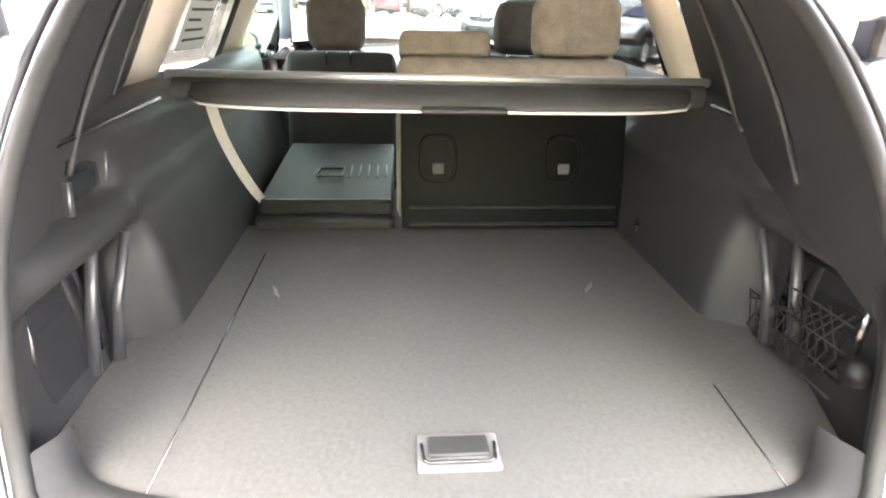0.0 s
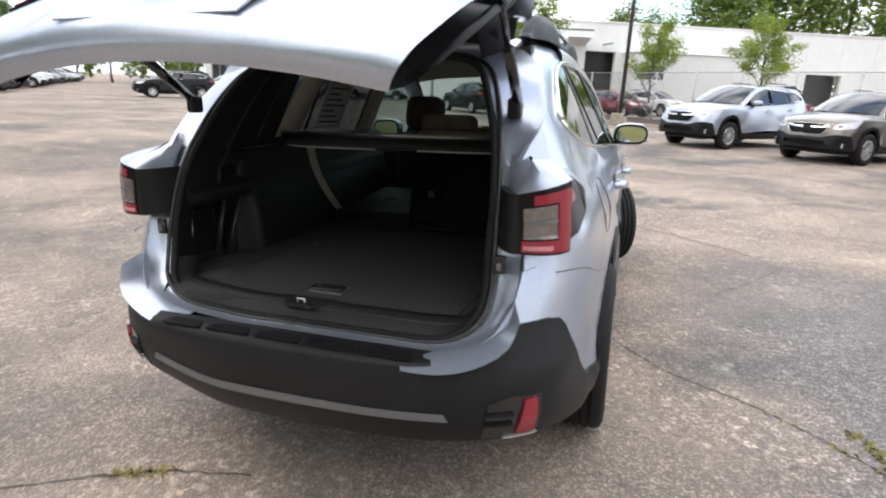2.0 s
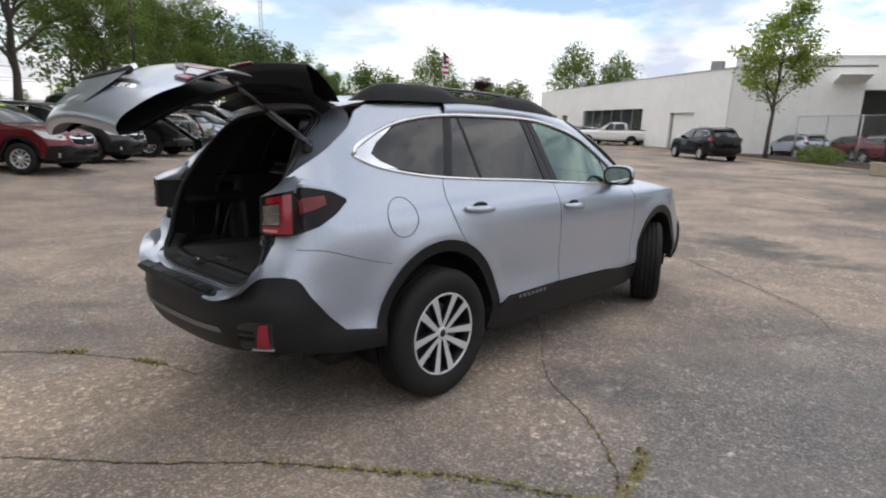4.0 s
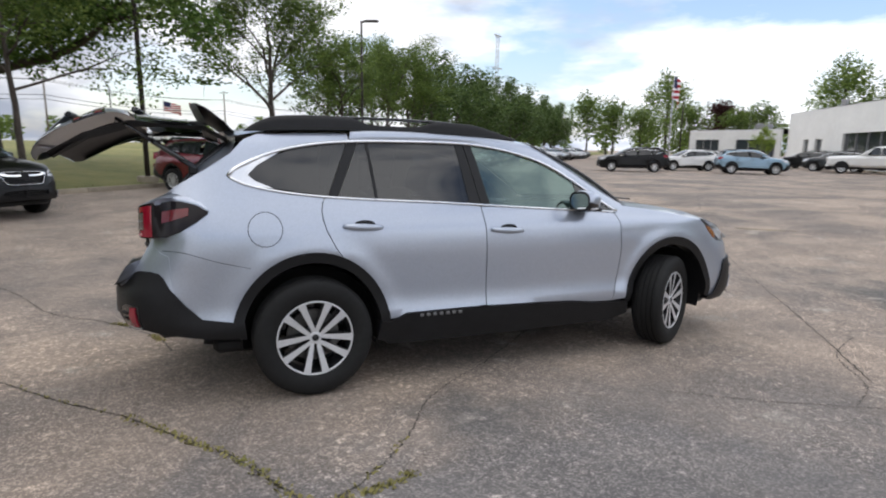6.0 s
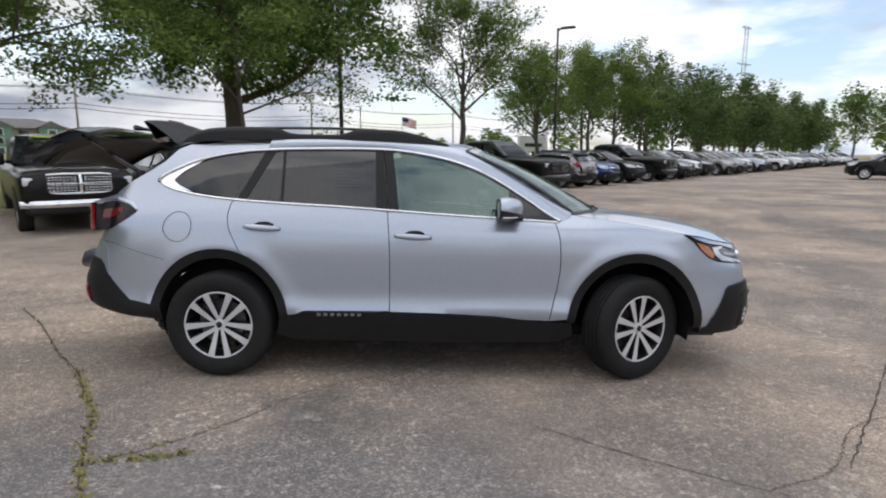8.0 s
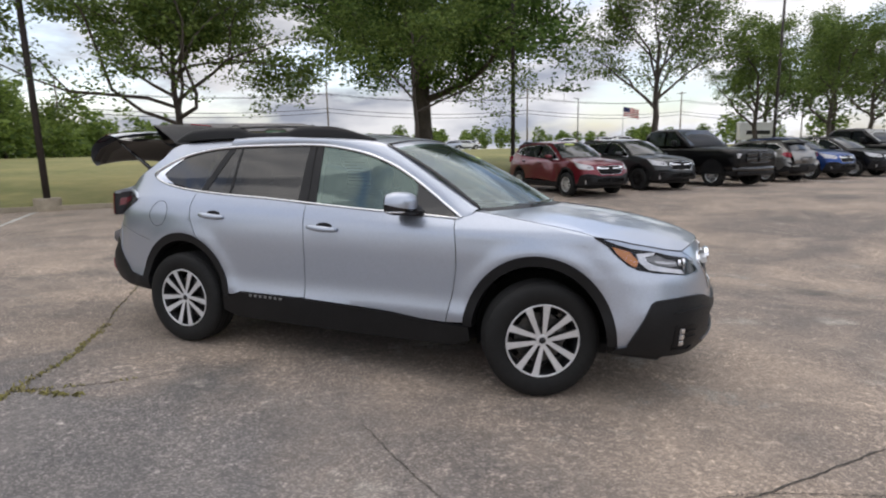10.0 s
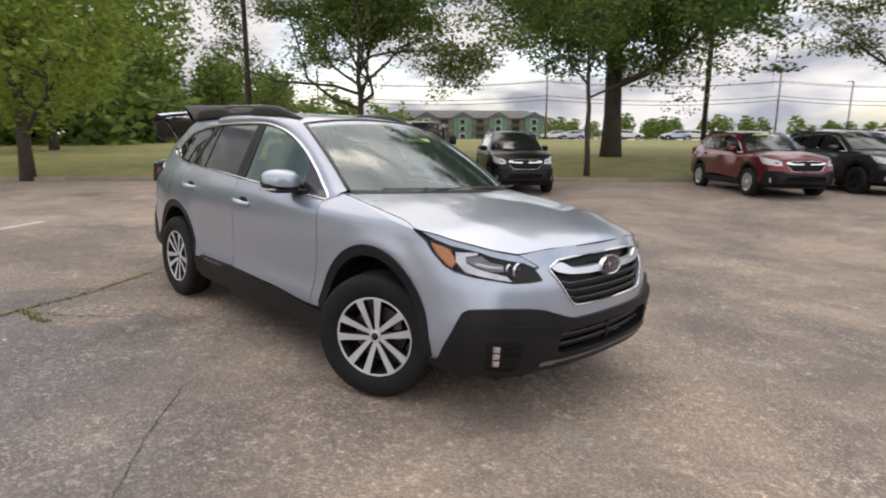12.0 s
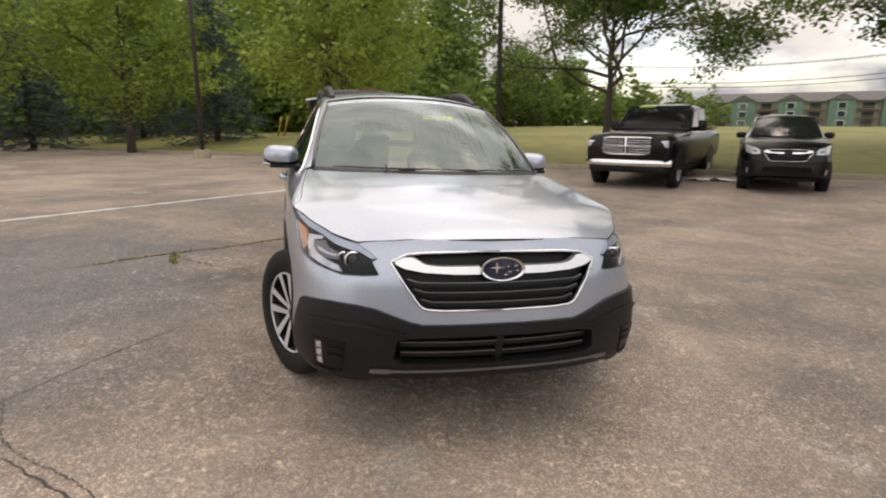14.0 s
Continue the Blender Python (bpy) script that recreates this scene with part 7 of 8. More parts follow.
parked_wagon(BLACKP, 24.5, -8.6, HEAD, "black suv in the parked row", "vehicles along the lawn", 0.97, 0.98, 1.0)
pickup(BLACKP, 27.4, -8.3, HEAD, "black pickup in the parked row", "vehicles along the lawn", bright=GLOSSBLACK)
rnd = random.Random(11)
for i, u in enumerate(np.arange(30.2, 96, 2.75)):
    pm, lab = rnd.choice([(WHITEP, "white suv in the parked row"), (BLACKP, "black suv in the parked row"), (SILVER, "silver suv in the parked row"), (CHARCOAL, "charcoal suv in the parked row"), (WHITEP, "white suv in the parked row"), (GREYP, "grey suv in the parked row")])
    parked_wagon(pm, u, -8.5 + rnd.uniform(-0.4, 0.4), HEAD + rnd.uniform(-3, 3), lab, "vehicles along the lawn", rnd.uniform(0.9, 1.0), 0.97, rnd.uniform(0.9, 1.08))
# facing row
parked_wagon(SILVER, 8.55, 12.85, 180 + HEAD, "silver three-row suv facing the lot", "vehicles facing the lawn", 1.03, 1.03, 1.07)
parked_wagon(BRONZE, 5.3, 13.1, 180 + HEAD, "bronze wagon with black grille", "vehicles facing the lawn")
parked_wagon(CHARCOAL, 2.5, 13.2, 180 + HEAD, "charcoal wagon in the facing row", "vehicles facing the lawn")
parked_wagon(SILVER, -0.3, 13.2, 180 + HEAD, "silver wagon in the facing row", "vehicles facing the lawn")
# vehicles near the building
parked_wagon(BLACKP, 0, 0, 142, "black wagon standing across the lane", "vehicles near the building", place=Vector((25.6, 27.0, 0.1)))
parked_wagon(ICEBLUE, 0, 0, -40, "pale blue crossover with roof rails", "vehicles near the building", 0.93, 0.97, 0.97, place=Vector((33.6, 20.9, 0.1)))
parked_wagon(WHITEP, 0, 0, 150, "white crossover behind the blue one", "vehicles near the building", 0.9, 0.97, 0.95, place=Vector((31.5, 27.5, 0.1)))
parked_wagon(WHITEP, 0, 0, 140, "white wagon in the far bay", "vehicles near the building", 0.95, 0.97, 0.97, place=Vector((37, 32, 0.1)))
pickup(WHITEP, 0, 0, 120, "white crew-cab pickup beside the workshop", "vehicles near the building", bright=WHITEP, place=Vector((42.5, 22.0, 0.1)))
parked_wagon(CHARCOAL, 0, 0, 110, "dark suv beside the workshop", "vehicles near the building", place=Vector((45, 25.5, 0.1)))
parked_wagon(BLACKP, 0, 0, 100, "black suv at the entrance", "vehicles near the building", place=Vector((50, 31, 0.1)))
parked_wagon(BLACKP, 0, 0, 46, "black suv beside the kerb bed", "vehicles near the building", place=lot(27.0, 15.5))
parked_wagon(RED, 0, 0, 46, "red hatchback behind the wire fence", "vehicles behind the fence", 0.93, 0.97, 0.90, place=lot(31.0, 26.8))
parked_wagon(WHITEP, 0, 0, 226, "white suv behind the wire fence", "vehicles behind the fence", 0.93, 0.97, 1.03, place=lot(24.0, 29.5))
parked_wagon(SILVER, 0, 0, 46, "silver car behind the wire fence", "vehicles behind the fence", 0.95, 0.97, 0.9, place=lot(32.6, 24.4))
parked_wagon(RED, 0, 0, 226, "red wagon behind the wire fence", "vehicles behind the fence", 0.95, 0.97, 0.95, place=lot(22.6, 24.8))
# vehicles across the road
rnd = random.Random(5)
for az, d in ((112.0, 95), (110.3, 96), (108.6, 96), (114.6, 92), (121.6, 96), (123.4, 97), (93.0, 92), (94.6, 93), (96.5, 95), (100.5, 95)):
    pm, lab = rnd.choice([(WHITEP, "white car beyond the lawn"), (WHITEP, "white car beyond the lawn"), (SILVER, "silver car beyond the lawn"), (CHARCOAL, "dark car beyond the lawn")])
    parked_wagon(pm, 0, 0, rnd.choice((30, 210)), lab, "vehicles across the road", 1.0, 1.0, 0.97, place=Vector((d * math.cos(radians(az)) + 3, d * math.sin(radians(az)) - 3, lawn_z(d * math.cos(radians(az)) + 3, d * math.sin(radians(az)) - 3))))


# ---- trees ----
BARK = mat("grey_brown_bark", (0.078, 0.064, 0.053), 0.95, 0, 0.4, 14, 1.0, 30)


def leaf_material(name, c1, c2):
    """Thin leaves: colour varies leaf by leaf, light comes through."""
    m = bpy.data.materials.new(name)
    m.use_nodes = True
    t = m.node_tree
    p = t.nodes["Principled BSDF"]
    p.inputs["Roughness"].default_value = 0.6
    p.inputs["Specular IOR Level"].default_value = 0.25
    g = t.nodes.new("ShaderNodeNewGeometry")
    mx = t.nodes.new("ShaderNodeMix")
    mx.data_type = "RGBA"
    mx.inputs["A"].default_value, mx.inputs["B"].default_value = (*c1, 1), (*c2, 1)
    t.links.new(g.outputs["Random Per Island"], mx.inputs["Factor"])
    t.links.new(mx.outputs["Result"], p.inputs["Base Color"])
    tr = t.nodes.new("ShaderNodeBsdfTranslucent")
    t.links.new(mx.outputs["Result"], tr.inputs["Color"])
    ms = t.nodes.new("ShaderNodeMixShader")
    ms.inputs[0].default_value = 0.4
    t.links.new(p.outputs[0], ms.inputs[1])
    t.links.new(tr.outputs[0], ms.inputs[2])
    t.links.new(ms.outputs[0], t.nodes["Material Output"].inputs["Surface"])
    return m


LEAF_LOCUST = leaf_material("locust_leaves", (0.055, 0.100, 0.022), (0.20, 0.27, 0.065))
LEAF_MAPLE = leaf_material("maple_leaves", (0.036, 0.078, 0.017), (0.125, 0.200, 0.042))
LEAF_ROW = leaf_material("row_tree_leaves", (0.036, 0.070, 0.019), (0.130, 0.186, 0.054))
LEAF_YELLOW = leaf_material("light_green_leaves", (0.14, 0.206, 0.034), (0.36, 0.45, 0.094))
LEAF_DARK = leaf_material("dark_wood_leaves", (0.066, 0.114, 0.028), (0.25, 0.335, 0.076))
LEAF_SPRUCE = leaf_material("blue_spruce_needles", (0.042, 0.072, 0.062), (0.13, 0.18, 0.168))
LEAF_RED = leaf_material("dark_red_leaves", (0.035, 0.012, 0.014), (0.075, 0.025, 0.026))


def leaf_mesh(name, pts, sizes, seed, material, aspect=0.5, flat=0.6):
    """Many small four-cornered leaves at points."""
    r = np.random.RandomState(seed)
    n = len(pts)
    a = r.normal(size=(n, 3))
    a[:, 2] *= flat
    a /= np.linalg.norm(a, axis=1)[:, None]
    b = np.cross(a, r.normal(size=(n, 3)))
    b /= np.linalg.norm(b, axis=1)[:, None]
    s = np.array(sizes)[:, None]
    v = np.empty((n, 4, 3))
    v[:, 0] = pts - a * s * 0.5
    v[:, 1] = pts + b * s * aspect * 0.5
    v[:, 2] = pts + a * s * 0.5
    v[:, 3] = pts - b * s * aspect * 0.5
    me = bpy.data.meshes.new(name)
    me.from_pydata(v.reshape(-1, 3).tolist(), [], np.arange(4 * n).reshape(n, 4).tolist())
    me.materials.append(material)
    return me


def grow_tree(name, seed, height, trunk_r, fork, reach, leaves, size, material, rise=0.55, levels=3, clump=0.45, limbs=6, trunk_go=0.6, droop=0.0, fill=0.0, low=0.72, wild=0.28):
    """Meshes of wood and leaves: a trunk, limbs that fork, leaves about the twigs."""
    rnd = random.Random(seed)
    bm = bmesh.new()
    tips = []

    def limb(p, d, length, r, level):
        pts, rad = [p], [r]
        q = p.copy()
        steps = 5
        for i in range(steps):
            d = (d + Vector((rnd.uniform(-wild, wild), rnd.uniform(-wild, wild), rnd.uniform(-0.12 - 0.3 * (wild - 0.28), 0.20 + 0.5 * (wild - 0.28)) - droop * (level > 1)))).normalized()
            q = q + d * length / steps
            pts.append(q.copy())
            rad.append(r * (1 - 0.72 * (i + 1) / steps))
            if level >= levels - 1 or i >= 1:
                tips.append((q.copy(), level))
        sweep(bm, pts, rad, 6 if level < 2 else 4, False)
        if level < levels:
            for k in range(4 if level == 1 else 3):
                i = rnd.choice((2, 3, 4, 5))
                nd = (d + Vector((rnd.uniform(-1, 1), rnd.uniform(-1, 1), rnd.uniform(-0.35, 0.6)))).normalized()
                limb(pts[i], nd, length * rnd.uniform(0.45, 0.7), rad[i] * 0.75, level + 1)
    top = fork + (height - fork) * trunk_go
    tr = [Vector((0, 0, -0.1))]
    n = 7
    lean = Vector((rnd.uniform(-0.03, 0.03), rnd.uniform(-0.03, 0.03), 0))
    for i in range(1, n + 1):
        z = top * i / n
        tr.append(Vector((lean.x * z + rnd.uniform(-0.05, 0.05), lean.y * z + rnd.uniform(-0.05, 0.05), z)))
    sweep(bm, tr, [trunk_r * (1.35 if i == 0 else 1.0 - 0.75 * max(0, i / n - 0.2)) for i in range(n + 1)], 10, True)
    for k in range(limbs):
        t = k / max(1, limbs - 1)
        z = fork + (top - fork) * t * 0.95
        i = min(n - 1, int(z / top * n))
        base = tr[i].lerp(tr[i + 1], z / top * n - i)
        a = k * 2.4 + rnd.uniform(-0.4, 0.4)
        up = rise + 0.9 * t
        d = Vector((math.cos(a), math.sin(a), up)).normalized()
        ln = reach * (1.0 - 0.45 * t) * rnd.uniform(0.8, 1.15)
        limb(base, d, ln, trunk_r * (0.5 - 0.2 * t), 1)
    wood = as_mesh(name + "_wood", bm, BARK)
    r = np.random.RandomState(seed)
    tp = np.array([tuple(p) for p, l in tips])
    more = int(len(tp) * fill)
    if more:
        q = r.normal(size=(more, 3))
        q *= (r.uniform(0.25, 1.0, more) ** 0.5 / np.linalg.norm(q, axis=1))[:, None]
        q = q * np.array([reach * 0.8, reach * 0.8, (height - fork) * 0.5]) + np.array([0, 0, (height + fork) * 0.5])
        tp = np.vstack([tp, q])
    idx = r.randint(0, len(tp), leaves)
    off = r.normal(size=(leaves, 3))
    off *= (r.uniform(0.0, 1.0, leaves) ** 0.5 / np.linalg.norm(off, axis=1))[:, None] * clump * 1.5 * np.array([1, 1, 0.5])
    pts = tp[idx] + off
    pts[:, 2] = np.maximum(pts[:, 2], fork * low)
    return wood, leaf_mesh(name + "_leaves", pts, size * r.uniform(0.6, 1.3, leaves), seed + 1, material)


def grow_spruce(name, seed, height, radius, leaves):
    rnd = random.Random(seed)
    bm = bmesh.new()
    sweep(bm, [(0, 0, -0.1), (0, 0, height * 0.5), (0, 0, height)], [0.16, 0.10, 0.01], 8)
    pts, sizes = [], []
    z = 0.25
    while z < height - 0.2:
        f = 1 - z / height
        for k in range(9):
            a = rnd.uniform(0, 6.28)
            ln = radius * f ** 0.85 * rnd.uniform(0.75, 1.1)
            e = Vector((math.cos(a) * ln, math.sin(a) * ln, z - 0.28 * ln + 0.1))
            sweep(bm, [(0, 0, z), (e.x * 0.5, e.y * 0.5, z - 0.05 * ln), e], [0.03, 0.02, 0.006], 4, False)
            m = int(leaves * 0.012 * (0.3 + f))
            for j in range(m):
                t = rnd.random() ** 0.6
                p = Vector((e.x * t, e.y * t, z + (e.z - z) * t * t))
                w = 0.10 + 0.22 * ln * t * (1.15 - t)
                pts.append((p.x + rnd.gauss(0, w), p.y + rnd.gauss(0, w), p.z + rnd.gauss(-0.05, 0.07)))
                sizes.append(rnd.uniform(0.14, 0.30))
        z += 0.34
    return as_mesh(name + "_wood", bm, BARK), leaf_mesh(name + "_needles", np.array(pts), sizes, seed, LEAF_SPRUCE, 0.35, 0.5)


def plant(meshes, p, turn, scale, label, category="tree", group=""):
    p = Vector(p)
    if LN.x * p.x + LN.y * p.y < -12.7:
        p.z = lawn_z(p.x, p.y) - 0.02
    root = thing("tree", Matrix.Translation(p) @ Matrix.Rotation(radians(turn), 4, "Z") @ Matrix.Diagonal((scale, scale, scale, 1)), label, category, group)
    for nm, me in zip(("trunk", "crown"), meshes):
        o = new(nm, me)
        o.parent = root
    return root


def forest(meshes, places, label):
    """Distant trees that nobody could count, joined."""
    root = thing("distant_trees", Matrix.Identity(4), label, "trees")
    root["kind"] = "stuff"
    for nm, me in zip(("trunks", "crowns"), meshes):
        co = np.empty(len(me.vertices) * 3)
        me.vertices.foreach_get("co", co)
        co = co.reshape(-1, 3)
        faces = np.array([tuple(f.vertices) for f in me.polygons if len(f.vertices) == 4])
        vs, fs = [], []
        for k, (p, turn, s) in enumerate(places):
            z = lawn_z(p.x, p.y) - 0.02 if LN.x * p.x + LN.y * p.y < -12.7 else p.z
            c, d = math.cos(radians(turn)) * s, math.sin(radians(turn)) * s
            vs.append(co @ np.array([[c, d, 0], [-d, c, 0], [0, 0, s]]) + np.array([p.x, p.y, z]))
            fs.append(faces + k * len(co))
        m2 = bpy.data.meshes.new(nm)
        m2.from_pydata(np.vstack(vs).tolist(), [], np.vstack(fs).tolist())
        m2.materials.append(me.materials[0])
        o = new(nm, m2)
        o.parent = root
    return root


T_LOC = grow_tree("locust", 3, 7.0, 0.13, 2.2, 4.6, 50000, 0.13, LEAF_LOCUST, 0.24, 3, 0.42, 14, 0.45, 0.07, 0.0, 0.72, 0.62)
T_LOC2 = grow_tree("locust_b", 9, 8.6, 0.15, 2.3, 4.4, 24000, 0.13, LEAF_LOCUST, 0.75, 3, 0.42, 9, 0.5, 0.02, 0.0, 0.72, 0.42)
T_THIN = grow_tree("thin_tree", 14, 7.0, 0.09, 2.6, 3.0, 11000, 0.13, LEAF_LOCUST, 0.4, 3, 0.45, 7, 0.6, 0.14)
T_BIG = grow_tree("maple", 21, 14.5, 0.37, 3.0, 7.6, 120000, 0.205, LEAF_MAPLE, 0.22, 3, 0.60, 16, 0.8, 0.12, 0.8, 0.95)
T_MID = grow_tree("row_tree", 27, 8.5, 0.15, 1.9, 4.0, 4200, 0.33, LEAF_ROW, 0.6, 3, 0.5, 6, 0.7, 0.0, 0.8)
T_YEL = grow_tree("light_tree", 33, 9.0, 0.17, 1.3, 4.2, 21000, 0.205, LEAF_YELLOW, 0.35, 3, 0.5, 12, 0.75, 0.10, 0.8, 0.5)
T_WOOD = grow_tree("wood_tree", 41, 14.0, 0.25, 1.0, 5.5, 2600, 0.66, LEAF_DARK, 0.5, 2, 0.8, 8, 0.8, 0.0, 4.0, 0.4)
T_TALL = grow_tree("tall_tree", 41, 14.0, 0.25, 1.0, 5.5, 7600, 0.43, LEAF_DARK, 0.5, 2, 1.0, 8, 0.8, 0.0, 2.5, 0.4)
T_FAR = grow_tree("far_tree", 43, 13.0, 0.25, 0.6, 5.5, 400, 1.7, LEAF_DARK, 0.5, 1, 0.8, 8, 0.8, 0.0, 3.0, 0.4)
T_BUSH = grow_tree("bush", 47, 3.8, 0.06, -0.9, 2.6, 560, 0.58, LEAF_DARK, 0.6, 1, 0.45, 7, 0.6, 0.0, 2.0, 0.2)
T_SLIM = grow_tree("slender_tree", 57, 8.6, 0.13, 2.2, 3.6, 3500, 0.32, LEAF_LOCUST, 0.8, 2, 0.5, 9, 0.6, 0.0, 1.0)
T_SMALL = grow_tree("young_tree", 52, 5.2, 0.08, 1.3, 2.2, 9000, 0.13, LEAF_YELLOW, 0.8, 3, 0.30, 8, 0.7)
T_RED = grow_tree("purple_tree", 61, 8.0, 0.14, 2.0, 3.6, 7000, 0.32, LEAF_RED, 0.6, 2, 0.8, 9, 0.7)
T_SPR = grow_spruce("spruce", 71, 9.0, 2.9, 2600)

LAWN = 0.20
plant(T_LOC, Vector((-10.3, 8.9, LAWN)), 200, 1.0, "open-crowned locust tree with forked dark trunk")
plant(T_THIN, Vector((-4.8, 14.2, LAWN)), 40, 1.0, "slender leaning tree with drooping light leaves")
plant(T_BIG, Vector((-7.2, 20.2, LAWN)), 0, 1.0, "tall broad maple with thick trunk on the lawn")
plant(T_LOC2, Vector((2.7, 23.6, LAWN)), 80, 1.05, "locust tree with upward forking limbs")
plant(T_LOC2, lot(26.5, -15.2, 0.1), 190, 0.85, "locust tree behind the parked row", group="trees behind the parked row")
rnd = random.Random(3)
for i, u in enumerate(np.arange(32.5, 108, 4.6)):
    plant(T_LOC2 if u < 40 else T_MID, lot(u + rnd.uniform(-0.8, 0.8), -15.0 + rnd.uniform(-0.8, 0.8), 0.1), rnd.uniform(0, 360), rnd.uniform(0.80, 0.98), "dense green tree behind the parked row", group="trees behind the parked row")
for i, u in enumerate(np.arange(40, 110, 8)):
    plant(T_MID, lot(u, -23 + rnd.uniform(-2, 2), 0.1), rnd.uniform(0, 360), rnd.uniform(0.85, 1.05), "dense green tree in the second row", group="trees behind the parked row")
plant(T_YEL, Vector((-16.8, 0.7, LAWN)), 30, 1.05, "light green spreading tree on the lawn")
plant(T_YEL, Vector((-24.5, -8.2, LAWN)), 120, 0.95, "light green tree before the wood")
plant(T_YEL, Vector((-30, 4.0, LAWN)), 220, 1.15, "light green tree before the wood")
plant(T_YEL, Vector((-22, -14.5, LAWN)), 300, 1.0, "light green tree beside the kerb")
for x, y, s, a in ((-27.5, -4.6, 1.05, 0), (-29.0, -14.0, 1.1, 40), (-26.0, -17.0, 1.0, 80), (-33, -9.5, 1.3, 20), (-24.5, -21, 1.0, 10)):
    plant(T_SPR, Vector((x, y, LAWN)), a, s, "dark blue-green spruce at the edge of the wood", group="spruces")
rnd = random.Random(8)
for k in range(46):
    az, d = rnd.uniform(150, 212), rnd.uniform(44, 74)
    if az < 160 and d < 58:
        d += 22
    plant(T_WOOD, Vector((d * math.cos(radians(az)), d * math.sin(radians(az)), 0.3)), rnd.uniform(0, 360), rnd.uniform(0.75, 1.1) * (0.62 if az < 162 else 1.0), "dark leafy tree of the wood behind the lawn", group="wood behind the lawn")
for k in range(110):
    az, d = rnd.uniform(138, 214), rnd.uniform(40, 58)
    if az < 160:
        d += 18 + 1.2 * (160 - az)
    plant(T_BUSH, Vector((d * math.cos(radians(az)), d * math.sin(radians(az)), 0.3)), rnd.uniform(0, 360), rnd.uniform(1.1, 1.7), "dark undergrowth bush at the edge of the wood", "bush", "undergrowth of the wood")
FAR = []
# beyond: trees along the far side of the road and round the lot
for k in range(120):
    az = rnd.uniform(-100, 152)
    d = rnd.uniform(150, 230)
    s = rnd.uniform(0.5, 0.9)
    if 50 < az < 152:
        s *= 0.75
    FAR.append((Vector((d * math.cos(radians(az)), d * math.sin(radians(az)), 0.0)), rnd.uniform(0, 360), s))
for k in range(70):
    az, d = rnd.uniform(82, 138), rnd.uniform(135, 200)
    FAR.append((Vector((d * math.cos(radians(az)), d * math.sin(radians(az)), 0.0)), rnd.uniform(0, 360), rnd.uniform(0.30, 0.52)))
forest(T_FAR, FAR, "distant leafy trees round the car park and road")
for az, d, s in ((35.5, 95, 0.85), (37.5, 98, 0.8), (41.5, 100, 0.9), (46, 100, 0.85), (48.5, 96, 0.95), (51, 92, 1.0), (44, 130, 1.0), (30, 120, 1.0), (26, 120, 0.9)):
    plant(T_SLIM if d < 101 else T_TALL, Vector((d * math.cos(radians(az)), d * math.sin(radians(az)), 0.1)), az * 7, s * 1.25, "slender tree beyond the car park", group="trees beyond the building")
plant(T_RED, Vector((104 * math.cos(radians(38.8)), 104 * math.sin(radians(38.8)), 0.1)), 0, 1.15, "dark purple-leaved tree behind the low wing")
for az, d, s in ((1.0, 82, 0.9), (-1.6, 84, 0.85), (-7, 78, 1.15), (-9, 76, 1.2), (-13, 78, 1.25), (-17, 80, 1.3), (-22, 82, 1.3), (-27, 76, 1.2), (-33, 74, 1.2), (4.0, 90, 0.7), (-39, 70, 1.2)):
    plant(T_TALL, Vector((d * math.cos(radians(az)), d * math.sin(radians(az)), 0.1)), az * 31, s, "tall leafy tree behind the workshop", group="trees behind the workshop")
plant(T_SMALL, lot(27.0, 19.8, 0.1), 40, 1.38, "young light green tree in the mulch bed")
plant(T_SMALL, lot(24.4, 28.0, 0.1), 100, 0.98, "young tree behind the wire fence")
plant(T_SMALL, lot(16.4, 27.0, 0.1), 200, 0.9, "young tree behind the wire fence")
plant(T_SMALL, Vector((46.0, 31.0, 0.1)), 10, 0.6, "small shrub-like tree at the low wing")
# low shrubs in the bed
for u, n, s in ((23.6, 20.2, 0.9), (22.6, 20.0, 0.8)):
    r = np.random.RandomState(int(u * 10))
    q = r.normal(size=(1500, 3))
    q /= np.linalg.norm(q, axis=1)[:, None]
    q *= (r.uniform(0.5, 1.0, 1500) ** 0.4)[:, None] * np.array([1.0, 1.0, 0.55]) * s
    q[:, 2] += 0.45 * s
    sh = new("shrub", leaf_mesh("shrub_leaves", q, r.uniform(0.06, 0.12, 1500), 4, LEAF_DARK))
    sh.matrix_world = stand(lot(u, n, 0.1))
    tagged(sh, "low rounded evergreen shrub in the mulch bed", "shrub")
# grass along the kerb and thin lawn tufts
r = np.random.RandomState(2)
pts = []
for k in range(9000):
    u, n = r.uniform(-34, 24), -12.8 - abs(r.normal(0, 2.5)) - 0.05
    p = LU * u + LN * n
    pts.append((p.x, p.y, 0.225))
gr = new("lawn_grass", leaf_mesh("lawn_grass", np.array(pts), r.uniform(0.05, 0.12, len(pts)), 5, leaf_material("dry_grass_blades", (0.10, 0.12, 0.03), (0.26, 0.24, 0.09)), 0.22, 1.6))
tagged(gr, "short dry grass along the kerb", "grass", "", "stuff")


# ---- poles, wires, flags ----
POLE = mat("dark_brown_pole_paint", (0.045, 0.036, 0.032), 0.7, 0.2, 0.3, 20)
WOODPOLE = mat("weathered_pole_wood", (0.16, 0.13, 0.10), 0.95, 0, 0.35, 12, 0.8, 40)
GALV = mat("galvanised_steel", (0.42, 0.43, 0.43), 0.5, 0.7, 0.15, 30)
WIRE = mat("black_cable", (0.03, 0.03, 0.03), 0.8)


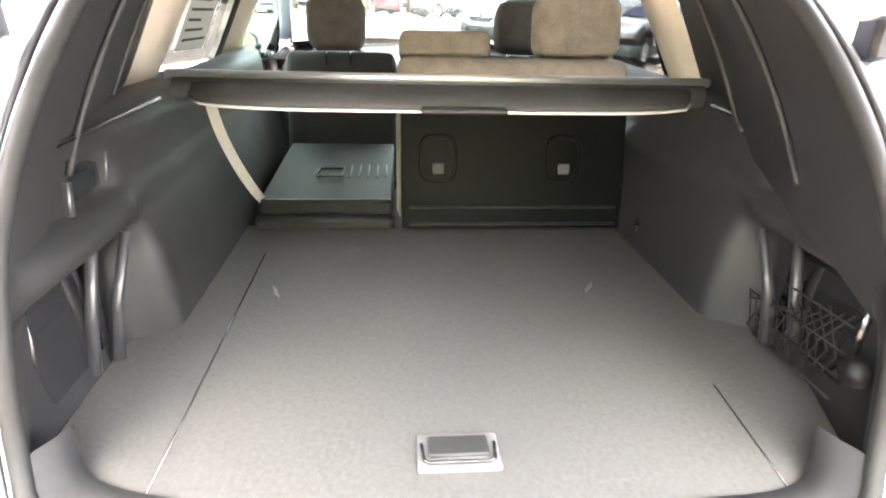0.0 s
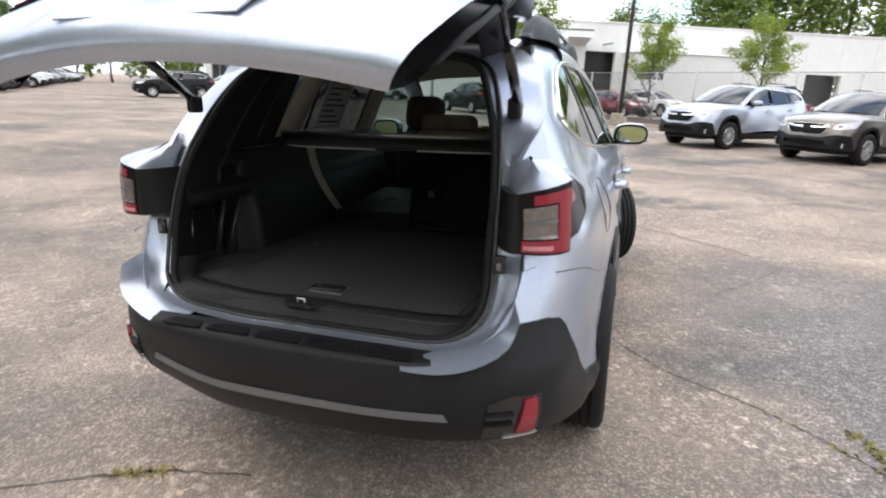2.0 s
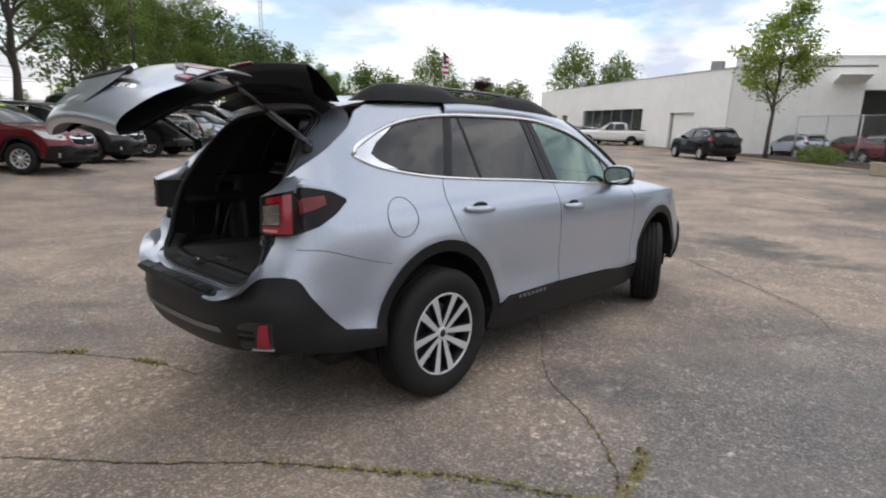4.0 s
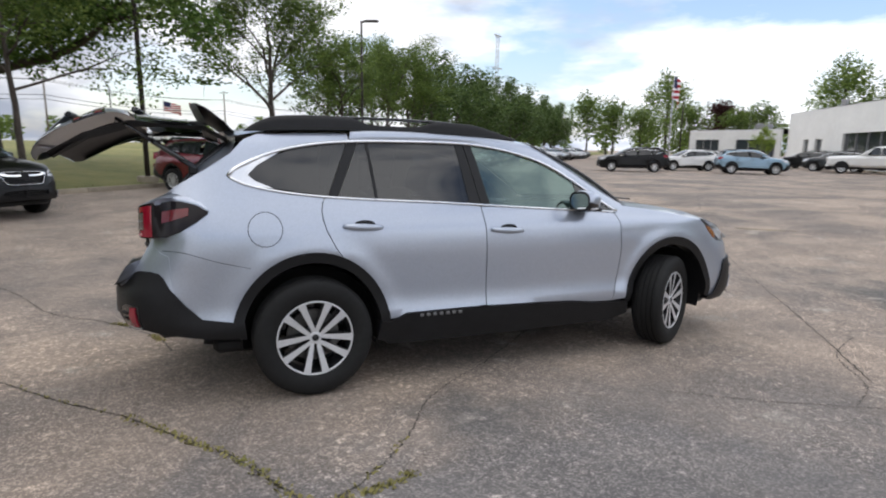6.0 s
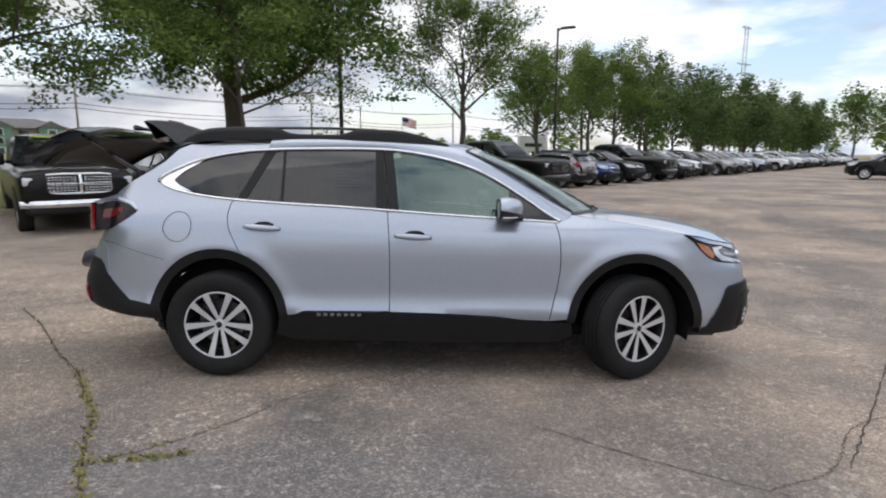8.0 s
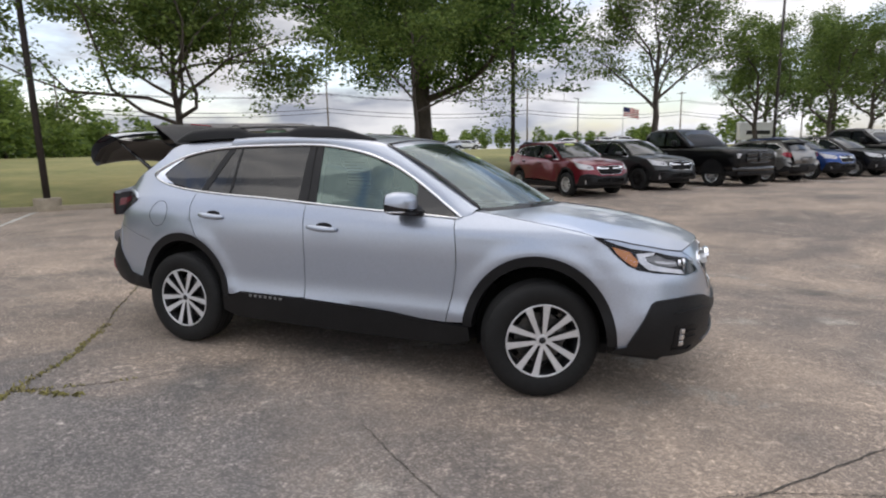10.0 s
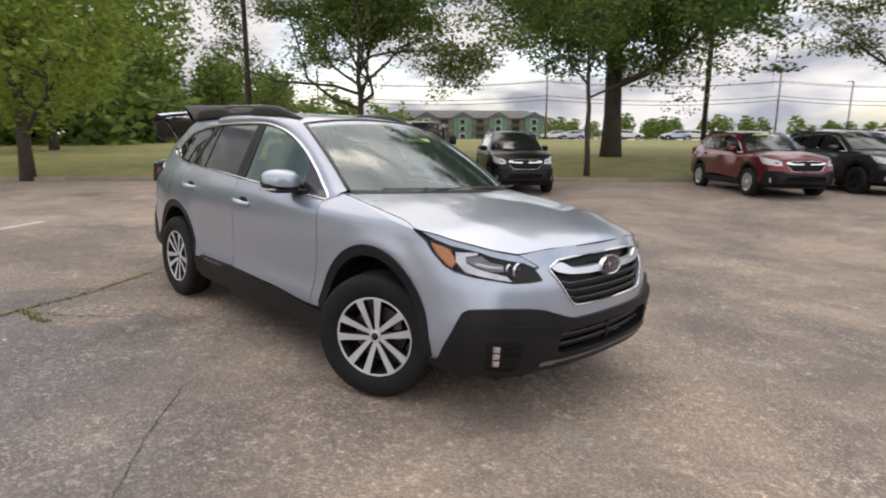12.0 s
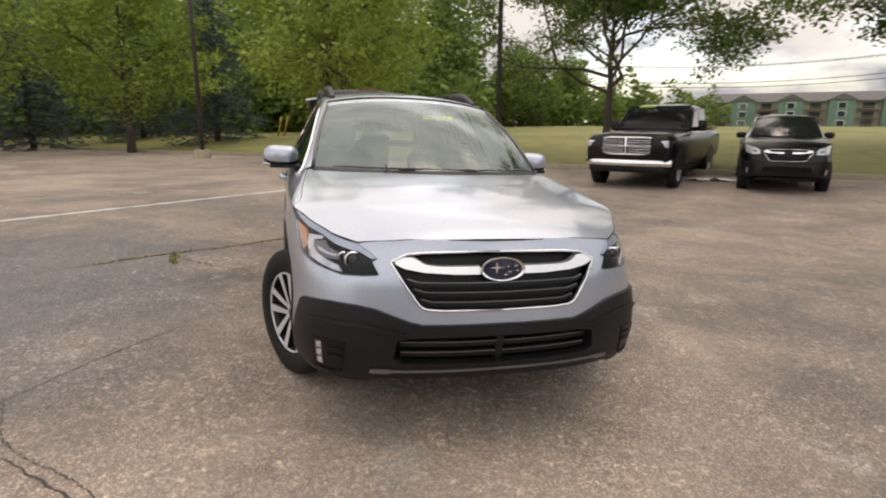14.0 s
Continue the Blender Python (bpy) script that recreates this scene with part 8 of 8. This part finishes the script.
def lamp_pole(x, y, h, r, arm_turn, label, base=True):
    root = thing("lamp_post", stand(Vector((x, y, 0.15)), arm_turn), label, "lamp post")
    bm = bmesh.new()
    sweep(bm, [(0, 0, 0), (0, 0, h * 0.5), (0, 0, h)], [r, r * 0.9, r * 0.8], 10)
    part("pole", bm, POLE, root)
    if base:
        bm = bmesh.new()
        lathe(bm, [(0.0, 0.28), (0.30, 0.28), (0.32, 0.25), (0.32, -0.1)], 20, "z")
        part("footing", bm, CONCRETE, root)
    bm = bmesh.new()
    box(bm, (0.55, 0, h - 0.02), (0.75, 0.30, 0.10), 0.03, None, 2)
    sweep(bm, [(0, 0, h - 0.1), (0.3, 0, h)], 0.05, 8)
    part("lamp_head", bm, POLE, root)
    return root


lamp_pole(-12.0, 5.9, 9.0, 0.085, 40, "dark brown steel lamp post on a concrete footing")
lamp_pole(-2.1, 16.9, 9.0, 0.085, -30, "dark brown steel lamp post beside the lawn")
lamp_pole(-18.6, -4.2, 8.5, 0.085, 80, "dark brown steel lamp post near the spruces")
lamp_pole(7.95, 26.8, 8.0, 0.07, -25, "dark lamp post with a flat lamp head")
lamp_pole(24.4, -0.4, 10.0, 0.09, 150, "dark brown lamp post in the mulch bed")
bm = bmesh.new()
box(bm, (0, 0, 0), (0.55, 0.55, 0.5), 0.03)
ft = part("pole_footing", bm, CONCRETE)
ft.matrix_world = stand(Vector((24.3, -0.3, 0.35)))
tagged(ft, "square tan concrete pole footing", "footing")


def utility_pole(x, y, h, turn, label):
    root = thing("utility_pole", stand(Vector((x, y, lawn_z(x, y) - 0.1)), turn), label, "utility pole", "utility poles along the road")
    bm = bmesh.new()
    sweep(bm, [(0, 0, 0), (0, 0, h)], [0.15, 0.10], 8)
    part("pole", bm, WOODPOLE, root)
    for z in (h - 0.4,):
        bm = bmesh.new()
        box(bm, (0, 0, z), (2.2, 0.10, 0.12), 0.01)
        part("crossarm", bm, WOODPOLE, root)
    return root


UP = [(-95, 22, 10.5), (-70, 46, 10.5), (-45, 70, 10.5), (-20, 94, 10.5), (5, 118, 10.5), (30, 142, 10.5)]
for x, y, h in UP:
    utility_pole(x, y, h, 46 + 90, "weathered wooden utility pole with crossarm")
for j, (dz, off) in enumerate(((-0.3, -1.0), (-0.3, 0.0), (-0.3, 1.0), (-2.4, 0.0), (-3.0, 0.1))):
    bm = bmesh.new()
    for (x0, y0, h0), (x1, y1, h1) in zip(UP, UP[1:]):
        pts = []
        for t in np.linspace(0, 1, 12):
            pts.append((x0 + (x1 - x0) * t + off * LN.x, y0 + (y1 - y0) * t + off * LN.y, h0 + dz - 1.0 * 4 * t * (1 - t) * 0.8))
        sweep(bm, pts, 0.022 if dz > -2 else 0.04, 5, False)
    tagged(part("overhead_cable", bm, WIRE), "black overhead cable strung between utility poles", "cable", "overhead cables")


def flag_material(name):
    """Red and white stripes with a dark blue corner."""
    m = bpy.data.materials.new(name)
    m.use_nodes = True
    t = m.node_tree
    p = t.nodes["Principled BSDF"]
    p.inputs["Roughness"].default_value = 0.8
    co = t.nodes.new("ShaderNodeTexCoord")
    sp = t.nodes.new("ShaderNodeSeparateXYZ")
    t.links.new(co.outputs["Generated"], sp.inputs[0])
    mu = t.nodes.new("ShaderNodeMath")
    mu.operation = "MULTIPLY"
    mu.inputs[1].default_value = 6.5
    t.links.new(sp.outputs[2], mu.inputs[0])
    fr = t.nodes.new("ShaderNodeMath")
    fr.operation = "FRACT"
    t.links.new(mu.outputs[0], fr.inputs[0])
    gt = t.nodes.new("ShaderNodeMath")
    gt.operation = "GREATER_THAN"
    gt.inputs[1].default_value = 0.5
    t.links.new(fr.outputs[0], gt.inputs[0])
    mx = t.nodes.new("ShaderNodeMix")
    mx.data_type = "RGBA"
    mx.inputs["A"].default_value, mx.inputs["B"].default_value = (0.45, 0.03, 0.04, 1), (0.75, 0.73, 0.72, 1)
    t.links.new(gt.outputs[0], mx.inputs["Factor"])
    t.links.new(mx.outputs["Result"], p.inputs["Base Color"])
    return m


FLAG = flag_material("striped_flag_cloth")
NAVY = mat("navy_flag_cloth", (0.02, 0.025, 0.09), 0.85, 0, 0.1, 20)


def flag_pole(x, y, h, size, turn, label, limp=0.75):
    root = thing("flagpole", stand(Vector((x, y, 0.1)), turn), label, "flagpole")
    bm = bmesh.new()
    sweep(bm, [(0, 0, 0), (0, 0, h)], [0.10, 0.05], 8)
    part("pole", bm, GALV, root)
    bm = bmesh.new()
    w, d = size
    rows = []
    for i in range(13):
        u = i / 12
        rows.append([(0.06 + u * w, 0.12 * w * math.sin(7 * u + 1.2 * v), h - 0.3 - v * d - limp * w * u ** 1.3) for v in np.linspace(0, 1, 9)])
    loft(bm, rows)
    fl = part("flag", bm, FLAG, root, "limp red and white striped flag with a navy corner")
    bm = bmesh.new()
    loft(bm, [[(p[0], p[1] + 0.012, p[2]) for p in r[:5]] for r in rows[:6]])
    loft(bm, [[(p[0], p[1] - 0.012, p[2]) for p in r[:5]] for r in rows[:6]])
    part("flag_corner", bm, NAVY, fl)
    return root


flag_pole(62.0, 58.0, 12.6, (2.2, 3.4), 20, "tall steel flagpole with a limp striped flag")
lamp_pole(61.0, 55.0, 8.5, 0.10, 0, "tall dark lamp post beyond the lane", False)
flag_pole(-6.0, 120.0, 9.8, (3.0, 1.9), 0, "flagpole beyond the lawn with a spread striped flag", 0.25)
lamp_pole(-14.0, 112.0, 11.0, 0.12, 200, "twin-armed lamp post across the road", False)

# lattice mast
root = thing("lattice_mast", stand(Vector((86, 154, 0)), 30), "tall grey lattice radio mast far beyond the trees", "mast")
for s in (-1, 1):
    bm = bmesh.new()
    sweep(bm, [(s * 0.9, 0, 0), (s * 0.7, 0, 36)], 0.16, 6)
    part("leg", bm, GALV, root)
bm = bmesh.new()
for k in range(24):
    z = 1.5 * k
    sweep(bm, [(-0.9, 0, z), (0.85, 0, z + 1.5)], 0.07, 4, False)
part("bracing", bm, GALV, root)
for z in (26.0, 35.5):
    bm = bmesh.new()
    box(bm, (0, 0, z), (6.0 if z < 30 else 4.0, 0.3, 0.3), 0.02)
    part("crossarm", bm, GALV, root)

# ---- workshop building ----
WALLW = mat("painted_metal_wall", (0.78, 0.78, 0.76), 0.7, 0, 0.06, 3, 0.2, 30)
WALLG = mat("pale_grey_block_wall", (0.68, 0.68, 0.66), 0.85, 0, 0.08, 4, 0.4, 40)
ROOFDARK = mat("roof_edge_metal", (0.30, 0.30, 0.30), 0.5, 0.5, 0.1, 20)
DOORDARK = mat("dark_doorway", (0.02, 0.02, 0.022), 0.3, 0, 0.1, 8)
SHOPGLASS = mat("dark_shop_glass", (0.03, 0.036, 0.042), 0.05, 0, coat=0.8)


def wall_run(parent, a, b, h, thick, material, holes=(), name="wall"):
    """A wall from a to b with openings (start, end, low, high) through it, as columns and lintels."""
    a, b = Vector(a), Vector(b)
    d = (b - a)
    L = d.length
    turn = math.atan2(d.y, d.x)
    place = Matrix.Translation(a) @ Matrix.Rotation(turn, 4, "Z")

    def piece(c, size):
        bm = bmesh.new()
        box(bm, c, size)
        o = part(name, bm, material, parent, smooth=False)
        o.matrix_basis = place
    x = 0.0
    for s, e, lo, hi in sorted(holes):
        if s > x:
            piece(((x + s) / 2, 0, h / 2), (s - x, thick, h))
        if hi < h:
            piece(((s + e) / 2, 0, (hi + h) / 2), (e - s, thick, h - hi))
        if lo > 0:
            piece(((s + e) / 2, 0, lo / 2), (e - s, thick, lo))
        x = e
    if x < L:
        piece(((x + L) / 2, 0, h / 2), (L - x, thick, h))


shop = thing("workshop_building", stand(Vector((0, 0, 0.05))), "long white metal workshop with dark garage doorways and low roof", "building")
C0, C1, C2 = Vector((38.5, 9.5, 0)), Vector((58.5, 37.5, 0)), Vector((53.2, -22.2, 0))
wall_run(shop, C0, C1, 5.6, 0.3, WALLW, [(3.5, 6.5, 0, 2.8), (10.5, 22.0, 0.2, 3.2), (26.0, 27.5, 0.6, 2.8), (29.0, 30.2, 0, 2.8)])
dd = (C1 - C0).normalized()
turn_f = math.degrees(math.atan2(dd.y, dd.x))
for s, e, lo, hi, m in ((3.5, 6.5, 0, 2.8, WALLW), (10.5, 22.0, 0.2, 3.2, SHOPGLASS), (26.0, 27.5, 0.6, 2.8, SHOPGLASS), (29.0, 30.2, 0, 2.8, SHOPGLASS)):
    bm = bmesh.new()
    box(bm, ((s + e) / 2, -0.12, (lo + hi) / 2), (e - s, 0.06, hi - lo))
    dw = part("window", bm, m, shop)
    dw.matrix_basis = Matrix.Translation(C0) @ Matrix.Rotation(radians(turn_f), 4, "Z")
    for k in range(int((e - s) // 1.9) + 1):
        bm = bmesh.new()
        box(bm, (s + 0.05 + k * (e - s - 0.1) / max(1, int((e - s) // 1.9)), -0.06, (lo + hi) / 2), (0.08, 0.10, hi - lo))
        fr = part("mullion", bm, ROOFDARK, shop)
        fr.matrix_basis = dw.matrix_basis
wall_run(shop, C0, C2, 6.2, 0.3, WALLW, [(7.3, 9.6, 0, 4.3), (25, 28, 0, 3.4)])
d2 = (C2 - C0).normalized()
turn_s = math.degrees(math.atan2(d2.y, d2.x))
SIDE = Matrix.Translation(C0) @ Matrix.Rotation(radians(turn_s), 4, "Z")
for s, e, hi in ((7.3, 9.6, 4.3), (25, 28, 3.4)):
    bm = bmesh.new()
    box(bm, ((s + e) / 2, 0.8, hi / 2), (e - s + 0.4, 0.1, hi))
    dw = part("doorway", bm, DOORDARK, shop)
    dw.matrix_basis = SIDE
for nm, c, size, m, tilt in (("awning", (6.4, -0.8, 4.9), (1.7, 1.5, 0.10), WALLW, -16), ("annex", (14.0, -1.2, 2.1), (7.6, 2.1, 4.2), WALLG, 0), ("annex_roof", (14.0, -1.2, 4.25), (7.8, 2.3, 0.10), WALLW, 0),
                             ("wall_unit", (18.6, -0.5, 5.4), (1.6, 0.8, 0.9), WALLW, 0), ("lamp_bracket", (8.6, -1.0, 4.75), (0.12, 1.7, 0.12), GALV, 0), ("annex_window", (11.6, -2.27, 2.9), (1.6, 0.05, 0.9), SHOPGLASS, 0)):
    bm = bmesh.new()
    box(bm, c, size, 0.02, Matrix.Rotation(radians(tilt), 4, "X") if tilt else None)
    o = part(nm, bm, m, shop, smooth=False)
    o.matrix_basis = SIDE
for k in range(12):
    bm = bmesh.new()
    box(bm, (1.5 + 2.9 * k, -0.156, 3.1), (0.03, 0.012, 6.2))
    o = part("panel_joint", bm, WALLG, shop, smooth=False)
    o.matrix_basis = SIDE
bm = bmesh.new()
box(bm, ((C2 - C0).length / 2, 0, 6.27), ((C2 - C0).length + 0.2, 0.42, 0.14), 0.02)
o = part("parapet_cap", bm, WALLG, shop)
o.matrix_basis = SIDE
bm = bmesh.new()
far_ = C1 + (C2 - C0)
vs = [C0 + Vector((-0.3, 0, 5.62)), C2 + Vector((0.3, 0, 5.62)), far_ + Vector((0.3, 0, 5.62)), C1 + Vector((0, 0.3, 5.62))]
ridge = [(vs[0] + vs[1]) / 2 + Vector((0, 0, 0.3)), (vs[3] + vs[2]) / 2 + Vector((0, 0, 0.3))]
q = [bm.verts.new(v) for v in vs + ridge]
bm.faces.new((q[0], q[4], q[5], q[3]))
bm.faces.new((q[4], q[1], q[2], q[5]))
bm.faces.new((q[0], q[1], q[4]))
bm.faces.new((q[3], q[5], q[2]))
bmesh.ops.solidify(bm, geom=bm.faces[:], thickness=0.15)
part("roof", bm, ROOFDARK, shop, smooth=False)
for t, w, h in ((0.16, 0.8, 1.1), (0.55, 0.6, 0.5), (0.85, 0.5, 1.2)):
    bm = bmesh.new()
    p = C0.lerp(C1, t) + Vector((2.2, -1.6, 6.1))
    box(bm, p, (w, w, h), 0.03)
    part("roof_vent", bm, ROOFDARK, shop)
# conduit at the garage corner
bm = bmesh.new()
sweep(bm, [(7.2, -0.25, 0), (7.2, -0.25, 2.4)], 0.06, 8)
pp = part("downpipe", bm, GALV, shop)
pp.matrix_basis = Matrix.Translation(C0) @ Matrix.Rotation(radians(turn_f), 4, "Z")

wing = thing("showroom_wing", stand(Vector((0, 0, 0.05))), "low pale grey showroom wing with dark glass front", "building")
E0, E1 = Vector((58.0, 38.0, 0)), Vector((56.5, 49.0, 0))
wall_run(wing, E0, E1, 4.0, 0.3, WALLG, [(0.6, 5.0, 0, 2.9), (7.2, 10.2, 0.3, 2.9)])
for s, e in ((0.6, 5.0), (7.2, 10.2)):
    bm = bmesh.new()
    box(bm, ((s + e) / 2, 0.1, 1.45), (e - s, 0.06, 2.9))
    o = part("shop_window", bm, SHOPGLASS, wing)
    o.matrix_basis = Matrix.Translation(E0) @ Matrix.Rotation(math.atan2((E1 - E0).y, (E1 - E0).x), 4, "Z")
    for k in range(4):
        bm = bmesh.new()
        box(bm, (s + (e - s) * k / 3, 0.16, 1.45), (0.08, 0.08, 2.9))
        fr = part("mullion", bm, ROOFDARK, wing)
        fr.matrix_basis = o.matrix_basis
wall_run(wing, E1, E1 + Vector((18, 6, 0)), 4.0, 0.3, WALLG)
bm = bmesh.new()
q = [bm.verts.new(v + Vector((0, 0, 4.02))) for v in (E0, E1, E1 + Vector((18, 6, 0)), E0 + Vector((18, 0, 0)))]
bm.faces.new(q)
bmesh.ops.solidify(bm, geom=bm.faces[:], thickness=0.2)
part("roof", bm, ROOFDARK, wing, smooth=False)
bm = bmesh.new()
box(bm, (63, 44, 4.5), (1.6, 1.2, 0.8), 0.05)
part("roof_unit", bm, ROOFDARK, wing)

# ---- wire fence ----
fence = thing("wire_fence", stand(lot(0, 0), 0), "galvanised chain-link fence with top rail and gate bracing", "fence")
fence.matrix_world = Matrix.Identity(4)
for k, u in enumerate(np.arange(0.0, 29.5, 2.4)):
    bm = bmesh.new()
    p = lot(u, 22.6)
    sweep(bm, [p, p + Vector((0, 0, 2.5))], 0.04, 8)
    part("post", bm, GALV, fence)
for z in (2.45, 0.15):
    bm = bmesh.new()
    sweep(bm, [lot(0, 22.6, z), lot(29, 22.6, z)], 0.024, 6)
    part("rail", bm, GALV, fence)
bm = bmesh.new()
for u0, u1 in ((16.8, 19.2), (19.2, 21.6), (21.6, 19.2)):
    sweep(bm, [lot(u0, 22.55, 0.2), lot(u1, 22.55, 2.4)], 0.02, 6)
part("brace", bm, GALV, fence)
bm = bmesh.new()
for k in np.arange(0.0, 29.0, 0.16):
    for s in (1, -1):
        a, b = (k, k + 1.8) if s > 0 else (k + 1.8, k)
        sweep(bm, [lot(a, 22.6, 0.15), lot(b, 22.6, 2.4)], 0.0035, 3, False)
o = part("wire_mesh", bm, GALV, fence)
o["kind"] = "stuff"

# ---- green apartment block across the road ----
GREENW = mat("green_sheathing", (0.13, 0.22, 0.165), 0.8, 0, 0.2, 2)
TANW = mat("tan_cladding", (0.30, 0.27, 0.22), 0.85, 0, 0.12, 3)
ROOFG = mat("grey_shingle_roof", (0.13, 0.125, 0.12), 0.95, 0, 0.2, 6)
apt = thing("apartment_block", stand(Vector((-80.6, 90.3, 1.3)), 46) @ Matrix.Diagonal((0.75, 1, 0.72, 1)), "three-storey green and tan apartment block with grey hipped roof", "building")
bm = bmesh.new()
box(bm, (0, 0, 3.3), (46, 12, 6.6))
part("wall", bm, TANW, apt, smooth=False)
for x in (-20, -11, -1, 9, 19):
    bm = bmesh.new()
    box(bm, (x, -6.4, 3.4), (5.0, 1.4, 6.8), 0.0)
    part("bay", bm, GREENW, apt, smooth=False)
    bm = bmesh.new()
    g_ = [bm.verts.new(v) for v in ((x - 2.9, -7.3, 6.8), (x + 2.9, -7.3, 6.8), (x, -7.3, 8.4), (x - 2.9, -3, 6.8), (x + 2.9, -3, 6.8), (x, -3, 8.4))]
    bm.faces.new((g_[0], g_[1], g_[2]))
    bm.faces.new((g_[0], g_[2], g_[5], g_[3]))
    bm.faces.new((g_[1], g_[4], g_[5], g_[2]))
    part("gable", bm, ROOFG, apt, smooth=False)
    for z in (1.4, 3.6, 5.6):
        bm = bmesh.new()
        box(bm, (x, -7.13, z), (1.5, 0.06, 1.2))
        wn = part("window", bm, SHOPGLASS, apt)
        bm = bmesh.new()
        for w_ in (-0.8, 0.8):
            box(bm, (x + w_, -7.15, z), (0.14, 0.1, 1.4))
        box(bm, (x, -7.15, z + 0.66), (1.7, 0.1, 0.14))
        part("window_frame", bm, WHITEP, wn)
for x in (-15.5, -6, 4, 14):
    for z in (1.3, 3.4, 5.5):
        bm = bmesh.new()
        box(bm, (x, -6.04, z), (2.2, 0.06, 1.3))
        part("window", bm, SHOPGLASS, apt)
        bm = bmesh.new()
        box(bm, (x, -6.6, z - 0.8), (3.6, 1.2, 0.12))
        box(bm, (x, -7.15, z - 0.3), (3.6, 0.05, 0.08))
        part("balcony", bm, TANW, apt)
bm = bmesh.new()
q = [bm.verts.new(v) for v in ((-23.8, -6.8, 6.6), (23.8, -6.8, 6.6), (23.8, 6.8, 6.6), (-23.8, 6.8, 6.6), (-18, 0, 9.2), (18, 0, 9.2))]
for f in ((0, 1, 5, 4), (1, 2, 5), (2, 3, 4, 5), (3, 0, 4)):
    bm.faces.new([q[i] for i in f])
part("roof", bm, ROOFG, apt, smooth=False)

# dealer sign beyond the row, plastic sheet on the ground, marker posts
sg_ = thing("roadside_sign", stand(lot(33.0, -20.0, 0.1), 46), "low white roadside sign on a grey frame", "sign")
bm = bmesh.new()
box(bm, (0, 0, 2.1), (3.4, 0.25, 1.1), 0.03)
part("board", bm, WHITEP, sg_)
bm = bmesh.new()
box(bm, (0, -0.14, 2.0), (2.2, 0.02, 0.25))
part("lettering_bar", bm, TRIM, sg_)
for x in (-1.4, 1.4):
    bm = bmesh.new()
    box(bm, (x, 0, 0.8), (0.15, 0.15, 1.6))
    part("leg", bm, ROOFDARK, sg_)
PLASTIC = mat("crumpled_clear_plastic", (0.62, 0.62, 0.60), 0.25, 0, 0.3, 12, 0.8, 20)
bm = bmesh.new()
r = np.random.RandomState(4)
loft(bm, [[(x, y, 0.02 + 0.10 * abs(noise.noise(Vector((x * 5, y * 7, 3))))) for y in np.linspace(-0.25, 0.25, 9) + 0.1 * math.sin(4 * x)] for x in np.linspace(-0.9, 0.9, 30)])
pl = part("plastic_sheet", bm, PLASTIC)
pl.matrix_world = stand(lot(2.55, -11.0, 0.0), 46)
tagged(pl, "crumpled clear plastic sheet lying beside the kerb", "plastic sheet")
YEL = mat("yellow_marker_plastic", (0.55, 0.38, 0.04), 0.6, 0, 0.1, 20)
for dx, tl in ((0.0, 12), (0.35, 14)):
    mp_ = thing("marker_post", stand(Vector((-31.0 + dx, -1.5 + dx, lawn_z(-31.0 + dx, -1.5 + dx) - 0.05)), 90) @ Matrix.Rotation(radians(tl), 4, "Y"), "leaning yellow marker post on the lawn", "marker post", "marker posts")
    bm = bmesh.new()
    sweep(bm, [(0, 0, 0), (0, 0, 1.3)], 0.045, 8)
    part("post", bm, YEL, mp_)
